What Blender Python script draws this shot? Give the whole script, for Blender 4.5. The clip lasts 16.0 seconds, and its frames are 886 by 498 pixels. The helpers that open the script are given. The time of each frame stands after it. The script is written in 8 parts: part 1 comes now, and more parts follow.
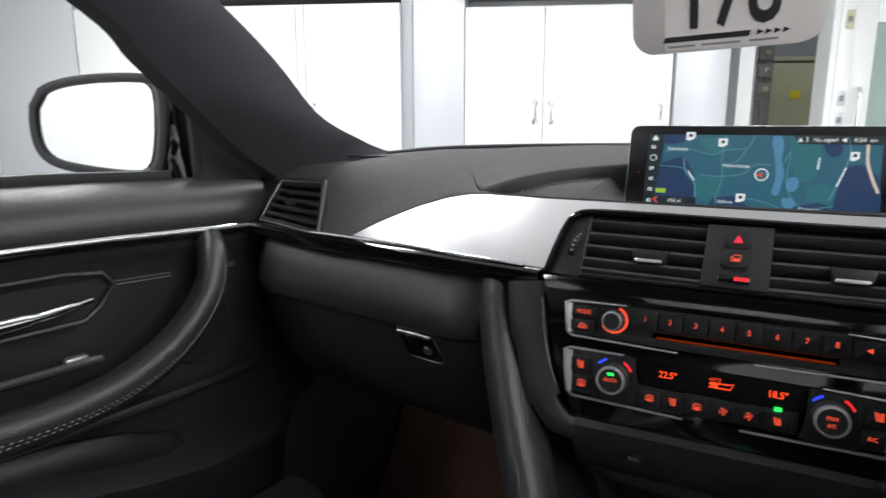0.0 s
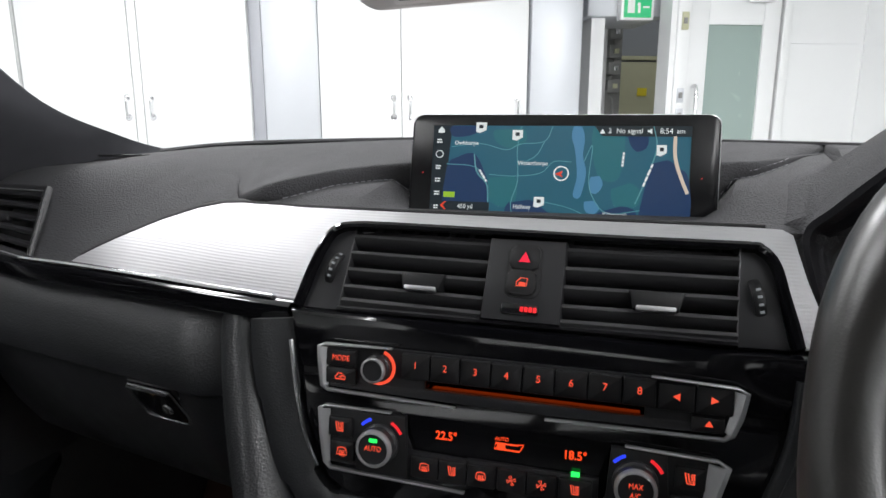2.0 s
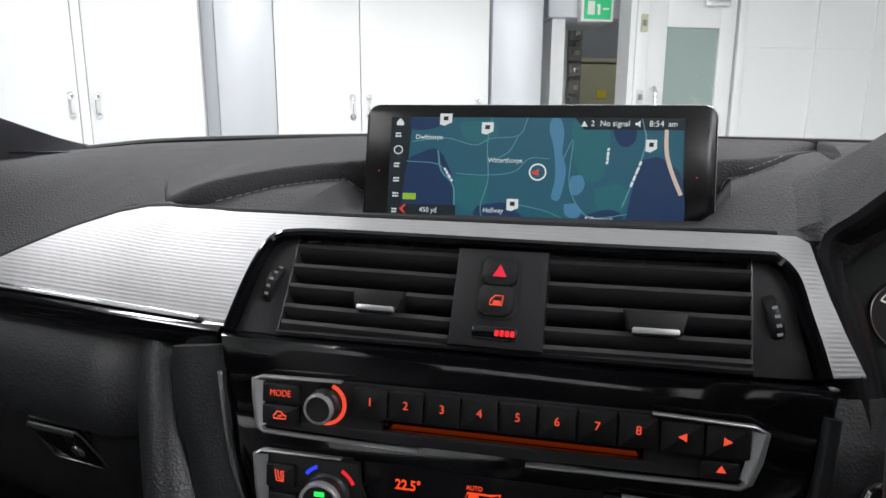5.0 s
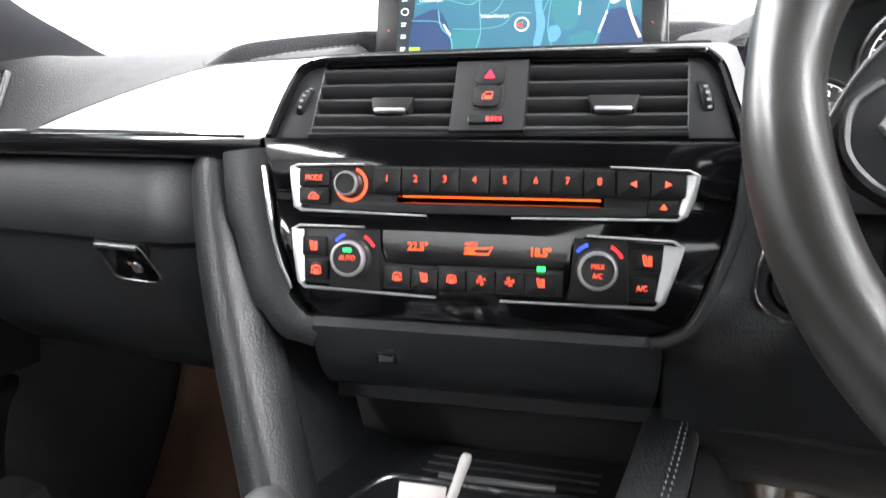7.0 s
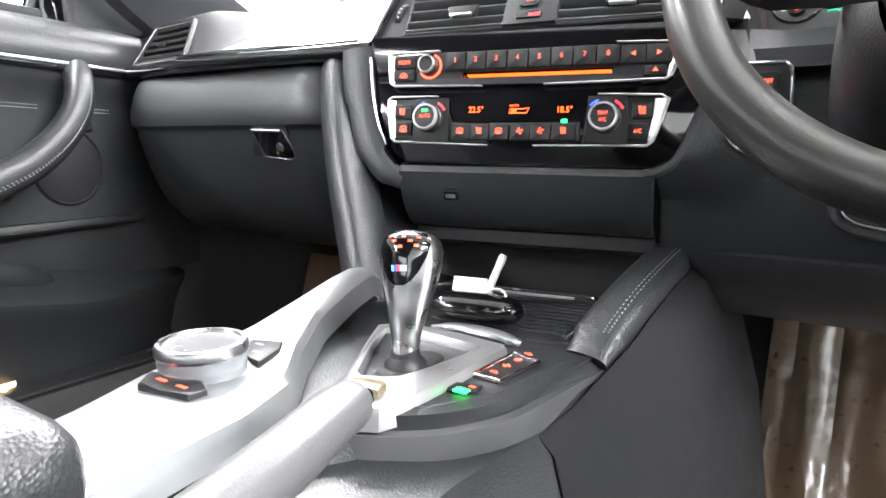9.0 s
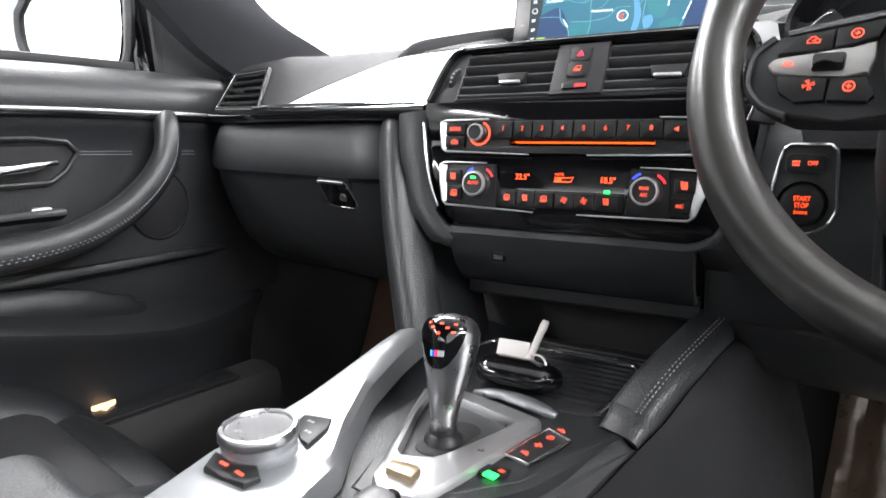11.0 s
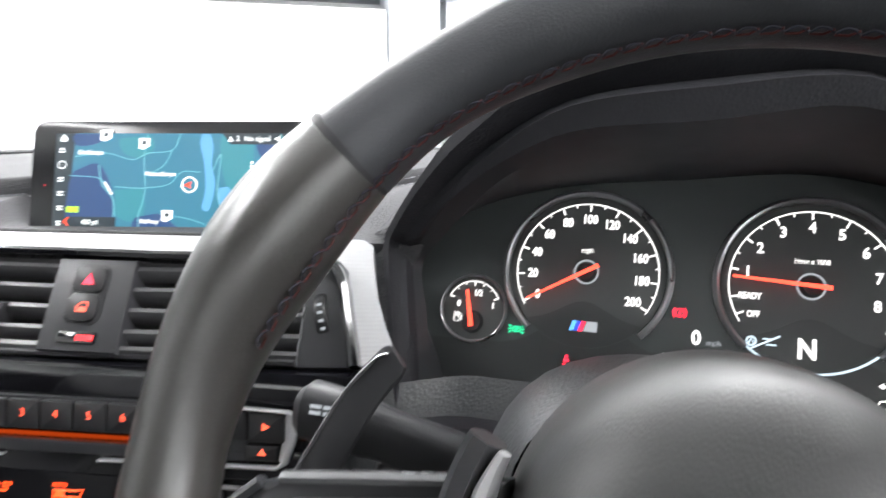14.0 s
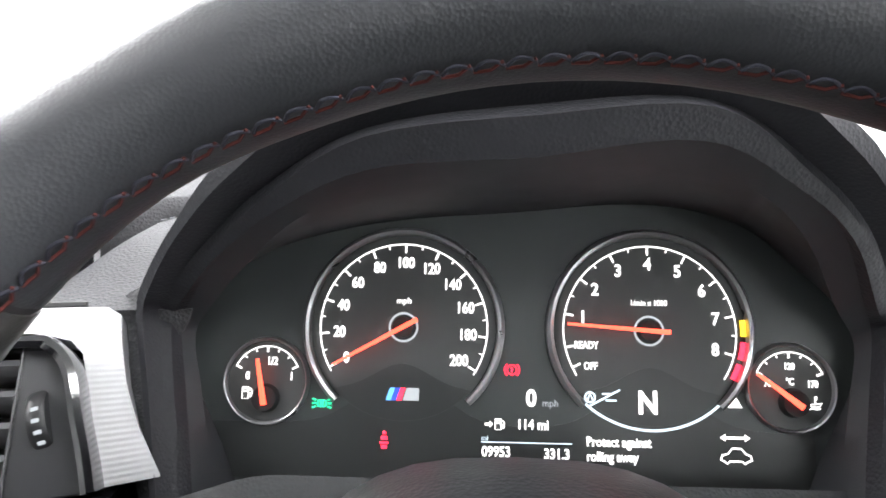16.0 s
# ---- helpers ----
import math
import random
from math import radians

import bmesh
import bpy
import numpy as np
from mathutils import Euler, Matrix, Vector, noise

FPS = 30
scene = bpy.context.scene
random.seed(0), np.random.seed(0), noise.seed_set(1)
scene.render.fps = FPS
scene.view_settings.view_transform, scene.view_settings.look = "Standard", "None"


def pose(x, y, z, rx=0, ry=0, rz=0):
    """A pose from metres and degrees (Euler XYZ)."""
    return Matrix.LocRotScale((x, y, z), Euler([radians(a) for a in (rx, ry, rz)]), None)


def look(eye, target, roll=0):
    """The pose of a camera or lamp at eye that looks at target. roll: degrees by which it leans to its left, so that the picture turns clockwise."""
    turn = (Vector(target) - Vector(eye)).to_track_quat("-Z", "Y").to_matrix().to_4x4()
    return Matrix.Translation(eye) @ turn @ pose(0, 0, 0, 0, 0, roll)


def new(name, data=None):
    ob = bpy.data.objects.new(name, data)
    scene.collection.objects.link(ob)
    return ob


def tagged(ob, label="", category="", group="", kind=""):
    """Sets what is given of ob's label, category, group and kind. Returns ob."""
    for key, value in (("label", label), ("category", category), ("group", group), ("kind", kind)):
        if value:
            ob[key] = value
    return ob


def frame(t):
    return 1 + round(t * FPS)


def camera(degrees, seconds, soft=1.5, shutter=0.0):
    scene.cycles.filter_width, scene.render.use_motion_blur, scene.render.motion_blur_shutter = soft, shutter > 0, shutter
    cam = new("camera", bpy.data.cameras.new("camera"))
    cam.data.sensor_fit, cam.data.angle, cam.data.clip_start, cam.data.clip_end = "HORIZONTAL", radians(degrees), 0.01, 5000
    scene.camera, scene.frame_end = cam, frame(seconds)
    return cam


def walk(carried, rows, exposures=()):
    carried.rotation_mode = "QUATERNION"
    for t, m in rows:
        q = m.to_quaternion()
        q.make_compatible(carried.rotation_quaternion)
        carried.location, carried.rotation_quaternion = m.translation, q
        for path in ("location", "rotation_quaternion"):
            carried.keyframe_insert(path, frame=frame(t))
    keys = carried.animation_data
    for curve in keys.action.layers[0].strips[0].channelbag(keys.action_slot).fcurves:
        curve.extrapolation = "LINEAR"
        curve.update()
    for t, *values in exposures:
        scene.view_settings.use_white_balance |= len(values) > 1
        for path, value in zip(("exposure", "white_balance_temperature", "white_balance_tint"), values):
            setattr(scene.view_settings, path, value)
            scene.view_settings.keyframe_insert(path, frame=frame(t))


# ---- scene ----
cam = camera(69.8, 16.0, shutter=0.35)
PATH = [
    (0, (0.008, -0.006, 1.17), (-1.2, 1.536, 0.769), -0.1),
    (0.5, (0.01, 0.039, 1.178), (-1.048, 1.687, 0.772), -0.0),
    (1, (0.022, 0.091, 1.184), (-0.945, 1.793, 0.775), 0.0),
    (1.5, (0.025, 0.137, 1.172), (-0.886, 1.87, 0.76), 0.1),
    (2, (0.018, 0.179, 1.162), (-0.87, 1.923, 0.75), 0.0),
    (2.5, (0.001, 0.219, 1.164), (-0.857, 1.978, 0.751), 0.1),
    (3, (-0.01, 0.238, 1.163), (-0.857, 2.002, 0.751), 0.2),
    (3.2, (-0.017, 0.248, 1.162), (-0.857, 2.015, 0.748), 0.3),
    (5.5, (-0.009, 0.238, 1.145), (-0.781, 2.039, 0.741), 0.2),
    (6, (0.002, 0.201, 1.104), (-0.759, 2.008, 0.708), 0.2),
    (6.5, (0.001, 0.168, 1.068), (-0.731, 1.992, 0.702), 0.5),
    (7, (0.03, 0.134, 1.034), (-0.74, 1.935, 0.633), -0.2),
    (7.5, (0.039, 0.074, 0.987), (-0.662, 1.916, 0.645), 0.2),
    (8, (0.087, 0.031, 0.955), (-0.768, 1.806, 0.608), -0.1),
    (8.5, (0.125, 0.001, 0.923), (-0.834, 1.723, 0.584), 0.0),
    (8.7, (0.142, -0.011, 0.915), (-0.87, 1.68, 0.575), 0.1),
    (10.8, (0.201, -0.017, 0.985), (-1.075, 1.473, 0.595), -0.6),
    (11, (0.2, -0.008, 1.0), (-1.079, 1.478, 0.607), -0.7),
    (11.5, (0.195, 0.019, 1.04), (-1.085, 1.502, 0.637), -0.8),
    (12, (0.197, 0.051, 1.073), (-1.08, 1.536, 0.663), -0.8),
    (12.5, (0.192, 0.117, 1.107), (-1.027, 1.65, 0.704), -0.5),
    (13, (0.188, 0.175, 1.126), (-0.817, 1.858, 0.73), -0.2),
    (13.5, (0.19, 0.233, 1.143), (-0.607, 2.024, 0.746), -0.3),
    (14, (0.199, 0.286, 1.16), (-0.389, 2.159, 0.776), -0.0),
    (14.5, (0.197, 0.322, 1.171), (-0.177, 2.248, 0.782), 0.1),
    (15, (0.194, 0.347, 1.174), (-0.026, 2.298, 0.79), 0.3),
    (15.5, (0.199, 0.359, 1.176), (0.034, 2.313, 0.784), 0.2),
    (16, (0.204, 0.371, 1.176), (0.11, 2.328, 0.771), 0.1),
]
EXPOSURES = [(0.0, -0.22), (0.5, -0.27), (1.0, -0.27), (2.0, -0.27), (3.0, -0.37), (5.5, -0.47), (6.0, 0.47), (6.5, 0.82), (7.0, 1.45), (7.5, 1.4), (8.0, 1.52), (8.5, 2.22), (8.7, 2.22), (10.8, 1.22), (11.5, 1.37), (12.0, 1.67), (12.5, 1.27), (13.0, 1.32), (13.5, 1.42), (14.0, 1.42), (14.5, 1.62), (15.0, 1.67), (16.0, 1.87)]
walk(cam, [(t, look(eye, target, roll)) for t, eye, target, roll in PATH], EXPOSURES)
# ---- light and exposure ----
world = bpy.data.worlds.new("garage_air")
scene.world = world
world.use_nodes = True
world.node_tree.nodes["Background"].inputs[0].default_value = (0.9, 0.95, 1.0, 1)
world.node_tree.nodes["Background"].inputs[1].default_value = 0.07

GQ, GPHI = Vector((-2.3, 4.0, 0.0)), radians(32)
GX, GN = Vector((math.cos(GPHI), math.sin(GPHI), 0)), Vector((-math.sin(GPHI), math.cos(GPHI), 0))
GM = Matrix.Translation(GQ) @ Matrix.Rotation(GPHI, 4, "Z")  # garage frame: x along the cabinet wall, y behind it


def tube_lamp(m, length, width, watts):
    lamp = bpy.data.lights.new("tube_light", "AREA")
    lamp.shape, lamp.size, lamp.size_y, lamp.energy, lamp.color = "RECTANGLE", length, width, watts, (0.985, 0.985, 1.0)
    ob = new("tube_light", lamp)
    ob.matrix_world = m
    return ob


# unseen ceiling lamps added over the parked car's sides, front and rear for brightness
for x, y, turn, watts in ((-1.85, -0.5, 90, 42), (-2.0, 1.5, 90, 70), (1.55, 0.1, 90, 48), (3.4, 0.2, 90, 190), (-0.9, 2.1, 32, 42), (0.8, 2.6, 32, 78), (-0.2, -2.6, 0, 75), (-3.6, 1.4, 32, 38), (-2.2, -3.4, 90, 72), (-2.4, -6.2, 90, 80)):
    tube_lamp(pose(x, y, 2.62, 0, 0, turn), 1.8, 0.3, watts)
# one more unseen lamp, added to brighten the passage
tube_lamp(GM @ pose(2.6, 1.2, 2.62), 0.8, 0.2, 6)


# ---- materials ----
def shader(name, colour, rough=0.5, metal=0.0, coat=0.0, spec=0.5):
    m = bpy.data.materials.new(name)
    m.use_nodes = True
    b = m.node_tree.nodes["Principled BSDF"]
    b.inputs["Base Color"].default_value = (*colour, 1)
    b.inputs["Roughness"].default_value = rough
    b.inputs["Metallic"].default_value = metal
    b.inputs["Coat Weight"].default_value = coat
    b.inputs["Coat Roughness"].default_value = 0.04
    b.inputs["Specular IOR Level"].default_value = spec
    return m


def node(m, kind, **values):
    n = m.node_tree.nodes.new(kind)
    for key, value in values.items():
        n.inputs[key].default_value = value
    return n


def join(m, a, ai, b, bi):
    m.node_tree.links.new(a.outputs[ai], b.inputs[bi])


def surface(name, colour, rough, metal=0.0, coat=0.0, grain=0.0, scale=900.0, kind="noise", vary=0.15, stain=6.0, rough_vary=0.08, spec=0.5, distance=0.0004):
    """A material with colour and gloss varying at a large scale, and a fine relief."""
    m = shader(name, colour, rough, metal, coat, spec)
    b = m.node_tree.nodes["Principled BSDF"]
    co = node(m, "ShaderNodeTexCoord")
    big = node(m, "ShaderNodeTexNoise", Scale=stain, Detail=4.0)
    join(m, co, "Object", big, "Vector")
    ramp = node(m, "ShaderNodeMapRange")
    ramp.inputs["To Min"].default_value, ramp.inputs["To Max"].default_value = 1 - vary, 1 + vary
    join(m, big, "Fac", ramp, "Value")
    mul = node(m, "ShaderNodeVectorMath")
    mul.operation = "SCALE"
    mul.inputs[0].default_value = colour
    join(m, ramp, "Result", mul, "Scale")
    join(m, mul, "Vector", b, "Base Color")
    fine = node(m, "ShaderNodeTexNoise", Scale=stain * 9, Detail=3.0)
    join(m, co, "Object", fine, "Vector")
    rr = node(m, "ShaderNodeMapRange")
    rr.inputs["To Min"].default_value, rr.inputs["To Max"].default_value = max(rough - rough_vary, 0.02), min(rough + rough_vary, 1)
    join(m, fine, "Fac", rr, "Value")
    join(m, rr, "Result", b, "Roughness")
    if grain:
        if kind == "cells":
            tex, out = node(m, "ShaderNodeTexVoronoi", Scale=scale), "Distance"
        else:
            tex, out = node(m, "ShaderNodeTexNoise", Scale=scale, Detail=2.0), "Fac"
        join(m, co, "Object", tex, "Vector")
        bump = node(m, "ShaderNodeBump", Strength=grain, Distance=distance)
        join(m, tex, out, bump, "Height")
        join(m, bump, "Normal", b, "Normal")
    return m


def glow(name, colour, strength, body=(0.01, 0.01, 0.01)):
    m = shader(name, body, 0.4)
    b = m.node_tree.nodes["Principled BSDF"]
    b.inputs["Emission Color"].default_value = (*colour, 1)
    b.inputs["Emission Strength"].default_value = strength
    return m


LEATHER = surface("black_leather", (0.019, 0.020, 0.022), 0.40, grain=0.55, scale=520, kind="cells", distance=0.0006, spec=0.6)
DASHSKIN = surface("dash_skin", (0.050, 0.050, 0.053), 0.70, grain=0.85, scale=560, kind="cells", distance=0.0008, spec=0.12)
SOFT = surface("soft_black_plastic", (0.014, 0.015, 0.017), 0.42, grain=0.5, scale=560, kind="cells", distance=0.0004, spec=0.6)
SLAT = surface("vent_slat_plastic", (0.034, 0.034, 0.036), 0.36, grain=0.15, scale=1500, distance=0.0002)
HAZARDRED = glow("hazard_red", (0.85, 0.01, 0.05), 0.8, (0.5, 0.01, 0.03))
HARD = surface("hard_black_plastic", (0.019, 0.019, 0.021), 0.42, grain=0.15, scale=1500, distance=0.0002, spec=0.35)
# near-black, mostly for recesses, whose darkness is put into the colour
DARK = surface("void_black", (0.006, 0.006, 0.007), 0.7)
PIANO = surface("piano_black", (0.004, 0.004, 0.005), 0.09, coat=0.35, vary=0.1, rough_vary=0.03, spec=0.4)
BUTTON = surface("button_black", (0.013, 0.013, 0.014), 0.42, grain=0.1, scale=1800, distance=0.0001, spec=0.3)
RIMSKIN = surface("worn_wheel_leather", (0.025, 0.0235, 0.022), 0.31, grain=0.25, scale=800, kind="cells", distance=0.0002, rough_vary=0.03, spec=0.9)
PERF = surface("wheel_leather_grained", (0.024, 0.025, 0.028), 0.45, grain=0.2, scale=1100, kind="cells", distance=0.0004, spec=0.35)
SILVER = surface("satin_silver", (0.60, 0.60, 0.61), 0.33, metal=0.85, grain=0.05, scale=2000, vary=0.05)
PEARL = surface("pearl_silver_paint", (0.31, 0.32, 0.33), 0.36, metal=0.8, vary=0.05)
RINGSILVER = surface("knob_ring_silver", (0.52, 0.52, 0.53), 0.33, metal=0.7, vary=0.04)
CHROME = surface("chrome", (0.80, 0.80, 0.81), 0.12, metal=1.0, vary=0.04, rough_vary=0.05)
CLOTH = surface("pillar_cloth", (0.044, 0.045, 0.051), 0.9, grain=0.6, scale=1600, vary=0.1)
HEADLINER = surface("headliner_cloth", (0.05, 0.05, 0.055), 0.95, grain=0.5, scale=1400)
SUEDE = surface("seat_suede", (0.02, 0.02, 0.022), 0.9, grain=0.4, scale=1500)
# black plastic, darkened further for the shade of the driver's footwell
SIDESHADE = surface("shaded_side_plastic", (0.009, 0.009, 0.010), 0.62, grain=0.3, scale=900, distance=0.0002, spec=0.18)
CARPET = surface("footwell_carpet", (0.030, 0.029, 0.029), 0.95, grain=0.9, scale=700, distance=0.002)
FOIL = surface("brown_floor_film", (0.06, 0.04, 0.025), 0.3, grain=0.5, scale=22, distance=0.012, vary=0.3, coat=0.3)
PAPER = surface("brown_paper_mat", (0.14, 0.075, 0.05), 0.8, grain=0.4, scale=40, distance=0.004, vary=0.25)
THREAD = surface("grey_thread", (0.30, 0.30, 0.32), 0.8)
DARKTHREAD = surface("dark_thread", (0.022, 0.023, 0.031), 0.9, spec=0.15)
REDTHREAD = surface("red_blue_thread", (0.06, 0.013, 0.011), 0.9, spec=0.15)
GLASSCLEAR = shader("crystal_plastic", (0.50, 0.52, 0.55), 0.08, spec=0.8)
GLASSCLEAR.node_tree.nodes["Principled BSDF"].inputs["Transmission Weight"].default_value = 0.7
WHITEPAINT = surface("white_metal_paint", (0.80, 0.81, 0.81), 0.35, vary=0.025, stain=1.5, grain=0.05, scale=60)
GREYSTEEL = surface("grey_steel", (0.58, 0.60, 0.63), 0.35, metal=0.2, vary=0.03, stain=1.0, rough_vary=0.04)
# column grey with the shade of its left side put into the colour
SHADEDGREY = surface("shaded_flank_grey", (0.36, 0.37, 0.40), 0.45, metal=0.1, vary=0.05)
SHUTTERGREY = surface("grey_wall_paint", (0.30, 0.32, 0.34), 0.6, vary=0.1, stain=2.0)
CREAM = surface("cream_door_paint", (0.50, 0.50, 0.33), 0.5, vary=0.06, stain=2.0)
YELLOW = surface("yellow_sticker", (0.85, 0.70, 0.03), 0.5, vary=0.03)
FROST = surface("frosted_glass", (0.30, 0.38, 0.35), 0.25, vary=0.04, stain=1.2)
CONCRETE = surface("grey_resin_floor", (0.45, 0.46, 0.46), 0.35, vary=0.08, stain=1.5)
CEILING = surface("white_ceiling", (0.78, 0.78, 0.77), 0.8, vary=0.04, stain=1.0)
TAGWHITE = surface("white_plastic_tag", (0.72, 0.68, 0.66), 0.4, vary=0.04)
INK = surface("black_ink", (0.012, 0.012, 0.012), 0.5)
SWITCHGREY = surface("grey_switch_box", (0.25, 0.25, 0.24), 0.5)
BODYBLACK = surface("black_car_paint", (0.01, 0.01, 0.012), 0.12, coat=1.0)
EXITGREEN = glow("lit_green_sign", (0.02, 0.45, 0.16), 0.5, (0.02, 0.35, 0.14))
EXITWHITE = surface("sign_white", (0.75, 0.78, 0.75), 0.5)
TOUCHGREY = surface("touch_pad_grey", (0.15, 0.15, 0.155), 0.25, metal=0.6, vary=0.05)
MIRROR = shader("mirror_glass", (0.86, 0.88, 0.88), 0.02, 1.0)
RED = glow("red_backlight", (1.0, 0.09, 0.04), 1.15)
ORANGE = glow("orange_display", (1.0, 0.065, 0.01), 1.5)
ORANGESLOT = glow("orange_slot_light", (1.0, 0.10, 0.01), 1.0)
NEEDLE = glow("red_needle", (1.0, 0.06, 0.03), 1.6, (0.4, 0.02, 0.01))
GREENLED = glow("green_led", (0.02, 0.9, 0.10), 2.2)
BLUELED = glow("blue_mark", (0.02, 0.05, 0.9), 1.3, (0.02, 0.03, 0.4))
REDMARK = glow("red_mark", (0.9, 0.02, 0.03), 1.0, (0.4, 0.01, 0.01))
DIALWHITE = glow("white_dial_light", (1.0, 0.98, 0.95), 0.85)
DIALDIM = glow("grey_dial_light", (0.7, 0.75, 0.8), 0.28)
DIALYELLOW = glow("yellow_dial_light", (1.0, 0.55, 0.02), 1.1)
DIALRED = glow("red_dial_light", (1.0, 0.02, 0.05), 1.3)
DIALGREEN = glow("green_dial_light", (0.01, 0.55, 0.22), 1.0)
DIALICE = glow("ice_dial_light", (0.55, 0.68, 0.78), 0.7)
CLUSTERBLACK = surface("cluster_black", (0.035, 0.040, 0.040), 0.45)
SCREENBLACK = surface("cluster_screen_black", (0.022, 0.024, 0.024), 0.4)
BEZEL = surface("display_bezel_black", (0.005, 0.005, 0.006), 0.22, spec=0.3, vary=0.1)
DIALRIM = surface("satin_dial_ring", (0.30, 0.30, 0.31), 0.3, metal=0.8, vary=0.04)
HOODIN = surface("hood_lining", (0.018, 0.020, 0.023), 0.6, grain=0.2, scale=1100, distance=0.0003)
HOODSKIN = surface("hood_skin", (0.018, 0.018, 0.021), 0.6, grain=0.5, scale=600, kind="cells", distance=0.0004, spec=0.18)
HUBSKIN = surface("airbag_cover", (0.020, 0.020, 0.020), 0.5, grain=0.2, scale=1000, kind="cells", distance=0.0003)
GRIPSKIN = surface("handbrake_leather", (0.075, 0.075, 0.078), 0.38, grain=0.3, scale=600, kind="cells", distance=0.0003)
BRONZE = surface("bronze_satin", (0.34, 0.27, 0.18), 0.3, metal=0.8, vary=0.05)
SPOKESILVER = surface("satin_switch_silver", (0.44, 0.43, 0.42), 0.3, metal=0.6, vary=0.06)
WHITESILVER = surface("pale_silver_paint", (0.38, 0.38, 0.385), 0.32, metal=0.7, vary=0.04)
LEVERSILVER = surface("polished_silver", (0.36, 0.36, 0.37), 0.28, metal=1.0, vary=0.04, rough_vary=0.05)
DIALFACE = surface("dial_black", (0.040, 0.042, 0.042), 0.5)
SCREENLAND = glow("map_land", (0.013, 0.120, 0.185), 0.9)
SCREENWATER = glow("map_water", (0.07, 0.24, 0.42), 0.95)
SCREENTOWN = glow("map_town", (0.005, 0.035, 0.115), 0.9)
SCREENFIELD = glow("map_field", (0.014, 0.155, 0.190), 0.9)
SCREENROAD = glow("map_road", (0.10, 0.32, 0.36), 0.9)
SCREENWHITE = glow("map_white", (0.85, 0.9, 0.9), 0.95)
SCREENCREAM = glow("map_cream", (0.75, 0.62, 0.5), 0.9)
SCREENDARK = glow("screen_dark", (0.006, 0.02, 0.03), 0.6)
SCREENRED = glow("map_red", (0.8, 0.06, 0.02), 0.95)
SCREENLIME = glow("map_lime", (0.35, 0.6, 0.03), 0.9)
WARMLAMP = glow("warm_courtesy_light", (1.0, 0.62, 0.32), 1.2)
BADGEBLUE = surface("badge_blue", (0.01, 0.10, 0.45), 0.3, vary=0.03)
BADGEWHITE = surface("badge_white", (0.62, 0.62, 0.62), 0.3, vary=0.03)
LIGHTBLUE = glow("stripe_light_blue", (0.1, 0.35, 0.8), 0.9)
DARKBLUE = glow("stripe_dark_blue", (0.02, 0.05, 0.45), 0.9)

# brushed aluminium with fine ridges that run along the dash
ALU = surface("ridged_aluminium", (0.43, 0.43, 0.44), 0.48, metal=0.8, vary=0.03)
_b = ALU.node_tree.nodes["Principled BSDF"]
_uv = node(ALU, "ShaderNodeUVMap")
_uv.uv_map = "along"
_w = node(ALU, "ShaderNodeTexWave", Scale=115.0)
_w.wave_type, _w.bands_direction, _w.wave_profile = "BANDS", "Y", "SIN"
_w.inputs["Distortion"].default_value = 0.0
_bp = node(ALU, "ShaderNodeBump", Strength=0.22, Distance=0.0005)
join(ALU, _uv, "UV", _w, "Vector")
join(ALU, _w, "Fac", _bp, "Height")
join(ALU, _bp, "Normal", _b, "Normal")

# windscreen: clear, with a sheen at grazing angles
PANE = bpy.data.materials.new("windscreen_glass")
PANE.use_nodes = True
_nt = PANE.node_tree
_nt.nodes.remove(_nt.nodes["Principled BSDF"])
_mix, _tr, _gl, _fr = (node(PANE, "ShaderNodeMixShader"), node(PANE, "ShaderNodeBsdfTransparent"), node(PANE, "ShaderNodeBsdfGlossy", Roughness=0.02), node(PANE, "ShaderNodeFresnel", IOR=1.12))
_tr.inputs[0].default_value = (0.965, 0.968, 0.965, 1)
join(PANE, _fr, 0, _mix, 0)
join(PANE, _tr, 0, _mix, 1)
join(PANE, _gl, 0, _mix, 2)
join(PANE, _mix, 0, _nt.nodes["Material Output"], 0)


# ---- builders ----
def thing(name, at, label, category, group="", kind=""):
    e = new(name)
    e.empty_display_size = 0.02
    e.matrix_basis = Matrix.Translation(at)
    return tagged(e, label, category, group, kind)


def part(name, bm, material, parent=None, label="", smooth=True, sharp=35):
    """Links a bmesh, in world metres, as one mesh object under a thing or a part."""
    bmesh.ops.recalc_face_normals(bm, faces=bm.faces)
    me = bpy.data.meshes.new(name)
    for f in bm.faces:
        f.smooth = smooth
    if smooth:
        for e in bm.edges:
            if len(e.link_faces) == 2 and e.calc_face_angle(0) > radians(sharp):
                e.smooth = False
    bm.to_mesh(me)
    bm.free()
    me.materials.append(material)
    ob = new(name, me)
    if parent is not None:
        ob.parent = parent
        if parent.type == "EMPTY":
            ob.matrix_parent_inverse = parent.matrix_basis.inverted()
    if label:
        ob["label"] = label
    return ob


def solo(name, bm, material, label, category, kind="", group="", smooth=True):
    return tagged(part(name, bm, material, None, "", smooth), label, category, group, kind)


def box(bm, size, m=Matrix(), bevel=0.0, segs=2):
    """A box centred at m, with rounded edges."""
    made = bmesh.ops.create_cube(bm, size=1.0, matrix=m @ Matrix.Diagonal((*size, 1)))
    if bevel:
        edges = {e for v in made["verts"] for e in v.link_edges}
        bmesh.ops.bevel(bm, geom=list(edges), offset=bevel, segments=segs, affect="EDGES", profile=0.5)
    return bm


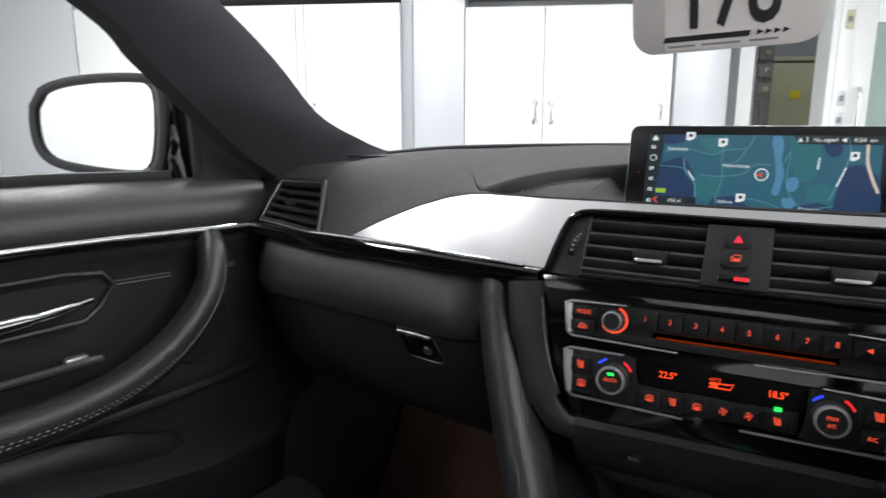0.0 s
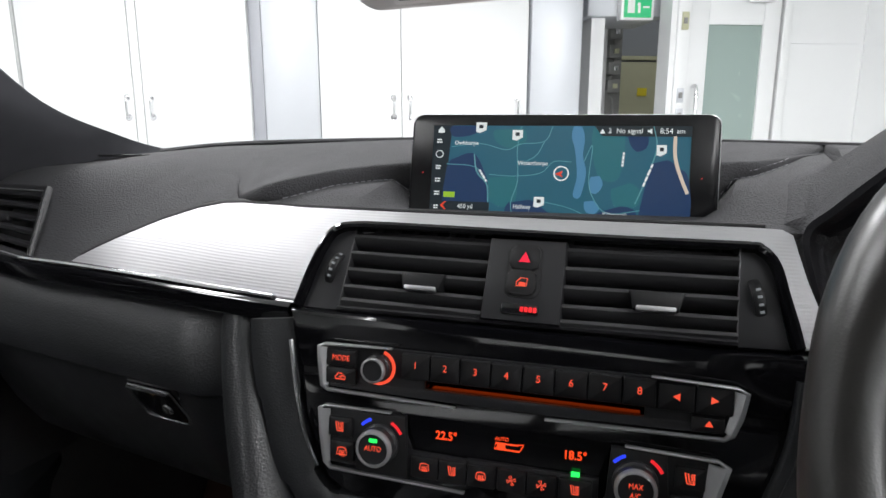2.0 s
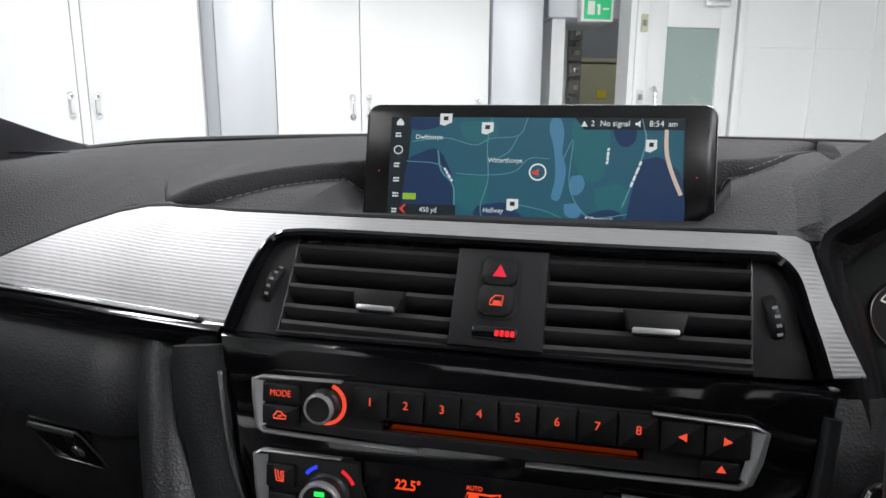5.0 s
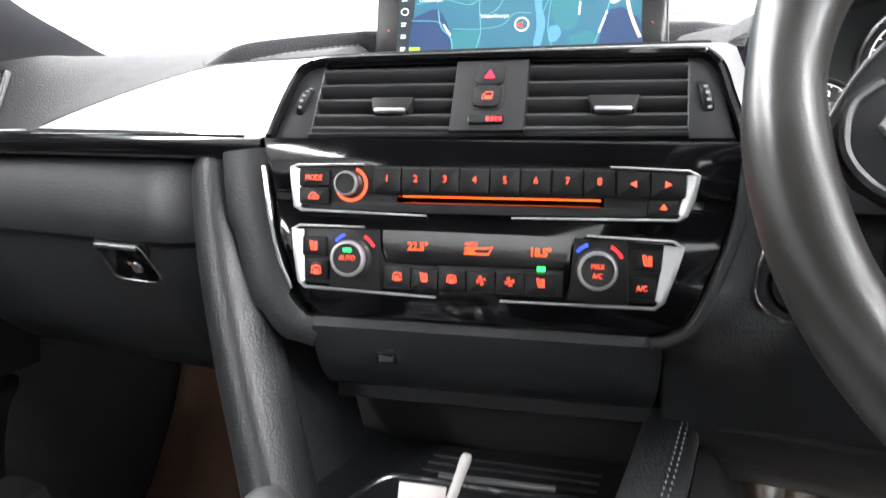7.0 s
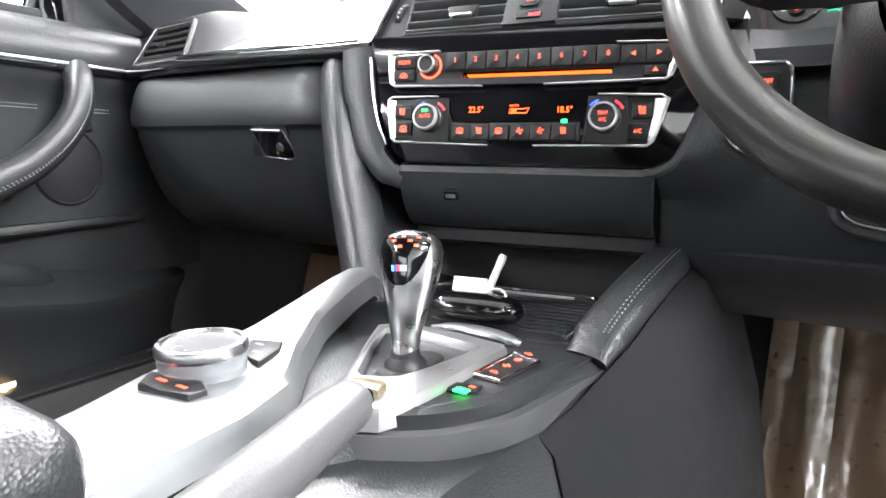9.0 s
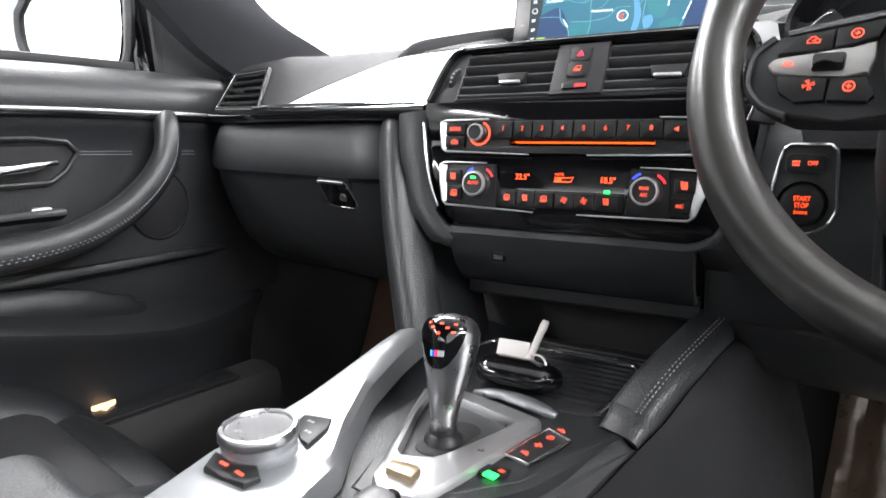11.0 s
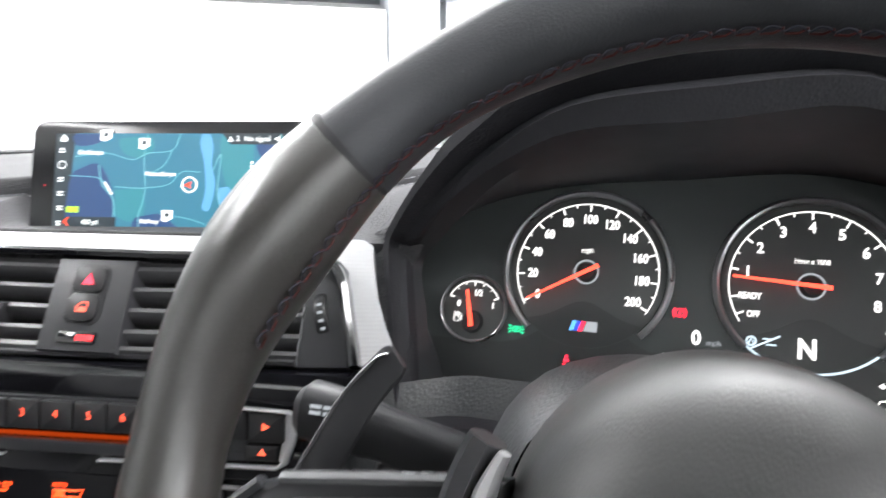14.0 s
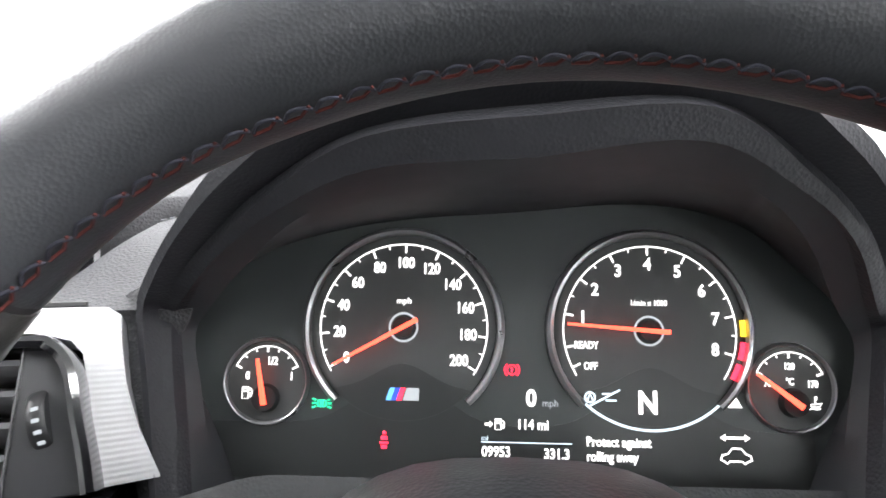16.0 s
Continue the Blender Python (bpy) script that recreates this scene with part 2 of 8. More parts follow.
def prism(bm, pts, low, high, m=Matrix(), bevel=0.0, segs=2):
    """A flat shape of 2D points, extruded from low to high along the frame's z; the upper rim rounded."""
    a = [bm.verts.new(m @ Vector((x, y, low))) for x, y in pts]
    b = [bm.verts.new(m @ Vector((x, y, high))) for x, y in pts]
    n = len(pts)
    bm.faces.new(a[::-1])
    top = bm.faces.new(b)
    for i in range(n):
        bm.faces.new((a[i], a[(i + 1) % n], b[(i + 1) % n], b[i]))
    if bevel:
        bmesh.ops.bevel(bm, geom=list(top.edges), offset=bevel, segments=segs, affect="EDGES", profile=0.5)
    return bm


def rrect(cx, cy, w, h, r, n=4):
    """The outline of a rectangle with rounded corners."""
    pts = []
    for sx, sy, a0 in ((1, 1, 0), (-1, 1, 90), (-1, -1, 180), (1, -1, 270)):
        for k in range(n + 1):
            a = radians(a0 + 90 * k / n)
            pts.append((cx + sx * (w / 2 - r) + r * math.cos(a), cy + sy * (h / 2 - r) + r * math.sin(a)))
    return pts


def disc(cx, cy, r, n=32):
    return [(cx + r * math.cos(2 * math.pi * k / n), cy + r * math.sin(2 * math.pi * k / n)) for k in range(n)]


def lathe(bm, profile, m=Matrix(), n=40, a0=0.0, a1=360.0):
    """Turns (radius, height) pairs about the frame's z."""
    whole = abs(a1 - a0 - 360) < 1e-6
    cols = n if whole else n + 1
    rings = [[bm.verts.new(m @ Vector((r * math.cos(a), r * math.sin(a), z))) for r, z in profile] for a in (radians(a0 + (a1 - a0) * k / n) for k in range(cols))]
    for k in range(n):
        p, q = rings[k], rings[(k + 1) % cols]
        for i in range(len(profile) - 1):
            bm.faces.new((p[i], q[i], q[i + 1], p[i + 1]))
    bmesh.ops.remove_doubles(bm, verts=bm.verts, dist=1e-6)
    return bm


def smooth_path(pts, n=6):
    """A Catmull-Rom line through points of any length."""
    p = [Vector(q) for q in pts]
    p = [2 * p[0] - p[1], *p, 2 * p[-1] - p[-2]]
    out = []
    for i in range(1, len(p) - 2):
        for k in range(n):
            t = k / n
            out.append(0.5 * (2 * p[i] + (p[i + 1] - p[i - 1]) * t + (2 * p[i - 1] - 5 * p[i] + 4 * p[i + 1] - p[i + 2]) * t * t + (3 * p[i] - p[i - 1] - 3 * p[i + 1] + p[i + 2]) * t**3))
    return out + [p[-2]]


def sweep(bm, path, rx, ry=None, side=(0, 0, 1), n=12, power=1.0, cap=True, closed=False):
    """A rounded bar along a path; rx across and ry along the side vector may be lists; power under 1 squares its section."""
    ry = rx if ry is None else ry
    count = len(path)
    rings = []
    for i, p in enumerate(path):
        a = path[(i - 1) % count] if closed or i else path[0]
        b = path[(i + 1) % count] if closed or i < count - 1 else path[-1]
        t = (Vector(b) - Vector(a)).normalized()
        s = side[i] if isinstance(side, list) else side
        u = t.cross(Vector(s)).normalized()
        v = u.cross(t).normalized()
        w = rx[i] if isinstance(rx, (list, tuple)) else rx
        h = ry[i] if isinstance(ry, (list, tuple)) else ry
        ring = []
        for k in range(n):
            a = 2 * math.pi * k / n
            c, d = math.cos(a), math.sin(a)
            ring.append(bm.verts.new(Vector(p) + u * w * math.copysign(abs(c) ** power, c) + v * h * math.copysign(abs(d) ** power, d)))
        rings.append(ring)
    for i in range(count if closed else count - 1):
        p, q = rings[i], rings[(i + 1) % count]
        for k in range(n):
            bm.faces.new((p[k], p[(k + 1) % n], q[(k + 1) % n], q[k]))
    if cap and not closed:
        bm.faces.new(rings[0][::-1])
        bm.faces.new(rings[-1])
    return bm


def loft(bm, rows, closed=False):
    """A sheet through rows of points of one length."""
    v = [[bm.verts.new(Vector(p)) for p in row] for row in rows]
    for a, b in zip(v, v[1:]):
        m = len(a)
        for k in range(m if closed else m - 1):
            bm.faces.new((a[k], a[(k + 1) % m], b[(k + 1) % m], b[k]))
    return bm


def thicken(bm, depth):
    """Gives a sheet a thickness against its normals."""
    bmesh.ops.recalc_face_normals(bm, faces=bm.faces)
    bmesh.ops.solidify(bm, geom=bm.faces[:], thickness=depth)
    return bm


def face_frame(origin, turn, lean):
    """A frame on a panel that faces the cabin: x along it, y up it, z out of it."""
    th, le = radians(turn), radians(lean)
    x, ey, z = Vector((math.cos(th), math.sin(th), 0)), Vector((-math.sin(th), math.cos(th), 0)), Vector((0, 0, 1))
    y, out = ey * math.sin(le) + z * math.cos(le), -ey * math.cos(le) + z * math.sin(le)
    m = Matrix((x, y, out)).transposed().to_4x4()
    m.translation = Vector(origin)
    return m


def at(m, x, y, z=0.0, turn=0.0):
    return m @ Matrix.Translation((x, y, z)) @ Matrix.Rotation(radians(turn), 4, "Z")


LETTERING = []


def letters(text, size, m, material, parent, align="CENTER", name="marking", depth=0.00015, squeeze=1.0, bold=0.0):
    """Raised lettering in the built-in font, centred on the frame m."""
    cu = bpy.data.curves.new(name, "FONT")
    cu.body, cu.size, cu.extrude, cu.align_x, cu.align_y, cu.offset, cu.resolution_u = text, size, depth, align, "CENTER", bold * size, 3
    ob = new(name, cu)
    ob.matrix_basis = m @ Matrix.Diagonal((squeeze, 1, 1, 1))
    LETTERING.append((ob, material, parent, name))


def bars(bm, m, w, h, rows=2, seed=1, z=0.0002):
    """Plain bars in place of a symbol or of writing too small to read."""
    rnd = random.Random(seed)
    for r in range(rows):
        y = h * (0.5 - (r + 0.5) / rows)
        x = -w / 2
        while x < w / 2 - 0.1 * w:
            l = min(w * rnd.uniform(0.22, 0.5), w / 2 - x)
            prism(bm, [(x, y - h * 0.3 / rows), (x + l * 0.82, y - h * 0.3 / rows), (x + l * 0.82, y + h * 0.3 / rows), (x, y + h * 0.3 / rows)], 0, z, m)
            x += l
    return bm


def icon(m, size, kind):
    """A small lit pictogram drawn in thin lines: seat, screen, fan, car or ring."""
    bm = bmesh.new()
    up = tuple(m.to_3x3() @ Vector((0, 0, 1)))

    def stroke(pts, closed=False):
        sweep(bm, [m @ Vector((x * size, y * size, 0.0002)) for x, y in pts], size * 0.06, 0.0002, up, 6, closed=closed)

    def wave(x, y):
        stroke([(x, y - 0.28), (x + 0.07, y - 0.1), (x - 0.03, y + 0.1), (x + 0.05, y + 0.28)])

    if kind == "seat":
        stroke([(-0.42, 0.50), (-0.34, 0.05), (-0.26, -0.36), (0.34, -0.36), (0.36, -0.22), (-0.08, -0.18), (-0.18, 0.46)], True)
        for x in (0.08, 0.26):
            wave(x, 0.18)
    elif kind == "screen":
        stroke([(-0.52, -0.30), (0.52, -0.30), (0.40, 0.30), (0.0, 0.40), (-0.40, 0.30)], True)
        for x in (-0.2, 0.0, 0.2):
            wave(x, -0.18)
    elif kind == "fan":
        for a in (0.3, 1.87, 3.44, 5.01):
            c, s_ = math.cos(a), math.sin(a)
            stroke([(0.05 * c, 0.05 * s_), (0.45 * c - 0.14 * s_, 0.45 * s_ + 0.14 * c), (0.45 * c + 0.14 * s_, 0.45 * s_ - 0.14 * c)], True)
    elif kind == "car":
        stroke([(-0.50, -0.25), (0.50, -0.25), (0.50, -0.02), (0.28, 0.05), (0.12, 0.28), (-0.24, 0.28), (-0.40, 0.03), (-0.50, -0.02)], True)
        stroke([(-0.15, -0.05), (0.15, -0.05), (0.05, 0.06)])
    else:
        stroke([(0.42 * math.cos(k * math.pi / 8), 0.42 * math.sin(k * math.pi / 8)) for k in range(16)], True)
        stroke([(-0.2, 0.0), (0.2, 0.0)])
        stroke([(0.0, -0.18), (0.0, 0.18)])
    return bm



# ---- the garage ----
def gbox(bm, x0, x1, y0, y1, z0, z1, bevel=0.0):
    return box(bm, (x1 - x0, y1 - y0, z1 - z0), GM @ Matrix.Translation(((x0 + x1) / 2, (y0 + y1) / 2, (z0 + z1) / 2)), bevel)


solo("floor", gbox(bmesh.new(), -7, 6, -7.5, 4.2, -0.1, 0.0), CONCRETE, "light grey resin garage floor", "floor", "structure")
solo("ceiling", gbox(bmesh.new(), -7, 6, -7.5, 4.2, 2.7, 2.8), CEILING, "white painted garage ceiling", "ceiling", "structure")
solo("wall_west", gbox(bmesh.new(), -7.1, -7, -7.5, 4.2, 0, 2.7), WHITEPAINT, "white garage side wall", "wall", "structure")
solo("wall_east", gbox(bmesh.new(), 6, 6.1, -7.5, 4.2, 0, 2.7), WHITEPAINT, "white garage side wall", "wall", "structure")
solo("wall_south", gbox(bmesh.new(), -7, 6, -7.6, -7.5, 0, 2.7), WHITEPAINT, "white garage rear wall", "wall", "structure")
# wall behind the cabinets, then the passage, then the white wall with the glazed door
wall = bmesh.new()
gbox(wall, -7, 1.45, 0.55, 0.65, 0, 2.7)
gbox(wall, 1.45, 1.55, 0.3, 2.2, 0, 2.7)
solo("wall_north", wall, WHITEPAINT, "white wall behind the steel cabinets", "wall", "structure", smooth=False)
wall = bmesh.new()
gbox(wall, 1.55, 3.4, 2.2, 2.3, 0, 2.7)
solo("wall_passage", wall, SHUTTERGREY, "dark grey wall at the end of the passage", "wall", "structure", smooth=False)
GD = GM @ Matrix.Translation((-0.04, 0, 0))  # the glazed door's wall


def dbox(bm, x0, x1, y0, y1, z0, z1, bevel=0.0):
    return gbox(bm, x0 - 0.04, x1 - 0.04, y0, y1, z0, z1, bevel)


wall = bmesh.new()
dbox(wall, 1.96, 2.09, 0.0, 0.2, 0, 2.7)
dbox(wall, 2.09, 2.77, 0.0, 0.2, 2.06, 2.7)
dbox(wall, 2.77, 6.0, 0.0, 0.2, 0, 2.7)
dbox(wall, 3.4, 3.5, 0.2, 2.2, 0, 2.7)
for jx in (3.39, 3.86, 4.5):
    dbox(wall, jx, jx + 0.018, -0.012, 0.0, 0, 2.7)
dbox(wall, 2.82, 6, -0.008, 0, 1.66, 1.68)
solo("wall_door_side", wall, WHITEPAINT, "white panelled wall beside the glazed door", "wall", "structure", smooth=False)


def cupboard_handle(parent, m):
    bm = bmesh.new()
    lathe(bm, [(0.0, 0.012), (0.020, 0.012), (0.023, 0.0), (0.0, 0.0)], at(m, 0, 0.065), 16)
    lathe(bm, [(0.0, 0.012), (0.020, 0.012), (0.023, 0.0), (0.0, 0.0)], at(m, 0, -0.065), 16)
    sweep(bm, smooth_path([m @ Vector(p) for p in ((0, 0.065, 0.01), (0, 0.055, 0.032), (0, 0, 0.038), (0, -0.055, 0.032), (0, -0.065, 0.01))], 4), 0.007, n=8, side=(1, 0, 0))
    part("handle", bm, CHROME, parent, "small bright bow handle")


def cabinet(x0, x1, top, splits, handles):
    """A tall white steel cupboard: carcass and flush doors with handles."""
    c = thing("steel_cabinet", GM @ Vector(((x0 + x1) / 2, 0.3, 0)), "tall white steel cupboard with flush double doors", "cabinet", "cupboards along the wall")
    part("body", gbox(bmesh.new(), x0, x1, 0.022, 0.55, 0.0, top, 0.004), WHITEPAINT, c)
    edges = [x0, *splits, x1]
    for i, (a, b) in enumerate(zip(edges, edges[1:])):
        door = part("door", gbox(bmesh.new(), a + 0.0025, b - 0.0025, 0.0, 0.02, 0.08, top - 0.01, 0.004), WHITEPAINT, c)
        for hx in handles:
            if a < hx < b:
                cupboard_handle(door, GM @ Matrix.Translation((hx, 0, 1.215)) @ Matrix.Rotation(radians(90), 4, "X"))
    return c


cabinet(-3.40, -2.42, 1.97, (-2.9,), (-2.96, -2.84))
cabinet(-2.40, -0.96, 1.97, (-1.715, -1.655), (-1.755, -1.60))
cabinet(-0.50, 0.92, 1.93, (0.05,), (-0.005, 0.105, 0.85))
solo("pillar", gbox(bmesh.new(), -0.872, -0.504, 0.03, 0.55, 0, 2.7, 0.01), GREYSTEEL, "grey metal-clad column between the cupboards", "column", "structure")
# left side of the column: its shade is painted as a darker grey strip
solo("pillar_flank", gbox(bmesh.new(), -0.957, -0.875, 0.045, 0.55, 0, 2.7, 0.004), SHADEDGREY, "shaded side of the column, put in as a darker grey strip", "column", "structure")
solo("pillar", gbox(bmesh.new(), -4.2, -3.44, 0.05, 0.55, 0, 2.7, 0.01), GREYSTEEL, "grey metal-clad column beside the cupboards", "column", "structure")
solo("pillar", gbox(bmesh.new(), 0.935, 1.30, 0.0, 0.4, 0, 2.7, 0.03), GREYSTEEL, "grey rounded steel column at the passage", "column", "structure")
solo("soffit", gbox(bmesh.new(), -4.2, 1.5, 0.05, 0.55, 2.05, 2.7, 0.005), SHUTTERGREY, "grey soffit above the cupboards", "soffit", "structure")
duct = gbox(bmesh.new(), 1.40, 2.0, 0.25, 0.9, 1.86, 2.3, 0.02)
solo("ceiling_duct", duct, GREYSTEEL, "grey metal duct over the passage", "duct")
gxsign = thing("exit_sign", GM @ Vector((1.74, 0.2, 1.90)), "lit green running-man exit sign", "sign")
part("housing", gbox(bmesh.new(), 1.62, 1.86, 0.17, 0.25, 1.83, 2.0, 0.006), WHITEPAINT, gxsign)
part("face", gbox(bmesh.new(), 1.64, 1.84, 0.163, 0.172, 1.845, 1.985, 0.002), EXITGREEN, gxsign)
sg = bmesh.new()
for px, pz, w, h in ((1.69, 1.92, 0.05, 0.09), (1.745, 1.935, 0.02, 0.02), (1.748, 1.90, 0.018, 0.05), (1.80, 1.915, 0.045, 0.012)):
    gbox(sg, px - w / 2, px + w / 2, 0.159, 0.164, pz - h / 2, pz + h / 2)
part("symbol", sg, EXITWHITE, gxsign)
solo("post", gbox(bmesh.new(), 1.76, 1.86, 1.12, 1.25, 0, 2.7, 0.006), WHITEPAINT, "white steel post in the passage", "post", "structure")
solo("backboard", gbox(bmesh.new(), 1.862, 2.0, 1.142, 1.18, 1.1, 2.0, 0.004), SWITCHGREY, "grey backboard behind the switch boxes", "backboard")
# passage: cream door with a yellow sticker, switch boxes and conduit
cd = thing("door_2", GM @ Vector((2.7, 2.17, 0)), "cream painted plant-room door with a yellow sticker", "door", "", "structure")
part("leaf", gbox(bmesh.new(), 2.34, 3.05, 2.14, 2.2, 0.0, 1.70, 0.006), CREAM, cd)
part("door_frame", gbox(bmesh.new(), 2.29, 3.1, 2.13, 2.2, 1.72, 1.76, 0.004), CREAM, cd)
part("sticker", gbox(bmesh.new(), 2.55, 2.65, 2.132, 2.14, 1.36, 1.44), YELLOW, cd)
for i, z in enumerate((1.86, 1.70, 1.56, 1.41)):
    bm = gbox(bmesh.new(), 1.86, 1.97, 1.06, 1.14, z - 0.055, z + 0.055, 0.008)
    sb = thing("switch_box", GM @ Vector((1.91, 1.1, z)), "small grey electrical switch box on a conduit", "switch box", "switch boxes in the passage")
    part("cover", bm, SWITCHGREY, sb)
    part("toggle", gbox(bmesh.new(), 1.90, 1.94, 1.04, 1.06, z - 0.02, z + 0.02, 0.003), CREAM if i % 2 else CHROME, sb)
bm = bmesh.new()
sweep(bm, smooth_path([GM @ Vector(p) for p in ((1.93, 1.12, 2.6), (1.93, 1.12, 1.7), (1.89, 1.10, 1.45), (1.86, 1.08, 1.34), (1.92, 1.08, 1.22), (1.93, 1.12, 0.3))], 5), 0.012, n=8, side=(1, 0, 0))
solo("conduit", bm, SWITCHGREY, "grey conduit running down the passage wall", "conduit")
# the glazed door
gd = thing("door_1", GD @ Vector((2.43, 0.05, 0)), "white glazed door with a frosted pane, closed", "door", "", "structure")
lf = bmesh.new()
dbox(lf, 2.095, 2.245, 0.02, 0.07, 0.01, 2.05, 0.003)
dbox(lf, 2.645, 2.765, 0.02, 0.07, 0.01, 2.05, 0.003)
dbox(lf, 2.245, 2.645, 0.02, 0.07, 1.785, 2.05, 0.003)
dbox(lf, 2.245, 2.645, 0.02, 0.07, 0.01, 0.95, 0.003)
part("leaf", lf, WHITEPAINT, gd)
part("pane", dbox(bmesh.new(), 2.24, 2.65, 0.04, 0.05, 0.94, 1.79), FROST, gd, "greenish frosted pane")
fr = bmesh.new()
for a, b, c, d in ((2.0, 2.09, 0, 2.12), (2.77, 2.83, 0, 2.12), (2.0, 2.83, 2.055, 2.12)):
    dbox(fr, a, b, -0.02, 0.02, c, d, 0.004)
part("door_frame", fr, WHITEPAINT, gd)
cl = dbox(bmesh.new(), 2.50, 2.68, -0.03, 0.02, 1.93, 1.985, 0.006)
sweep(cl, [GD @ Vector(p) for p in ((2.55, -0.03, 1.985), (2.40, -0.1, 1.985), (2.62, -0.02, 2.0))], 0.008, n=6, side=(0, 0, 1))
part("closer", cl, CHROME, gd)
hb = bmesh.new()
sweep(hb, smooth_path([GD @ Vector(p) for p in ((2.15, 0.02, 1.36), (2.15, -0.05, 1.34), (2.15, -0.05, 1.02), (2.15, 0.02, 1.0))], 4), 0.012, n=8, side=(1, 0, 0))
part("pull_handle", hb, CHROME, gd)
for i, (z, h) in enumerate(((1.80, 0.12), (1.30, 0.10), (1.16, 0.10))):
    lk = thing("wall_lock", GD @ Vector((2.05, -0.02, z)), "small metal lock plate on the white wall", "lock")
    part("plate", dbox(bmesh.new(), 2.025, 2.075, -0.03, -0.02, z - h / 2, z + h / 2, 0.004), CREAM if i == 0 else GREYSTEEL, lk)
    part("knob", dbox(bmesh.new(), 2.035, 2.06, -0.045, -0.03, z - 0.02, z + 0.02, 0.004), SWITCHGREY, lk)


# ---- dashboard surfaces ----
def between(x, xs, ys):
    return float(np.interp(x, xs, ys))


BX, BY = (-0.86, -0.78, -0.70, -0.63, -0.57, -0.30, -0.12, 0.02, 0.045, 0.07), (0.59, 0.566, 0.552, 0.545, 0.545, 0.555, 0.572, 0.600, 0.611, 0.623)
TX, TY, TZ = (-0.86, -0.78, -0.68, -0.63, -0.58, -0.55, -0.51, -0.478, -0.444, -0.40, -0.34, -0.24, -0.12, 0.01, 0.07), (0.62, 0.605, 0.597, 0.616, 0.648, 0.656, 0.652, 0.643, 0.632, 0.617, 0.610, 0.614, 0.631, 0.652, 0.664), (1.078, 1.080, 1.081, 1.081, 1.081, 1.081, 1.081, 1.0815, 1.082, 1.0825, 1.083, 1.0850, 1.0855, 1.0865, 1.085)


def fascia(x, s, n=0.0):
    """A point of the dash face: s from its lower edge (0) to its upper one (1), n metres proud of it."""
    b = Vector((x, between(x, BX, BY), 1.019))
    t = Vector((x, between(x, TX, TY), between(x, TX, TZ)))
    up = (t - b).normalized()
    out = up.cross(Vector((1, 0.1, 0))).normalized()
    out = out if out.y < 0 else -out
    return b.lerp(t, s) + out * (n + 0.012 * s * (1 - s))


def fascia_sheet(xs, low, high, n0, thick, rows=8, uv=False):
    bm = bmesh.new()
    layer = bm.loops.layers.uv.new("along") if uv else None
    grid = [[bm.verts.new(fascia(x, low(x) + (high(x) - low(x)) * k / rows, n0)) for k in range(rows + 1)] for x in xs]
    for i in range(len(xs) - 1):
        for k in range(rows):
            f = bm.faces.new((grid[i][k], grid[i + 1][k], grid[i + 1][k + 1], grid[i][k + 1]))
            if uv:
                for lp, (j, q) in zip(f.loops, ((i, k), (i + 1, k), (i + 1, k + 1), (i, k + 1))):
                    x = xs[j]
                    lp[layer].uv = (x, (low(x) + (high(x) - low(x)) * q / rows) * 0.085)
    bmesh.ops.recalc_face_normals(bm, faces=bm.faces)
    if sum(f.normal.y for f in bm.faces) > 0:
        bmesh.ops.reverse_faces(bm, faces=bm.faces)
    bmesh.ops.solidify(bm, geom=bm.faces[:], thickness=thick)
    return bm


def trim_high(x):
    """Upper edge of the aluminium: a soft curve up from its tip, square to the far end."""
    if x < -0.36:
        return between(x, (-0.577, -0.5675, -0.548, -0.513, -0.478, -0.444, -0.41, -0.36), (0.0, 0.14, 0.32, 0.61, 0.81, 0.925, 0.98, 1.0))
    return between(x, (0.030, 0.037, 0.041, 0.047, 0.056, 0.067), (1.0, 0.95, 0.78, 0.55, 0.28, 0.0))


VENTX = (-0.2935, -0.2912, -0.2883, -0.2842, -0.2790, -0.2720, -0.2622, -0.2305, 0.0, 0.0085, 0.0195, 0.0264, 0.0302, 0.0338, 0.0385, 0.0420)
VENTS = (0.0, 0.18, 0.38, 0.58, 0.74, 0.82, 0.845, 0.855, 0.85, 0.835, 0.80, 0.72, 0.60, 0.41, 0.19, 0.0)


def trim_low(x):
    """Lower edge of the aluminium: over the vents it rises round them."""
    return between(x, VENTX, VENTS)


dash = thing("dashboard", (-0.2, 0.75, 0.95), "black leather-covered car dashboard with a ridged aluminium trim", "dashboard")
xs = [-0.5745 + 0.0045 * k for k in range(141)]
xs = sorted(set([x for x in xs if x < 0.067] + list(VENTX) + [0.037, 0.041, 0.047, 0.0665]))
part("trim_panel", fascia_sheet(xs, trim_low, trim_high, 0.002, 0.012, 7, True), ALU, dash, "ridged brushed aluminium trim", sharp=50)
# near-black strip above the trim, standing in for the shade in the joint
path = [fascia(x, trim_high(x) + 0.020, 0.0010) for x in [-0.57 + 0.01 * k for k in range(60)]]
part("shadow_gap", sweep(bmesh.new(), path, [0.0030] * 7 + [0.0040] * 9 + [0.0018] * 44, 0.0016, (0, -0.8, 0.6), 6), DARK, dash)
part("end_cap", fascia_sheet([-0.86, -0.83, -0.80, -0.79], lambda x: -0.1, lambda x: 1.03, -0.004, 0.02, 4), SOFT, dash)


def screen_base(x):
    return 0.80 + 0.15 * (1 - ((x + 0.12) / 0.66) ** 2)


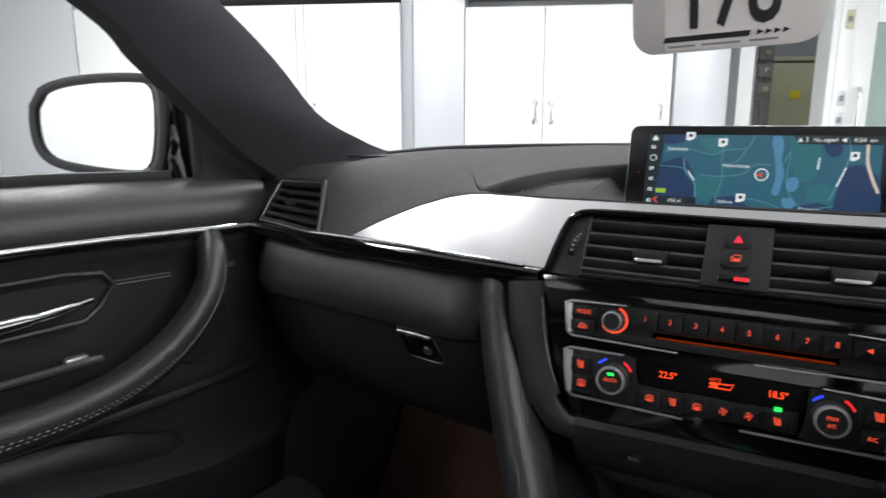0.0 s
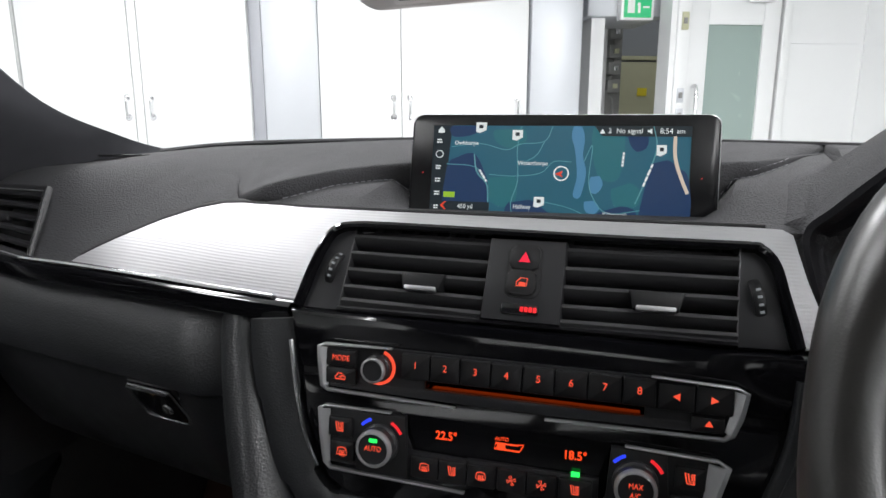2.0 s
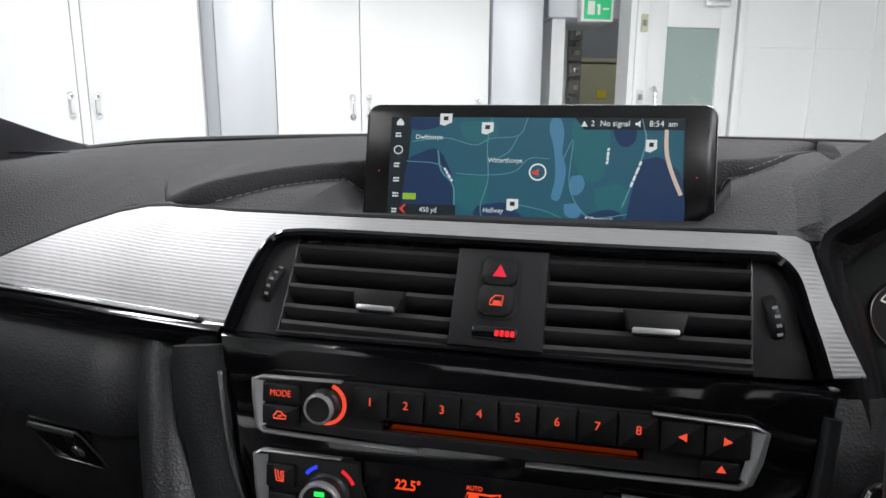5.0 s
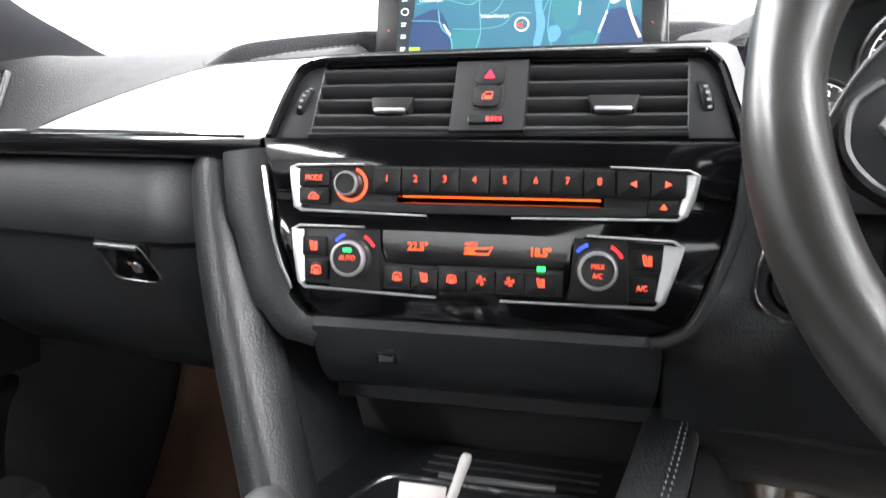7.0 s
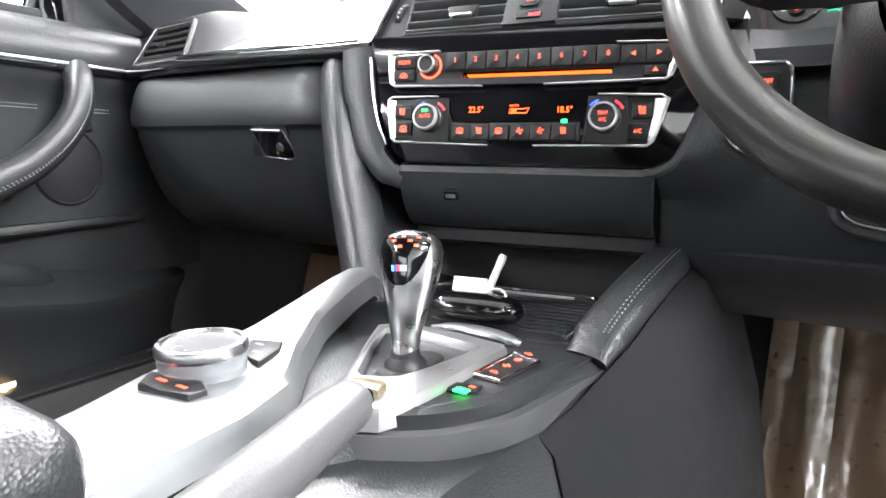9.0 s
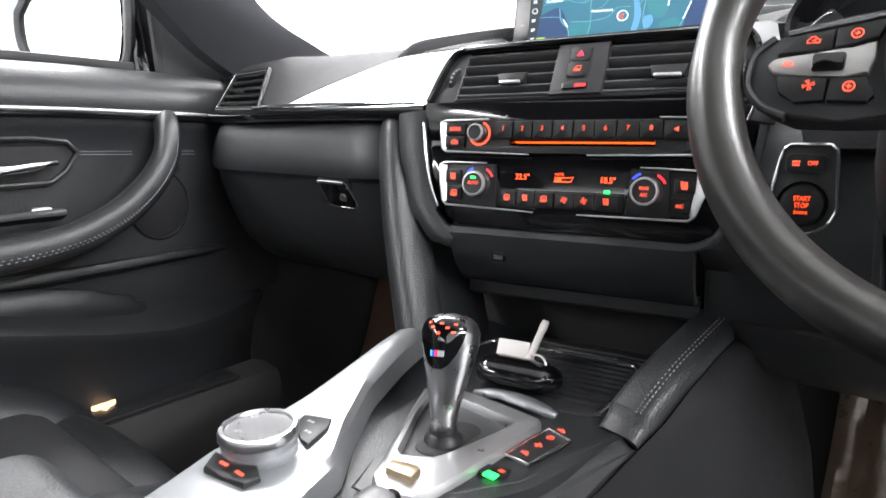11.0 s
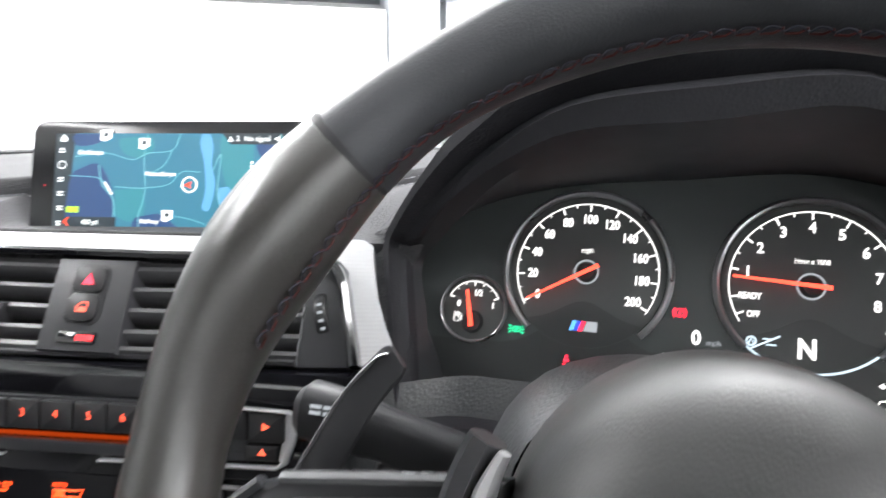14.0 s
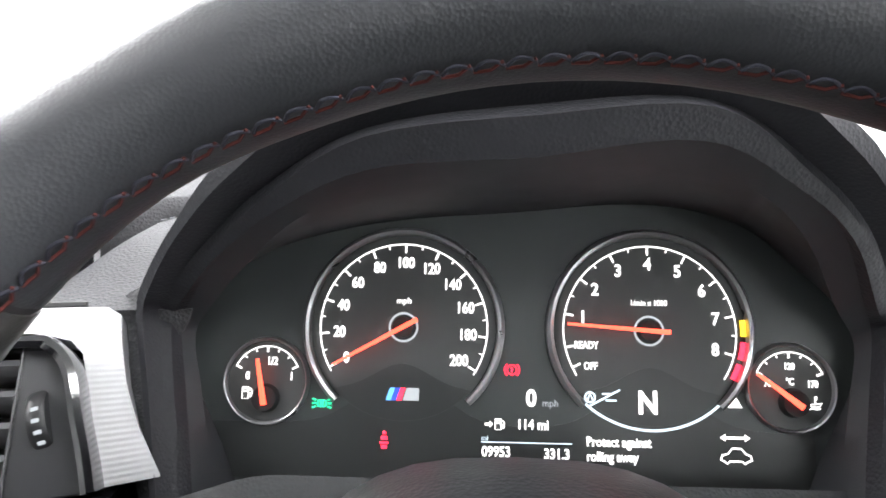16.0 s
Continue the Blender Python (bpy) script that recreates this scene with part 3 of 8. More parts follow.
def screen_edge(x):
    """Height of the dash where it meets the windscreen."""
    return between(x, (-0.86, -0.78, -0.74, -0.66, -0.587, -0.51, -0.415, -0.20, -0.01, 0.10, 0.58), (1.095, 1.106, 1.112, 1.120, 1.1225, 1.1265, 1.1305, 1.133, 1.134, 1.133, 1.126))


def dash_height(x, t):
    zt, yt = between(x, TX, TZ), between(x, TX, TY)
    yw = screen_base(x)
    y = yt + (yw - yt) * t
    return Vector((x, y, zt + (screen_edge(x) - zt) * (1 - (1 - t) ** 2.4)))


FOLDX = (-0.48, -0.44, -0.422, -0.396, -0.375, -0.36, -0.34, -0.313, -0.292, -0.270, -0.020, -0.008, 0.000, 0.007, 0.028, 0.050, 0.075)
FOLDY = (0.612, 0.612, 0.612, 0.618, 0.630, 0.648, 0.668, 0.686, 0.695, 0.720, 0.785, 0.795, 0.800, 0.802, 0.845, 0.905, 0.936)
FOLDZ = (1.086, 1.087, 1.091, 1.099, 1.105, 1.109, 1.113, 1.1165, 1.118, 1.119, 1.122, 1.1225, 1.123, 1.123, 1.1235, 1.124, 1.126)
FOLDH = (0.002, 0.005, 0.010, 0.016, 0.018, 0.017, 0.015, 0.0145, 0.0145, 0.040, 0.040, 0.0150, 0.0140, 0.013, 0.008, 0.0015, 0.0004)


def fold(x):
    """The upper dash ends in a soft fold; below it a stitched seam, then the pad behind the trim."""
    y, z = max(between(x, FOLDX, FOLDY), between(x, TX, TY) + 0.007), between(x, FOLDX, FOLDZ)
    low = max(z - between(x, FOLDX, FOLDH), between(x, TX, TZ) - (0.012 if -0.285 < x < -0.012 else 0.002))
    return Vector((x, y, z)), Vector((x, y - 0.005, min(low, z - 0.0005)))


def dash_folded(x, k):
    """Row k of 36 across the dash: pad, seam, fold, then the plateau up to the windscreen."""
    top, seam = fold(x)
    start, end = Vector((x, between(x, TX, TY), between(x, TX, TZ) - 0.001)), Vector((x, screen_base(x), screen_edge(x)))
    if k <= 10:
        u = k / 10
        swell = 0.0 if -0.285 < x < -0.012 else 0.10 + 0.25 * min(1.0, max(0.0, (x + 0.01) / 0.04))
        return start.lerp(seam, u) + Vector((0, 0, swell * min(0.03, seam.y - start.y) * math.sin(math.pi * u)))
    if k == 11:
        return seam + Vector((0, 0.0022, -0.0018))
    if k <= 18:
        u = (k - 11) / 7
        return seam + Vector((0, (top.y - seam.y) * (u ** 2.2) * 1.6, (top.z - seam.z) * math.sin(u * math.pi / 2)))
    u = (k - 18) / 18
    a = seam + Vector((0, (top.y - seam.y) * 1.6, top.z - seam.z))
    return Vector((x, a.y + (end.y - a.y) * u, a.z + (end.z - a.z) * (1 - (1 - u) ** 2.2)))


def face_top(x):
    """Where the upright leather face ends and the rounded shoulder of the dash top begins."""
    return min(1.0, max(between(x, (-0.86, -0.69, -0.665, -0.635, -0.60), (1.03, 1.03, 0.85, 0.50, 0.40)), trim_high(x) + 0.05))


def dash_skin(x, t):
    """The dash top with a soft shoulder down to the leather face."""
    if x > -0.42:
        return dash_folded(x, round(t * 36))
    if x > -0.54:
        w = (x + 0.54) / 0.12
        w = w * w * (3 - 2 * w)
        return dash_shoulder(x, t).lerp(dash_folded(x, round(t * 36)), w)
    return dash_shoulder(x, t)


def dash_shoulder(x, t):
    if t >= 0.5:
        return dash_height(x, t)
    s0 = face_top(x)
    a, b = fascia(x, s0), dash_height(x, 0.5)
    span = (b - a).length * 0.42
    p1 = a + (fascia(x, s0 + 0.02) - fascia(x, s0 - 0.02)).normalized() * span
    p2 = b - (dash_height(x, 0.53) - dash_height(x, 0.47)).normalized() * span
    u = t / 0.5
    return a * (1 - u) ** 3 + p1 * 3 * u * (1 - u) ** 2 + p2 * 3 * u * u * (1 - u) + b * u ** 3


# leather face between the outer vent and the aluminium
xs = [-0.676 + 0.005 * k for k in range(54)]
part("leather_face", fascia_sheet(xs, lambda x: trim_high(x) + 0.03 if x > -0.575 else max(0.03, min(face_top(x), (-0.632 - x) / 0.042)), lambda x: max(face_top(x) + 0.02, trim_high(x) + 0.05), 0.0, 0.012, 6), DASHSKIN, dash)
rows = []
for k in range(151):
    x = -0.86 + 0.009 * k
    # over the instruments the skin starts behind the hood
    rows.append([dash_skin(x, t / 36) if x < 0.075 else Vector((x, 0.76 + (screen_base(x) - 0.76) * t / 36, 1.10 + (screen_edge(x) - 1.10) * (1 - (1 - t / 36) ** 2))) for t in range(37)])
part("dash_top", thicken(loft(bmesh.new(), rows), 0.02), DASHSKIN, dash, "grained black leather dash top")
# double stitching along the seam
bm = bmesh.new()
x = -0.372
while x < 0.036:
    a, b = fold(x)[1], fold(x + 0.0032)[1]
    for d in (Vector((0, -0.0042, 0.0002)), Vector((0, 0.0012, 0.0050))):
        sweep(bm, [a + d, b + d], 0.00032, n=5)
    x += 0.0048
part("seam_stitching", bm, THREAD, dash, "grey double stitching")
# core under the skin: keeps the light out behind the panels
bm = bmesh.new()
rows = [[Vector((x, y, z)) for y, z in ((screen_base(x), 1.09), (between(x, TX, TY) + 0.035, 1.055), (between(x, BX, BY) + 0.05, 1.0), (between(x, BX, BY) + 0.06, 0.9), (0.70, 0.805), (0.80, 0.79), (1.0, 0.78))] for x in (-0.86, -0.7, -0.5, -0.4, -0.3, -0.12, 0.04, 0.06)]
part("core", thicken(loft(bm, rows), 0.004), DARK, dash)
# piano-black ledge under the fascia, with a bright upper edge
path = [fascia(-0.84 + 0.03 * k, 0.0, 0.004) + Vector((0, 0, -0.010)) for k in range(19)]
part("ledge", sweep(bmesh.new(), path, 0.012, 0.010, (0, 0, 1), 12, 0.6), PIANO, dash, "gloss black ledge")
path = [fascia(-0.64 + 0.02 * k, 0.0, 0.009) + Vector((0, 0, -0.002)) for k in range(17)]
part("bright_edge", sweep(bmesh.new(), path, 0.0035, 0.0022, (0, 0, 1), 8), CHROME, dash)
# demister slot at the foot of the windscreen
bm = bmesh.new()
p = dash_height(-0.70, 0.55)
for k in range(4):
    box(bm, (0.10, 0.0022, 0.003), Matrix.Translation((-0.70 + 0.004 * k, p.y + 0.006 * k, p.z + 0.0006)) @ Matrix.Rotation(radians(22), 4, "Z"))
part("demister_grille", bm, HARD, dash)

# outer air vent
ov = thing("air_vent", fascia(-0.71, 0.4), "slatted outer air vent in a satin frame", "air vent")
fr = bmesh.new()
quad = [fascia(-0.786, 0.06, 0.002), fascia(-0.634, 0.02, 0.002), fascia(-0.676, 1.0, 0.002), fascia(-0.772, 0.98, 0.002)]
sweep(fr, quad, 0.005, 0.004, (0, -1, 0.6), 8, 0.6, closed=True)
part("frame", fr, HARD, ov)
part("edge", sweep(bmesh.new(), [quad[1] + Vector((0.003, -0.003, 0)), quad[2] + Vector((0.003, -0.003, 0))], 0.0022, 0.002, (0, -1, 0.6), 6), TOUCHGREY, ov, "satin grey edge")
part("bright_line", sweep(bmesh.new(), [q + Vector((0, -0.004, 0)) for q in quad], 0.0009, n=6, closed=True), SILVER, ov, "thin silver outline")
# near-black sheet behind the slats: the vent's inner darkness as colour
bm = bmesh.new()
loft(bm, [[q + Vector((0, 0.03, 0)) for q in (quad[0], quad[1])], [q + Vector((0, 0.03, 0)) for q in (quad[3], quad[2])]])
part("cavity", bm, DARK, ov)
for k in range(5):
    t = 0.12 + 0.19 * k
    a, b = quad[0].lerp(quad[3], t), quad[1].lerp(quad[2], t)
    part("slat", sweep(bmesh.new(), [a + Vector((0.004, 0.008, 0)), b + Vector((-0.004, 0.008, 0))], 0.0035, 0.009, (0, -0.9, 0.45), 8, 0.7), HARD, ov)
part("vane_tab", box(bmesh.new(), (0.022, 0.012, 0.008), Matrix.Translation(quad[0].lerp(quad[2], 0.48)) @ Matrix.Rotation(radians(35), 4, "X"), 0.003), HARD, ov)


# ---- centre vents ----
VT = face_frame((-0.128, 0.588, 1.050), 8, 31)
cv = thing("centre_air_vents", VT @ Vector((0, 0, 0)), "pair of slatted centre air vents with a hazard-switch panel between", "air vent")
outline = [(-0.1667, -0.0374), (-0.1644, -0.0222), (-0.1615, -0.0066), (-0.1574, 0.0094), (-0.1521, 0.0217), (-0.1450, 0.0272), (-0.1351, 0.0294), (-0.103, 0.0306), (0.0417, 0.0306), (0.137, 0.0302), (0.1484, 0.0283), (0.1552, 0.0215), (0.1591, 0.0122), (0.1627, -0.0031), (0.1674, -0.0208), (0.1707, -0.0360)]
VZ = tuple(VT.to_3x3() @ Vector((0, 0, 1)))
rim = smooth_path([VT @ Vector((x, y, 0.004)) for x, y in outline], 3)
part("surround", sweep(bmesh.new(), rim, 0.0030, 0.007, VZ, 8, 0.6), PIANO, cv, "gloss black surround")
# near-black sheet gives the depth behind the slats its darkness
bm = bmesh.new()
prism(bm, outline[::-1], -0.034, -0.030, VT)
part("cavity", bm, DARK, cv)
plates = ([(-0.1640, -0.0370), (-0.1590, -0.0102), (-0.1545, 0.0137), (-0.1500, 0.0225), (-0.1430, 0.0268), (-0.1325, 0.0290), (-0.1339, -0.0370)], [(0.1373, -0.0360), (0.1376, 0.0300), (0.1475, 0.0282), (0.1530, 0.0235), (0.1568, 0.0119), (0.1605, -0.0095), (0.1670, -0.0360)])
for pts, (lx0, lx1) in zip(plates, ((-0.1335, -0.1345), (0.1372, 0.1370))):
    ep = part("end_plate", prism(bmesh.new(), pts[::-1], -0.03, 0.003, VT, 0.0012), HARD, cv)
    part("edge_line", sweep(bmesh.new(), [VT @ Vector((lx0, 0.0275, 0.003)), VT @ Vector((lx1, -0.0345, 0.003))], 0.0007, 0.0008, VZ, 6), TOUCHGREY, ep)
part("lower_edge", sweep(bmesh.new(), [VT @ Vector((-0.134, -0.0355, 0.001)), VT @ Vector((0.137, -0.0335, 0.001))], 0.0022, 0.006, VZ, 8, 0.7), HARD, cv)
part("hazard_panel", prism(bmesh.new(), [(-0.0243, -0.0325), (0.0302, -0.0320), (0.0292, 0.0272), (-0.0250, 0.0268)], -0.03, 0.007, VT, 0.0015), HARD, cv)
for x0, x1 in ((-0.133, -0.0250), (0.0295, 0.137)):
    for k in range(5):
        y = 0.0188 - 0.0133 * k
        if k == 4:
            y = -0.0315
        path = [VT @ Vector((x0, y, -0.004)), VT @ Vector((x1, y, -0.004))]
        part("slat", sweep(bmesh.new(), path, 0.0033, 0.009, tuple(VT.to_3x3() @ Vector((0, 0.45, 1))), 10, 0.7), SLAT, cv)
    # vanes in the same near-black, darkened like the cavity
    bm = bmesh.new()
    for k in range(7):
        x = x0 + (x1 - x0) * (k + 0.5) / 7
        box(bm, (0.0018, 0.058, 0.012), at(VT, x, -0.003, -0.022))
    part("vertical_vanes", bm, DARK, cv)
    tab = at(VT, x0 + (0.0615 if x0 < 0 else 0.0595), -0.0102, 0.002)
    t = part("tab", prism(bmesh.new(), [(-0.0138, -0.0055), (0.0138, -0.0055), (0.0172, 0.0068), (-0.0172, 0.0068)], -0.012, 0.005, tab, 0.0015), BUTTON, cv)
    part("tab_edge", box(bmesh.new(), (0.0245, 0.0036, 0.005), at(tab, 0.0, -0.0052, 0.0042), 0.0012), SILVER, t, "satin silver lower lip")
for x, y, lean in ((-0.1445, -0.0045, -14), (0.1475, -0.0030, 12)):
    bm = bmesh.new()
    wm = at(VT, x, y, -0.007, lean)
    lathe(bm, [(0.0, -0.0035), (0.0150, -0.0035), (0.0160, -0.002), (0.0160, 0.002), (0.0150, 0.0035), (0.0, 0.0035)], wm @ Matrix.Rotation(radians(90), 4, "Y"), 32)
    wheel = part("thumb_wheel", bm, BUTTON, cv)
    bm = bmesh.new()
    for k in range(5):
        a_ = radians(-36 + 18 * k + (8 if x < 0 else -22))
        box(bm, (0.0026, 0.0016, 0.0008), wm @ Matrix.Translation((0.0005, 0.0160 * math.sin(a_), 0.0160 * math.cos(a_))) @ Matrix.Rotation(-a_, 4, "X"))
    part("mark", bm, DIALDIM, wheel)
part("button_well", prism(bmesh.new(), rrect(0.0018, 0.0035, 0.0245, 0.0385, 0.006, 5), 0.006, 0.0076, VT, 0.0006), DARK, cv)
hz = part("hazard_button", prism(bmesh.new(), rrect(0.0020, 0.0127, 0.0212, 0.0168, 0.0045, 5), 0.006, 0.0098, VT, 0.0012, 2), BUTTON, cv)
part("triangle", prism(bmesh.new(), [(-0.0020, 0.0092), (0.0062, 0.0092), (0.0021, 0.0166)], 0.0098, 0.0101, VT), HAZARDRED, hz)
lkb = part("lock_button", prism(bmesh.new(), rrect(0.0014, -0.0050, 0.0206, 0.0176, 0.0045, 5), 0.006, 0.0096, VT, 0.0012, 2), BUTTON, cv)
bm = bmesh.new()
sweep(bm, [VT @ Vector((x, y, 0.0097)) for x, y in ((-0.0018, -0.0078), (0.0052, -0.0078), (0.0056, -0.0022), (0.0010, -0.0022), (-0.0016, -0.0050))], 0.00045, 0.0002, VZ, 6, closed=True)
prism(bm, rrect(0.0022, -0.0064, 0.0046, 0.0024, 0.0005), 0.0095, 0.0098, VT)
part("lock_symbol", bm, RED, lkb)
sl = part("slider", prism(bmesh.new(), rrect(0.0024, -0.0238, 0.0262, 0.0078, 0.002), 0.004, 0.0085, VT, 0.001), PIANO, cv)
bm = bmesh.new()
for k in range(4):
    prism(bm, rrect(0.0040 + 0.0030 * k, -0.0238, 0.0024, 0.0036, 0.0006), 0.0085, 0.0088, VT)
part("slider_marks", bm, REDMARK, sl)
# the panel bends away round the driver
for ob in cv.children_recursive:
    for v in ob.data.vertices:
        u = max(0.0, (v.co.x + 0.10) / 0.143)
        v.co += Vector((0.0016 * u * u, 0.0140 * u * u, 0.0))


# ---- centre stack ----
ST = face_frame((-0.12, 0.554, 0.960), 11, 9)
cs = thing("control_stack", ST @ Vector((0, 0, -0.03)), "gloss black centre stack panel with a thin bright edge", "control panel")
bm = bmesh.new()
up = [(-0.170, 0.062), (0.178, 0.060), (0.172, 0.046), (0.1665, 0.020), (-0.160, 0.020), (-0.166, 0.045)]
lo = [(-0.160, 0.015), (0.1655, 0.015), (0.160, -0.030), (0.152, -0.050), (0.138, -0.066), (0.120, -0.0735), (-0.118, -0.0705), (-0.133, -0.062), (-0.143, -0.045), (-0.153, -0.015)]
prism(bm, up[::-1], -0.04, 0.0, ST, 0.003)
prism(bm, lo[::-1], -0.04, 0.0, ST, 0.003)
for a, b in ((-0.160, -0.062), (0.084, 0.166)):
    prism(bm, [(a, 0.0140), (b, 0.0140), (b, 0.0210), (a, 0.0210)], -0.04, -0.0032, ST)
part("panel", bm, PIANO, cs)
path = smooth_path([ST @ Vector(p) for p in ((-0.1675, 0.040, 0.003), (-0.161, 0.0, 0.003), (-0.153, -0.03, 0.003), (-0.143, -0.052, 0.002))], 5)
part("bright_edge", sweep(bmesh.new(), path, [0.0018] * 6 + [0.0015] * 10, 0.001, tuple(ST.to_3x3() @ Vector((0, 0, 1))), 6), CHROME, cs)



def silver_line(pts, r, parent, z=0.0065):
    p = [ST @ Vector((x, y, z)) for x, y in pts]
    return part("silver_frame", sweep(bmesh.new(), p, [0.8 * q for q in r], [0.0022] * len(p), tuple(ST.to_3x3() @ Vector((0, 0, 1))), 8, 0.6), SILVER, parent, "satin silver frame")


def silver_facet(pts, parent):
    """The broad sloping end of a frame: outer edge first, then the lower inner edge."""
    bm = bmesh.new()
    n = len(pts) // 2
    rows = [[ST @ Vector((x, y, 0.0078)) for x, y in pts[:n]], [ST @ Vector((x, y, 0.0045)) for x, y in pts[n:]]]
    return part("frame_end", thicken(loft(bm, rows), 0.0012), SILVER, parent, "broad satin silver end of the frame")


def key(name, pts, z0, z1, parent, bevel=0.0012, m=ST, material=None):
    return part(name, prism(bmesh.new(), pts, z0, z1, m, bevel), material or BUTTON, parent)


radio = thing("radio_panel", ST @ Vector((0, 0.024, 0)), "black radio panel with numbered keys, volume knob and lit disc slot", "radio")
bm = bmesh.new()
prism(bm, [(-0.139, 0.0205), (0.1385, 0.0205), (0.1405, 0.037), (0.085, 0.0405), (-0.087, 0.0405), (-0.1405, 0.0385)][::-1], 0.0, 0.004, ST, 0.001)
prism(bm, [(-0.137, 0.009), (-0.04, 0.0075), (0.02, 0.0075), (0.133, 0.009), (0.1375, 0.0145), (-0.1385, 0.0145)][::-1], 0.0, 0.004, ST, 0.001)
for a, b in ((-0.1388, -0.062), (0.084, 0.138)):
    prism(bm, [(a, 0.0140), (b, 0.0140), (b, 0.0210), (a, 0.0210)][::-1], 0.0, 0.0036, ST)
part("faceplate", bm, HARD, radio)
silver_line([(-0.086, 0.0415), (-0.137, 0.0405), (-0.1415, 0.0385), (-0.1405, 0.028), (-0.138, 0.0105), (-0.134, 0.0075), (-0.039, 0.0055)], [0.0009, 0.0014, 0.0022, 0.0026, 0.0024, 0.0015, 0.0008], radio)
silver_line([(0.087, 0.0415), (0.137, 0.0395), (0.1425, 0.0365), (0.1395, 0.022), (0.1355, 0.0105), (0.131, 0.0070), (0.022, 0.0055)], [0.0008, 0.0012, 0.0024, 0.0030, 0.0026, 0.0015, 0.0008], radio)
silver_facet([(-0.1412, 0.0385), (-0.1402, 0.028), (-0.1378, 0.0105), (-0.1358, 0.0375), (-0.1358, 0.028), (-0.1348, 0.0110)], radio)
silver_facet([(0.1422, 0.0365), (0.1392, 0.022), (0.1352, 0.0105), (0.1356, 0.0370), (0.1345, 0.022), (0.1318, 0.0110)], radio)
part("disc_slot_light", prism(bmesh.new(), [(-0.060, 0.0190), (0.082, 0.0190), (0.082, 0.0209), (-0.060, 0.0209)][::-1], -0.014, -0.006, ST), ORANGESLOT, radio, "orange-lit disc slot")
for i in range(8):
    x = -0.0684 + 0.02125 * i
    k = key("number_key", rrect(x, 0.0305, 0.0203, 0.0175, 0.0012), 0.003, 0.0075, radio)
    letters(str(i + 1), 0.0068, at(ST, x, 0.0315, 0.0077), RED, k)
for x, d in ((0.1022, -1), (0.1245, 1)):
    k = key("arrow_key", rrect(x, 0.030, 0.0215, 0.017, 0.0012), 0.003, 0.0075, radio)
    part("arrow", prism(bmesh.new(), [(x + 0.0022 * d, 0.0305), (x - 0.0022 * d, 0.0328), (x - 0.0022 * d, 0.0282)], 0.0075, 0.0078, ST), RED, k)
k = key("eject_key", rrect(0.1215, 0.0148, 0.019, 0.0095, 0.001), 0.003, 0.0070, radio)
part("arrow", prism(bmesh.new(), [(0.1195, 0.0140), (0.1245, 0.0140), (0.122, 0.0178)], 0.0070, 0.0073, ST), RED, k)
for y, txt in ((0.0312, "MODE"), (0.0180, "")):
    k = key("mode_key", rrect(-0.1245, y, 0.0235, 0.0122, 0.001), 0.003, 0.0070, radio)
    if txt:
        letters(txt, 0.0056, at(ST, -0.1245, y, 0.0072), RED, k, squeeze=0.85)
    else:
        part("symbol", icon(at(ST, -0.1245, y, 0.007), 0.0078, "car"), RED, k)


def knob(name, x, y, r, h, parent):
    m = at(ST, x, y, 0.004)
    bm = bmesh.new()
    lathe(bm, [(r * 1.12, 0.0), (r * 1.12, h * 0.35), (r, h * 0.45), (r, h * 0.9), (r * 0.93, h - 0.0006), (r * 0.86, h - 0.0006), (r * 0.84, h - 0.0010), (0.0, h - 0.0008)], m, 40)
    for v in bm.verts:
        loc = m.inverted() @ v.co
        if abs(loc.xy.length - r) < 1e-5:
            a = math.atan2(loc.y, loc.x)
            v.co += (m.to_3x3() @ Vector((math.cos(a), math.sin(a), 0))) * 0.0002 * math.sin(a * 36)
    k = part(name, bm, HARD, parent)
    part("rim", lathe(bmesh.new(), [(r * 0.83, h - 0.0006), (r * 0.85, h + 0.0006), (r * 0.95, h + 0.0004), (r * 1.02, h - 0.0012), (r * 1.02, h * 0.80)], m, 40), RINGSILVER, k, "satin silver knob ring")
    return k, at(m, 0, 0, h)


vk, vm = knob("volume_knob", -0.0965, 0.0270, 0.0088, 0.013, radio)
part("glow_ring", lathe(bmesh.new(), [(0.0105, 0.0015), (0.0122, 0.0022), (0.0128, 0.0008)], at(ST, -0.0965, 0.0270, 0.0035), 40, -150, 70), RED, vk, "red-lit ring")

bm = bmesh.new()
sweep(bm, [at(ST, -0.1035, 0.0135, 0.0042) @ Vector((0.0017 * math.cos(radians(q)), 0.0017 * math.sin(radians(q)), 0)) for q in range(120, 421, 20)], 0.00022, n=5)
sweep(bm, [at(ST, -0.1035, 0.0135, 0.0042) @ Vector((0, q, 0)) for q in (0.0006, 0.0022)], 0.00022, n=5)
part("power_mark", bm, TOUCHGREY, radio, "small grey power symbol")

climate = thing("climate_panel", ST @ Vector((0, -0.028, 0)), "black climate control panel with two silver-ringed knobs", "climate control")
bm = bmesh.new()
prism(bm, [(-0.133, -0.0465), (-0.030, -0.0495), (-0.030, -0.031), (-0.070, -0.030), (-0.080, -0.005), (-0.1375, -0.006)], 0.0, 0.004, ST, 0.001)
prism(bm, [(0.060, -0.0495), (0.120, -0.049), (0.1325, -0.0095), (0.074, -0.0065)], 0.0, 0.004, ST, 0.001)
prism(bm, [(-0.030, -0.0475), (0.0585, -0.0475), (0.0585, -0.030), (-0.030, -0.030)], 0.0, 0.004, ST, 0.001)
part("faceplate", bm, HARD, climate)
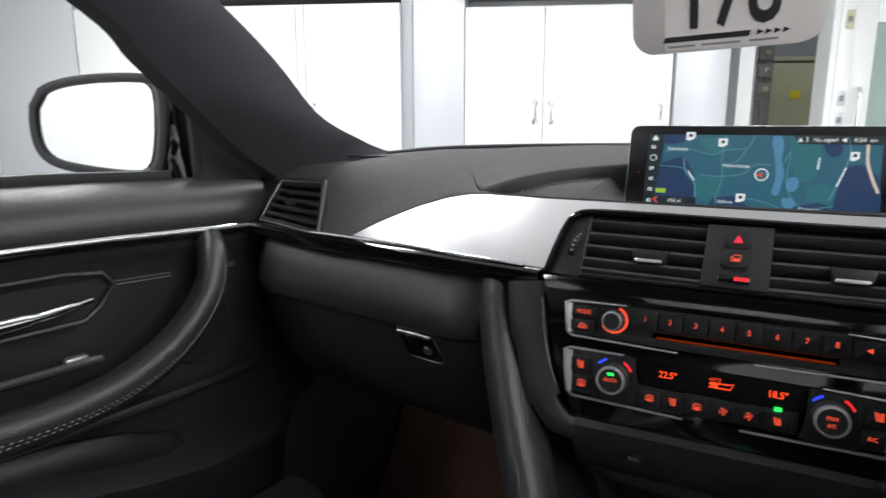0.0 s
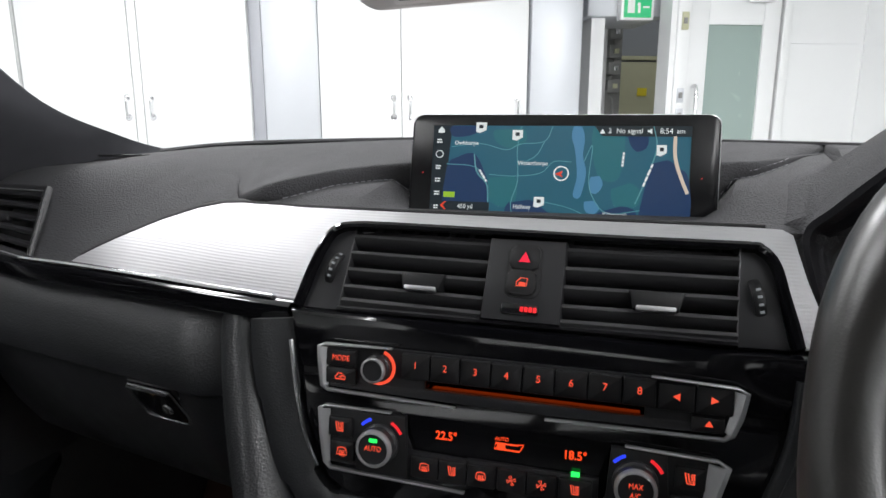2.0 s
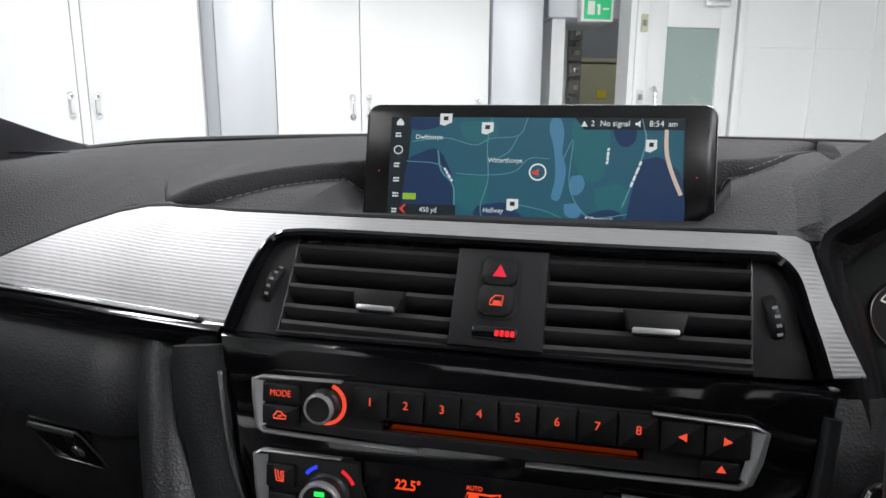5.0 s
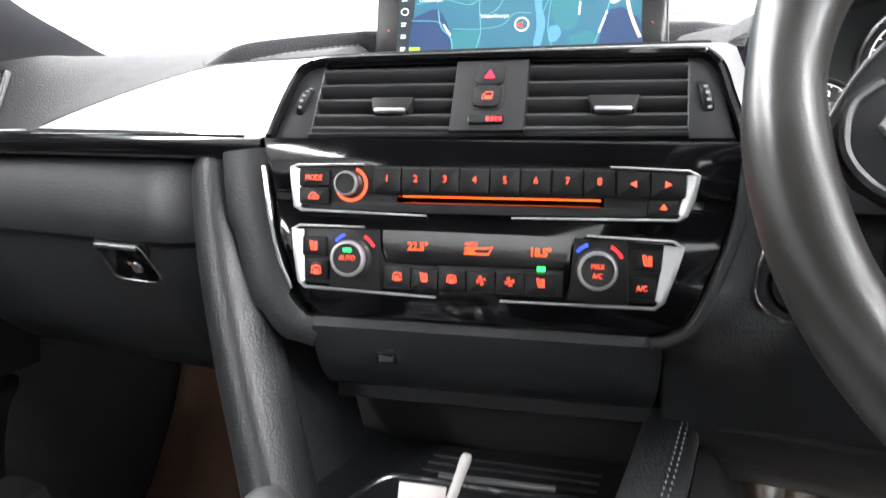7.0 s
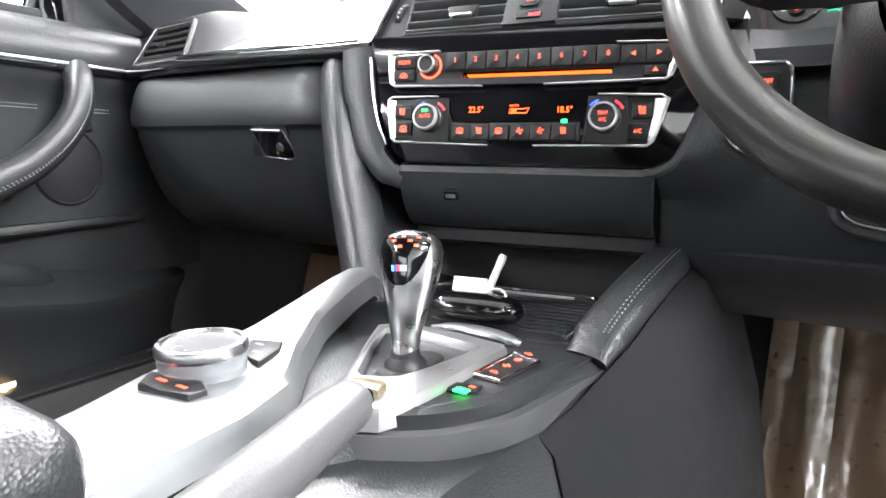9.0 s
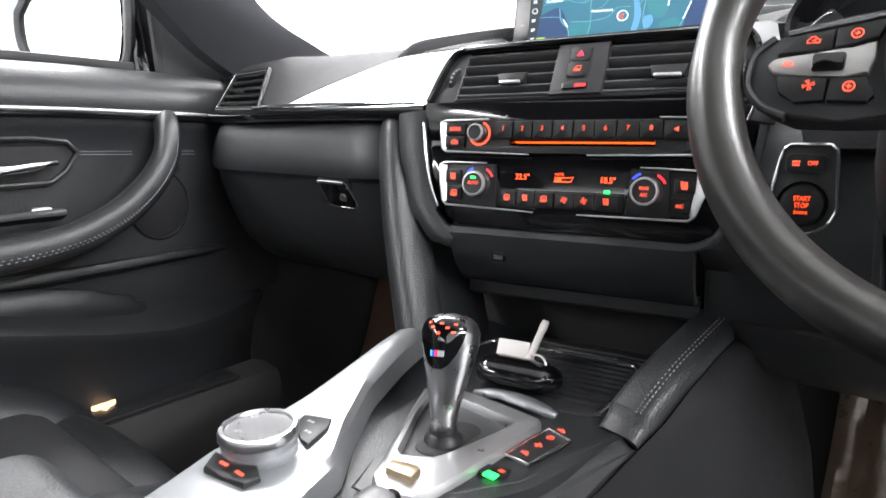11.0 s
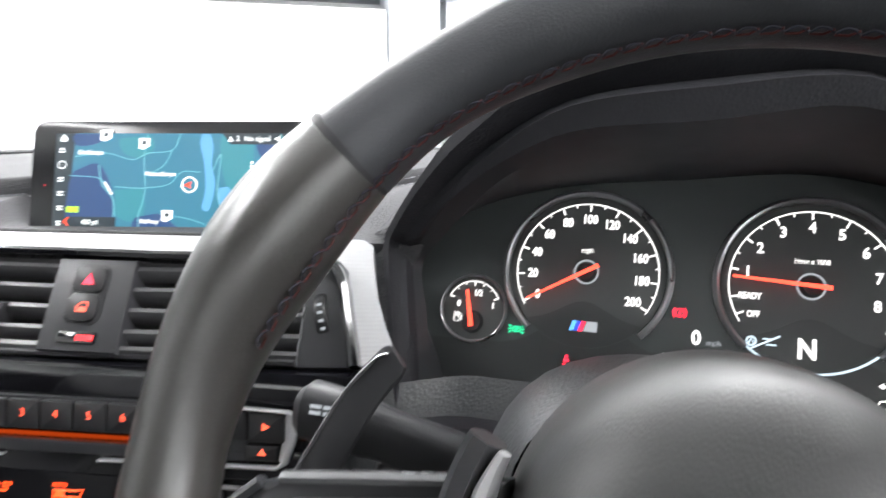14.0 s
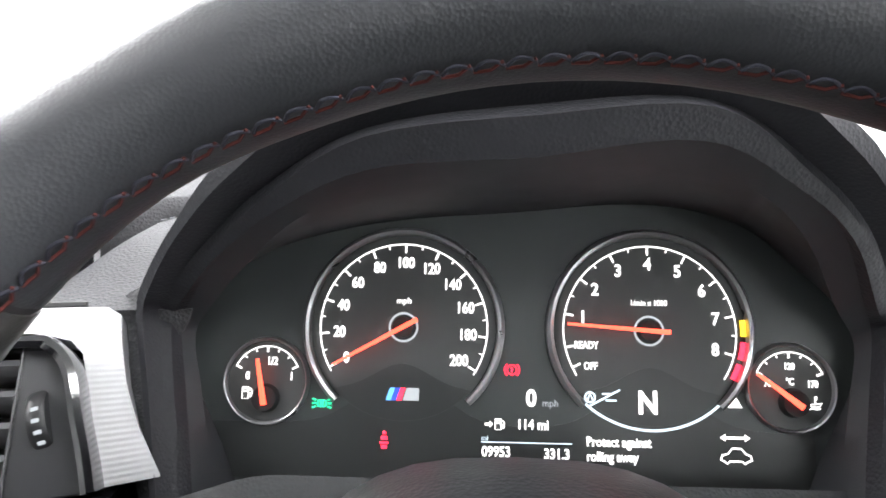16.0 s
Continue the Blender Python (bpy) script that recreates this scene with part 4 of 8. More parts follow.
part("display_window", prism(bmesh.new(), [(-0.0675, -0.0285), (0.058, -0.0285), (0.0655, -0.0065), (-0.0755, -0.0055)], 0.0, 0.0012, ST), PIANO, climate)
silver_line([(-0.085, -0.0040), (-0.135, -0.0040), (-0.1395, -0.0065), (-0.1375, -0.025), (-0.1340, -0.0455), (-0.130, -0.0495), (-0.030, -0.0525)], [0.0008, 0.0014, 0.0020, 0.0024, 0.0022, 0.0015, 0.0009], climate)
silver_line([(0.0736, -0.0050), (0.129, -0.0070), (0.1345, -0.0105), (0.129, -0.030), (0.1235, -0.0475), (0.119, -0.0520), (0.016, -0.0525)], [0.0008, 0.0013, 0.0030, 0.0030, 0.0026, 0.0015, 0.0009], climate)
silver_facet([(-0.1392, -0.0065), (-0.1372, -0.025), (-0.1338, -0.0455), (-0.1326, -0.0070), (-0.1322, -0.025), (-0.1312, -0.0455)], climate)
silver_facet([(0.1342, -0.0105), (0.1287, -0.030), (0.1232, -0.0475), (0.1240, -0.0095), (0.1222, -0.030), (0.1198, -0.0475)], climate)
for x, y, txt, wide in ((-0.0925, -0.0265, "AUTO", 0.0052), (0.0810, -0.0275, "MAX", 0.0048)):
    key("knob_plate", [(x - 0.0185, y - 0.0225), (x + 0.0215, y - 0.0235), (x + 0.0185, y + 0.021), (x - 0.016, y + 0.021)], 0.003, 0.0075, climate, 0.0015)
    kn, km = knob("temperature_knob", x, y, 0.0128, 0.017, climate)
    letters(txt, wide, at(km, 0, 0.0005 if txt == "AUTO" else 0.0026, -0.0006), RED, kn, squeeze=0.85)
    if txt == "MAX":
        letters("A/C", wide, at(km, 0, -0.0034, -0.0006), RED, kn, squeeze=0.85)
    else:
        part("green_light", box(bmesh.new(), (0.0058, 0.0024, 0.0006), at(km, 0, 0.0062, -0.0005)), GREENLED, kn)
    for a0, a1, mt in ((112, 140, BLUELED), (28, 62, REDMARK)):
        part("arc_mark", lathe(bmesh.new(), [(0.0168, 0.0002), (0.0190, 0.0002)], at(ST, x, y, 0.0076), 10, a0, a1), mt, kn)
letters("22.5°", 0.0082, at(ST, -0.0455, -0.0170, 0.0016), ORANGE, climate, name="temperature_digits", squeeze=0.9, bold=0.02)
letters("18.5°", 0.0082, at(ST, 0.0425, -0.0180, 0.0016), ORANGE, climate, name="temperature_digits", squeeze=0.9, bold=0.02)
letters("AUTO", 0.0038, at(ST, -0.0065, -0.0135, 0.0016), ORANGE, climate, name="display_symbol", squeeze=0.9)
bm = bmesh.new()
for pts in ([(-0.0115, -0.0205), (0.006, -0.0205), (0.0085, -0.0155), (0.0035, -0.0165), (-0.0105, -0.0165)],):
    p = [ST @ Vector((x, y, 0.0016)) for x, y in pts]
    sweep(bm, p, 0.0006, 0.0003, tuple(ST.to_3x3() @ Vector((0, 0, 1))), 6, closed=True)
prism(bm, [(-0.0100, -0.0200), (-0.004, -0.0200), (-0.004, -0.0172), (-0.0095, -0.0172)], 0.0013, 0.0017, ST)
part("display_symbol", bm, ORANGE, climate)
for i, x in enumerate((-0.0588, -0.0388, -0.0188, 0.0022, 0.0222, 0.0440)):
    k = key("climate_key", rrect(x, -0.0395, 0.0195 if i < 5 else 0.0215, 0.0155, 0.0012), 0.003, 0.0075, climate)
    part("symbol", icon(at(ST, x, -0.0386, 0.0075), 0.0068, ("screen", "seat", "screen", "fan", "fan", "seat")[i]), RED, k)
part("green_light", box(bmesh.new(), (0.0055, 0.0032, 0.0006), at(ST, 0.0435, -0.0290, 0.0045)), GREENLED, climate)
for i, (x, y, w) in enumerate(((-0.1235, -0.0190, 0.0185), (-0.1215, -0.0365, 0.0185), (-0.107, -0.0425, 0.008), (0.1135, -0.0205, 0.018), (0.0965, -0.0425, 0.009))):
    k = key("climate_key", rrect(x, y, w, 0.0145 if w > 0.01 else 0.009, 0.0012), 0.003, 0.0068, climate)
    part("symbol", icon(at(ST, x, y, 0.0068), 0.0076 if w > 0.01 else 0.005, ("seat", "screen", "fan", "seat", "fan")[i]), RED, k)
k = key("climate_key", rrect(0.1105, -0.0390, 0.0175, 0.0145, 0.0012), 0.003, 0.0068, climate)
letters("A/C", 0.0052, at(ST, 0.1105, -0.0390, 0.0070), RED, k, squeeze=0.85)



# ---- storage flap, glovebox, knee pads ----
def stack_point(a, d, z):
    """A point by its place along the stack, depth ahead of its face line and height."""
    th = radians(11)
    return Vector((-0.12 + a * math.cos(th) - d * math.sin(th), 0.554 + a * math.sin(th) + d * math.cos(th), z))


flap = thing("storage_flap", stack_point(0, 0, 0.85), "black soft-plastic storage flap below the climate panel", "storage flap")
prof = [(0.010, 0.892), (-0.010, 0.888), (-0.014, 0.882), (-0.010, 0.862), (-0.002, 0.845), (0.012, 0.828), (0.022, 0.822), (0.040, 0.821)]
rows = [[stack_point(a, d + (0.02 if a < -0.129 else 0.006 if a > 0.126 else 0), z) for d, z in prof] for a in (-0.136, -0.132, -0.126, -0.06, 0.0, 0.06, 0.110, 0.122, 0.1255, 0.127)]
part("face", thicken(loft(bmesh.new(), rows), 0.006), SOFT, flap)
prof = [(0.040, 0.822), (0.036, 0.817), (0.036, 0.809), (0.044, 0.805), (0.08, 0.804)]
rows = [[stack_point(a, d, z) for d, z in prof] for a in (-0.125, -0.06, 0.06, 0.128)]
part("lower_lip", thicken(loft(bmesh.new(), rows), 0.005), HARD, flap)
um = face_frame(stack_point(-0.070, -0.0075, 0.860), 11, -12)
usb = part("usb_socket", prism(bmesh.new(), rrect(0, 0, 0.016, 0.013, 0.002), -0.002, 0.002, um, 0.0008), PIANO, flap)
part("socket_mouth", box(bmesh.new(), (0.011, 0.0045, 0.001), at(um, 0, -0.002, 0.0022)), TOUCHGREY, usb)
part("back_panel", loft(bmesh.new(), [[stack_point(a, 0.088, z) for z in (0.93, 0.62)] for a in (-0.16, 0.17)]), DARK, flap)

# band that runs round the stack, and the leather knee pad
surround = thing("stack_surround", stack_point(-0.17, 0, 0.9), "soft black surround at the edge of the control stack", "trim")
path = smooth_path([ST @ Vector(p) for p in ((-0.188, 0.052, -0.012), (-0.184, 0.02, -0.010), (-0.174, -0.02, -0.008), (-0.162, -0.055, -0.006), (-0.145, -0.078, -0.006), (-0.125, -0.086, -0.010))], 6)
nrm = tuple(ST.to_3x3() @ Vector((0, 0, 1)))
part("left_band", sweep(bmesh.new(), path, [0.021] * 10 + [0.018] * 10 + [0.014] * 6 + [0.012] * 5, 0.010, nrm, 12, 0.7), SOFT, surround)
path = smooth_path([ST @ Vector(p) for p in ((0.1740, 0.046, 0.000), (0.1715, 0.0164, 0.001), (0.1675, -0.004, 0.001), (0.1600, -0.027, 0.001), (0.1515, -0.050, 0.001), (0.1425, -0.066, 0.001), (0.1280, -0.0745, 0.001), (0.118, -0.0765, 0.001))], 6)
part("right_band", sweep(bmesh.new(), path, 0.0042, 0.005, nrm, 12, 0.8), SOFT, surround)

pad = thing("knee_pad", (-0.32, 0.50, 0.85), "grained black leather knee pad at the side of the console", "knee pad")
line = smooth_path([Vector(p) for p in ((-0.362, 0.600, 0.999), (-0.352, 0.566, 0.992), (-0.338, 0.548, 0.966), (-0.320, 0.530, 0.925), (-0.292, 0.508, 0.865), (-0.258, 0.484, 0.805), (-0.226, 0.462, 0.745))], 6)
part("cushion", sweep(bmesh.new(), [p + Vector((-0.005, 0, 0)) for p in line], [min(0.021, 0.017 + 0.0010 * k) for k in range(len(line))], 0.026, (-0.25, -0.96, 0.1), 20, 0.7), LEATHER, pad)
part("side_panel", sweep(bmesh.new(), [p + Vector((-0.012, 0.055, 0)) for p in line], 0.012, 0.06, (-0.10, -0.99, 0.1), 12, 0.5), SOFT, pad)

gb = thing("glovebox", (-0.54, 0.53, 0.86), "black glovebox lid with a recessed latch, closed", "glovebox")
prof = [(0.060, 1.004), (0.012, 0.996), (0.004, 0.990), (-0.004, 0.975), (-0.010, 0.955), (-0.0115, 0.942), (-0.0105, 0.936), (-0.004, 0.932), (-0.001, 0.926), (0.000, 0.915), (0.006, 0.895), (0.014, 0.872), (0.028, 0.840), (0.045, 0.812), (0.075, 0.785), (0.11, 0.770), (0.16, 0.764), (0.35, 0.762)]
rows = []
for k in range(21):
    x = -0.785 + 0.0205 * k
    bend = 0.545 + 0.03 * max(0, (-0.70 - x) / 0.09) ** 2
    rows.append([Vector((x, bend + d + (0.012 if k in (0, 20) else 0), z)) for d, z in prof])
part("lid", thicken(loft(bmesh.new(), rows), 0.008), SOFT, gb)
lm = face_frame((-0.447, 0.5400, 0.910), 4, -24)
part("latch_recess", prism(bmesh.new(), [(-0.050, -0.019), (0.030, -0.023), (0.022, 0.020), (-0.034, 0.022)], -0.003, 0.0022, lm, 0.002), HARD, gb)
lt = part("latch", prism(bmesh.new(), [(-0.024, -0.018), (0.028, -0.021), (0.018, 0.019), (-0.032, 0.020)], 0.0, 0.0055, lm, 0.002), PIANO, gb)
part("latch_edge", sweep(bmesh.new(), [lm @ Vector(p) for p in ((-0.031, 0.0185, 0.006), (0.016, 0.0175, 0.006))], 0.0022, 0.0015, nrm, 8), CHROME, lt)
part("latch_rim", sweep(bmesh.new(), [lm @ Vector((x, y, 0.005)) for x, y in ((-0.022, -0.0185), (0.025, -0.0212), (0.029, -0.019), (0.0195, 0.016), (0.016, 0.0195), (-0.030, 0.0205), (-0.0330, 0.018), (-0.0255, -0.016))], 0.0008, 0.0010, nrm, 8, closed=True), TOUCHGREY, lt)
part("lock_barrel", lathe(bmesh.new(), [(0.0, 0.0015), (0.005, 0.0015), (0.006, 0.0), (0.0, 0.0)], at(lm, 0.006, -0.004, 0.0055), 20), TOUCHGREY, lt)

# lower dash on the driver's side
ld = thing("driver_lower_dash", (0.3, 0.62, 0.85), "black lower dash panel under the steering column", "dash panel")
def panel_face(z):
    return between(z, (0.73, 0.745, 0.775, 0.82, 0.86, 0.90, 0.95, 0.985, 1.01), (0.80, 0.66, 0.625, 0.606, 0.600, 0.600, 0.606, 0.618, 0.64))


def panel_edge(z):
    """Where the panel meets the stack: straight below, then round the stack's corner."""
    zs = (0.73, 0.886, 0.8915, 0.898, 0.912, 0.933, 0.956, 0.976, 1.01)
    x = between(z, zs, (0.0050, 0.0050, 0.0085, 0.0205, 0.0305, 0.0385, 0.0455, 0.0490, 0.0520))
    return x, min(between(z, zs, (0.766, 0.566, 0.566, 0.567, 0.5705, 0.5765, 0.582, 0.5865, 0.610)), panel_face(z) - 0.004)


rows = []
for z in (0.73, 0.745, 0.775, 0.80, 0.82, 0.84, 0.86, 0.875, 0.886, 0.8915, 0.895, 0.898, 0.905, 0.912, 0.922, 0.933, 0.945, 0.956, 0.966, 0.976, 0.99, 1.01)[::-1]:
    x0, y0 = panel_edge(z)
    rows.append([Vector((x0 + (0.11 - x0) * k, y0 + (panel_face(z) - y0) * (3 * k * k - 2 * k ** 3) + (0.004 if k == 0 else 0), z)) for k in (0, 0.02, 0.1, 0.25, 0.4, 0.55, 0.7, 0.85, 1)] + [Vector((x, panel_face(z), z)) for x in (0.15, 0.25, 0.35, 0.45, 0.58)])
part("panel", thicken(loft(bmesh.new(), rows), 0.008), SOFT, ld)
part("lower_edge", thicken(loft(bmesh.new(), [[Vector((x, y, z)) for y, z in ((0.612, 0.818), (0.604, 0.812), (0.606, 0.800), (0.620, 0.780), (0.66, 0.748))] for x in (0.03, 0.10, 0.30, 0.58)]), 0.004), HARD, ld)
# near-black slab on the panel, standing in for the shade of the opening
part("column_opening", prism(bmesh.new(), [(0.150, 0.845), (0.330, 0.828), (0.330, 0.960), (0.146, 0.960)], -0.6025, -0.590, Matrix(((1, 0, 0, 0), (0, 0, -1, 0), (0, 1, 0, 0), (0, 0, 0, 1)))), DARK, ld)
path = smooth_path([Vector(p) for p in ((0.140, 0.594, 0.955), (0.141, 0.591, 0.900), (0.144, 0.590, 0.862), (0.152, 0.590, 0.848), (0.175, 0.590, 0.842), (0.25, 0.590, 0.833), (0.33, 0.590, 0.822))], 5)
part("opening_rim", sweep(bmesh.new(), path, 0.0045, 0.008, (0, -1, 0), 10, 0.7), SOFT, ld)
part("rim_line", sweep(bmesh.new(), [p + Vector((0.005, -0.006, 0.005)) for p in path[12:]], 0.0008, n=6), SILVER, ld)
sm = face_frame((0.084, 0.592, 0.939), 4, 4) @ Matrix.Scale(0.86, 4)
sb = thing("start_button", sm @ Vector((0, 0, 0)), "round engine start button in a chrome-rimmed black housing", "button")
house = [(0.0292 * math.cos(radians(a)), -0.012 + 0.0292 * math.sin(radians(a))) for a in range(165, 376, 15)] + [(0.0265, 0.030), (0.0245, 0.041), (0.019, 0.045), (-0.014, 0.045), (-0.0195, 0.041), (-0.0225, 0.030)]
part("housing", prism(bmesh.new(), house, -0.006, 0.010, sm, 0.003), HARD, sb)
part("bright_rim", sweep(bmesh.new(), [sm @ Vector((x, y, 0.009)) for x, y in house], 0.0018, 0.0022, tuple(sm.to_3x3() @ Vector((0, 0, 1))), 8, closed=True), CHROME, sb)
k = part("cap", lathe(bmesh.new(), [(0.0, 0.003), (0.014, 0.003), (0.0185, 0.0022), (0.020, 0.0)], at(sm, 0, -0.012, 0.010), 36), BUTTON, sb)
part("cap_ring", lathe(bmesh.new(), [(0.0200, 0.0), (0.0205, 0.0028), (0.0220, 0.0028), (0.0225, 0.0)], at(sm, 0, -0.012, 0.010), 36), PIANO, sb)
for i, w in enumerate(("START", "STOP", "ENGINE")):
    letters(w, 0.0064 if i < 2 else 0.0042, at(sm, 0, -0.0065 - 0.0068 * i, 0.0134), ORANGE, k, squeeze=0.8)
k = part("stop_key", prism(bmesh.new(), rrect(0, 0.027, 0.034, 0.018, 0.005), 0.008, 0.0125, sm, 0.001), BUTTON, sb)
letters("OFF", 0.006, at(sm, 0.006, 0.027, 0.0128), RED, k, squeeze=0.85)
part("symbol", bars(bmesh.new(), at(sm, -0.008, 0.027, 0.0125), 0.007, 0.006, 2, 8), RED, k)

# ---- central display ----
SC = face_frame((-0.139, 0.700, 1.130), 12, 14)
disp = thing("central_display", SC @ Vector((0, -0.08, 0)), "wide black dash-top display showing a night road map", "display")
part("housing", prism(bmesh.new(), rrect(-0.0015, -0.0270, 0.2535, 0.1210, 0.008, 6), -0.014, 0.0, SC, 0.0018), BEZEL, disp, "gloss black bezel")
part("back_shell", prism(bmesh.new(), rrect(-0.0015, -0.031, 0.236, 0.105, 0.012, 6), -0.028, -0.0135, SC, 0.0), HARD, disp)
part("bright_rim", sweep(bmesh.new(), [SC @ Vector((x, y, -0.006)) for x, y in rrect(-0.0015, -0.0270, 0.2540, 0.1215, 0.008, 6)], 0.0012, 0.004, tuple(SC.to_3x3() @ Vector((0, 0, 1))), 8, closed=True), SILVER, disp, "thin satin rim")


def mp(x, y):
    d = x - 941
    return (0.0032 + 0.0004165 * d - 9.3e-8 * d * d, -0.0162 - (y - 285) * 0.000427)


def patch(name, pts, z, material, parent):
    return part(name, prism(bmesh.new(), [mp(*p) for p in pts], 0.0, z, SC), material, parent, smooth=False)


def rounded_patch(name, pts, z, material, parent):
    closed = pts + pts[:3]
    sm_ = [(v.x, v.y) for v in smooth_path([(x, y, 0) for x, y in closed], 4)]
    return patch(name, sm_[4:-8], z, material, parent)


glass = patch("screen", [(686, 191), (1198, 191), (1198, 376), (686, 376)][::-1], 0.0004, SCREENDARK, disp)
patch("map_land", [(722, 191), (1196, 191), (1196, 375), (712, 375)][::-1], 0.0006, SCREENLAND, glass)
for pts in ([(722, 262), (752, 248), (772, 252), (790, 285), (800, 318), (796, 350), (770, 362), (714, 360), (713, 300)], [(1120, 262), (1150, 255), (1172, 268), (1195, 290), (1195, 374), (1105, 374), (1104, 330), (1113, 292)], [(722, 192), (776, 192), (770, 206), (745, 214), (723, 212)], [(840, 345), (880, 338), (905, 352), (925, 374), (842, 374)], [(1070, 192), (1104, 192), (1110, 228), (1088, 240), (1072, 220)], [(1018, 358), (1060, 345), (1090, 352), (1088, 374), (1020, 374)]):
    rounded_patch("map_town", pts, 0.0008, SCREENTOWN, glass)
for pts in ([(806, 200), (860, 196), (868, 222), (840, 236), (812, 226)], [(1042, 312), (1078, 300), (1100, 318), (1092, 345), (1052, 348)], [(1000, 195), (1060, 195), (1056, 290), (1012, 285)], [(800, 296), (850, 292), (850, 350), (806, 345)]):
    rounded_patch("map_field", pts, 0.0007, SCREENFIELD, glass)
for pts in ([(962, 192), (976, 192), (984, 215), (982, 250), (990, 280), (985, 315), (978, 332), (966, 326), (972, 290), (966, 240), (958, 212)], [(1000, 290), (1016, 288), (1024, 305), (1012, 322), (998, 316)], [(990, 338), (1008, 336), (1020, 350), (1008, 362), (992, 356)]):
    rounded_patch("map_water", pts, 0.0009, SCREENWATER, glass)


def road(pts, w, z, material):
    p = [SC @ Vector((*mp(x, y), z)) for x, y in pts]
    part("map_road", sweep(bmesh.new(), smooth_path(p, 5), w, 0.0002, tuple(SC.to_3x3() @ Vector((0, 0, 1))), 6), material, glass)


for pts in ([(723, 235), (780, 228), (830, 240), (858, 228), (905, 222), (920, 192)], [(858, 192), (852, 240), (856, 300), (845, 345), (850, 374)], [(800, 290), (850, 292), (900, 285), (925, 262), (960, 262)], [(905, 222), (890, 250), (860, 268)], [(900, 340), (960, 352), (1010, 374)], [(985, 260), (1000, 230), (996, 300), (1012, 340), (1040, 360), (1100, 352)], [(715, 270), (770, 275), (790, 300)]):
    road(pts, 0.00035, 0.0011, SCREENROAD)
road([(1090, 340), (1100, 316), (1122, 258), (1128, 226), (1120, 192)], 0.0005, 0.0012, SCREENROAD)
for x, y, turn, w in ((1113, 284, 70, 0.020), (788, 293, -56, 0.012), (1062, 255, 86, 0.012)):
    part("road_name", bars(bmesh.new(), at(SC, *mp(x, y), 0.0014, turn), w, 0.0028, 1, 31), SCREENWHITE, glass)
road([(768, 250), (775, 285), (796, 310), (800, 345)], 0.0006, 0.0012, SCREENROAD)
road([(1164, 210), (1166, 250), (1178, 285), (1194, 318)], 0.0014, 0.0012, SCREENCREAM)
for x, y in ((779, 194), (851, 209), (1138, 236), (900, 341)):
    f_ = patch("map_flag", [(x - 10, y - 9), (x + 10, y - 9), (x + 10, y + 6), (x - 2, y + 12), (x - 10, y + 10)][::-1], 0.0014, SCREENWHITE, glass)
    patch("flag_mark", [(x - 4, y - 4), (x + 4, y - 4), (x + 4, y + 3), (x - 4, y + 3)][::-1], 0.0016, SCREENDARK, f_)
for txt, x, y, s in (("Owlthorpe", 752, 227, 0.0052), ("Waterthorpe", 884, 266, 0.0052), ("Halfway", 867, 353, 0.0052), ("Killamarsh", 1051, 362, 0.0052)):
    letters(txt, s, at(SC, *mp(x, y), 0.0014), SCREENWHITE, glass, name="map_label", squeeze=0.9)
for x in (669, 1222):
    patch("sensor_dot", [(x - 1, 287), (x + 1, 287), (x + 1, 289), (x - 1, 289)][::-1], 0.0006, REDMARK, disp)
patch("status_bar", [(1002, 191), (1197, 191), (1197, 211), (1018, 211)][::-1], 0.0013, SCREENDARK, glass)
for txt, x, w in (("2", 1033, 0.0058), ("No signal", 1072, 0.0058), ("8:54", 1146, 0.0062), ("am", 1175, 0.0055)):
    letters(txt, w, at(SC, *mp(x, 201), 0.0015), SCREENWHITE, glass, name="status_text", squeeze=0.95)
patch("warning_mark", [(1013, 206), (1024, 206), (1018, 196)][::-1], 0.0015, SCREENWHITE, glass)
patch("speaker_mark", [(1108, 199), (1112, 199), (1117, 195), (1117, 207), (1112, 203), (1108, 203)], 0.0015, SCREENWHITE, glass)
for i, y in enumerate((200, 223, 250, 277, 303, 330, 358)):
    if i == 0:
        patch("menu_icon", [(695, 206), (707, 206), (707, 200), (701, 193), (695, 200)], 0.0008, SCREENWHITE, glass)
    elif i == 2:
        p = [SC @ Vector((*mp(700 + 7 * math.cos(a), y + 7 * math.sin(a)), 0.0008)) for a in [k * math.pi / 8 for k in range(16)]]
        part("menu_icon", sweep(bmesh.new(), p, 0.0004, 0.0002, nrm, 6, closed=True), SCREENWHITE, glass)
    else:
        part("menu_icon", bars(bmesh.new(), at(SC, *mp(699, y), 0.0006), 0.0048, 0.0042, 2, 50 + i), SCREENWHITE, glass)
p = [SC @ Vector((*mp(941 + 14 * math.cos(a), 285 + 13.5 * math.sin(a)), 0.0016)) for a in [k * math.pi / 12 for k in range(24)]]
cur = part("position_ring", sweep(bmesh.new(), p, 0.0006, 0.0003, nrm, 6, closed=True), SCREENWHITE, glass)
patch("position_arrow", [(929, 286), (944, 279), (941, 286), (944, 292)], 0.0016, SCREENRED, cur)
gp = patch("guide_box", [(703, 346), (803, 346), (803, 366), (703, 366)][::-1], 0.0014, SCREENDARK, glass)
letters("450 yd", 0.0055, at(SC, *mp(756, 356), 0.0016), SCREENWHITE, gp, name="guide_text", squeeze=0.9)
patch("guide_arrow", [(715, 347), (719, 347), (712, 355), (719, 363), (715, 363), (707, 355)][::-1], 0.0016, SCREENRED, gp)
patch("guide_sign", [(712, 327), (734, 327), (734, 338), (712, 338)][::-1], 0.0014, SCREENLIME, glass)

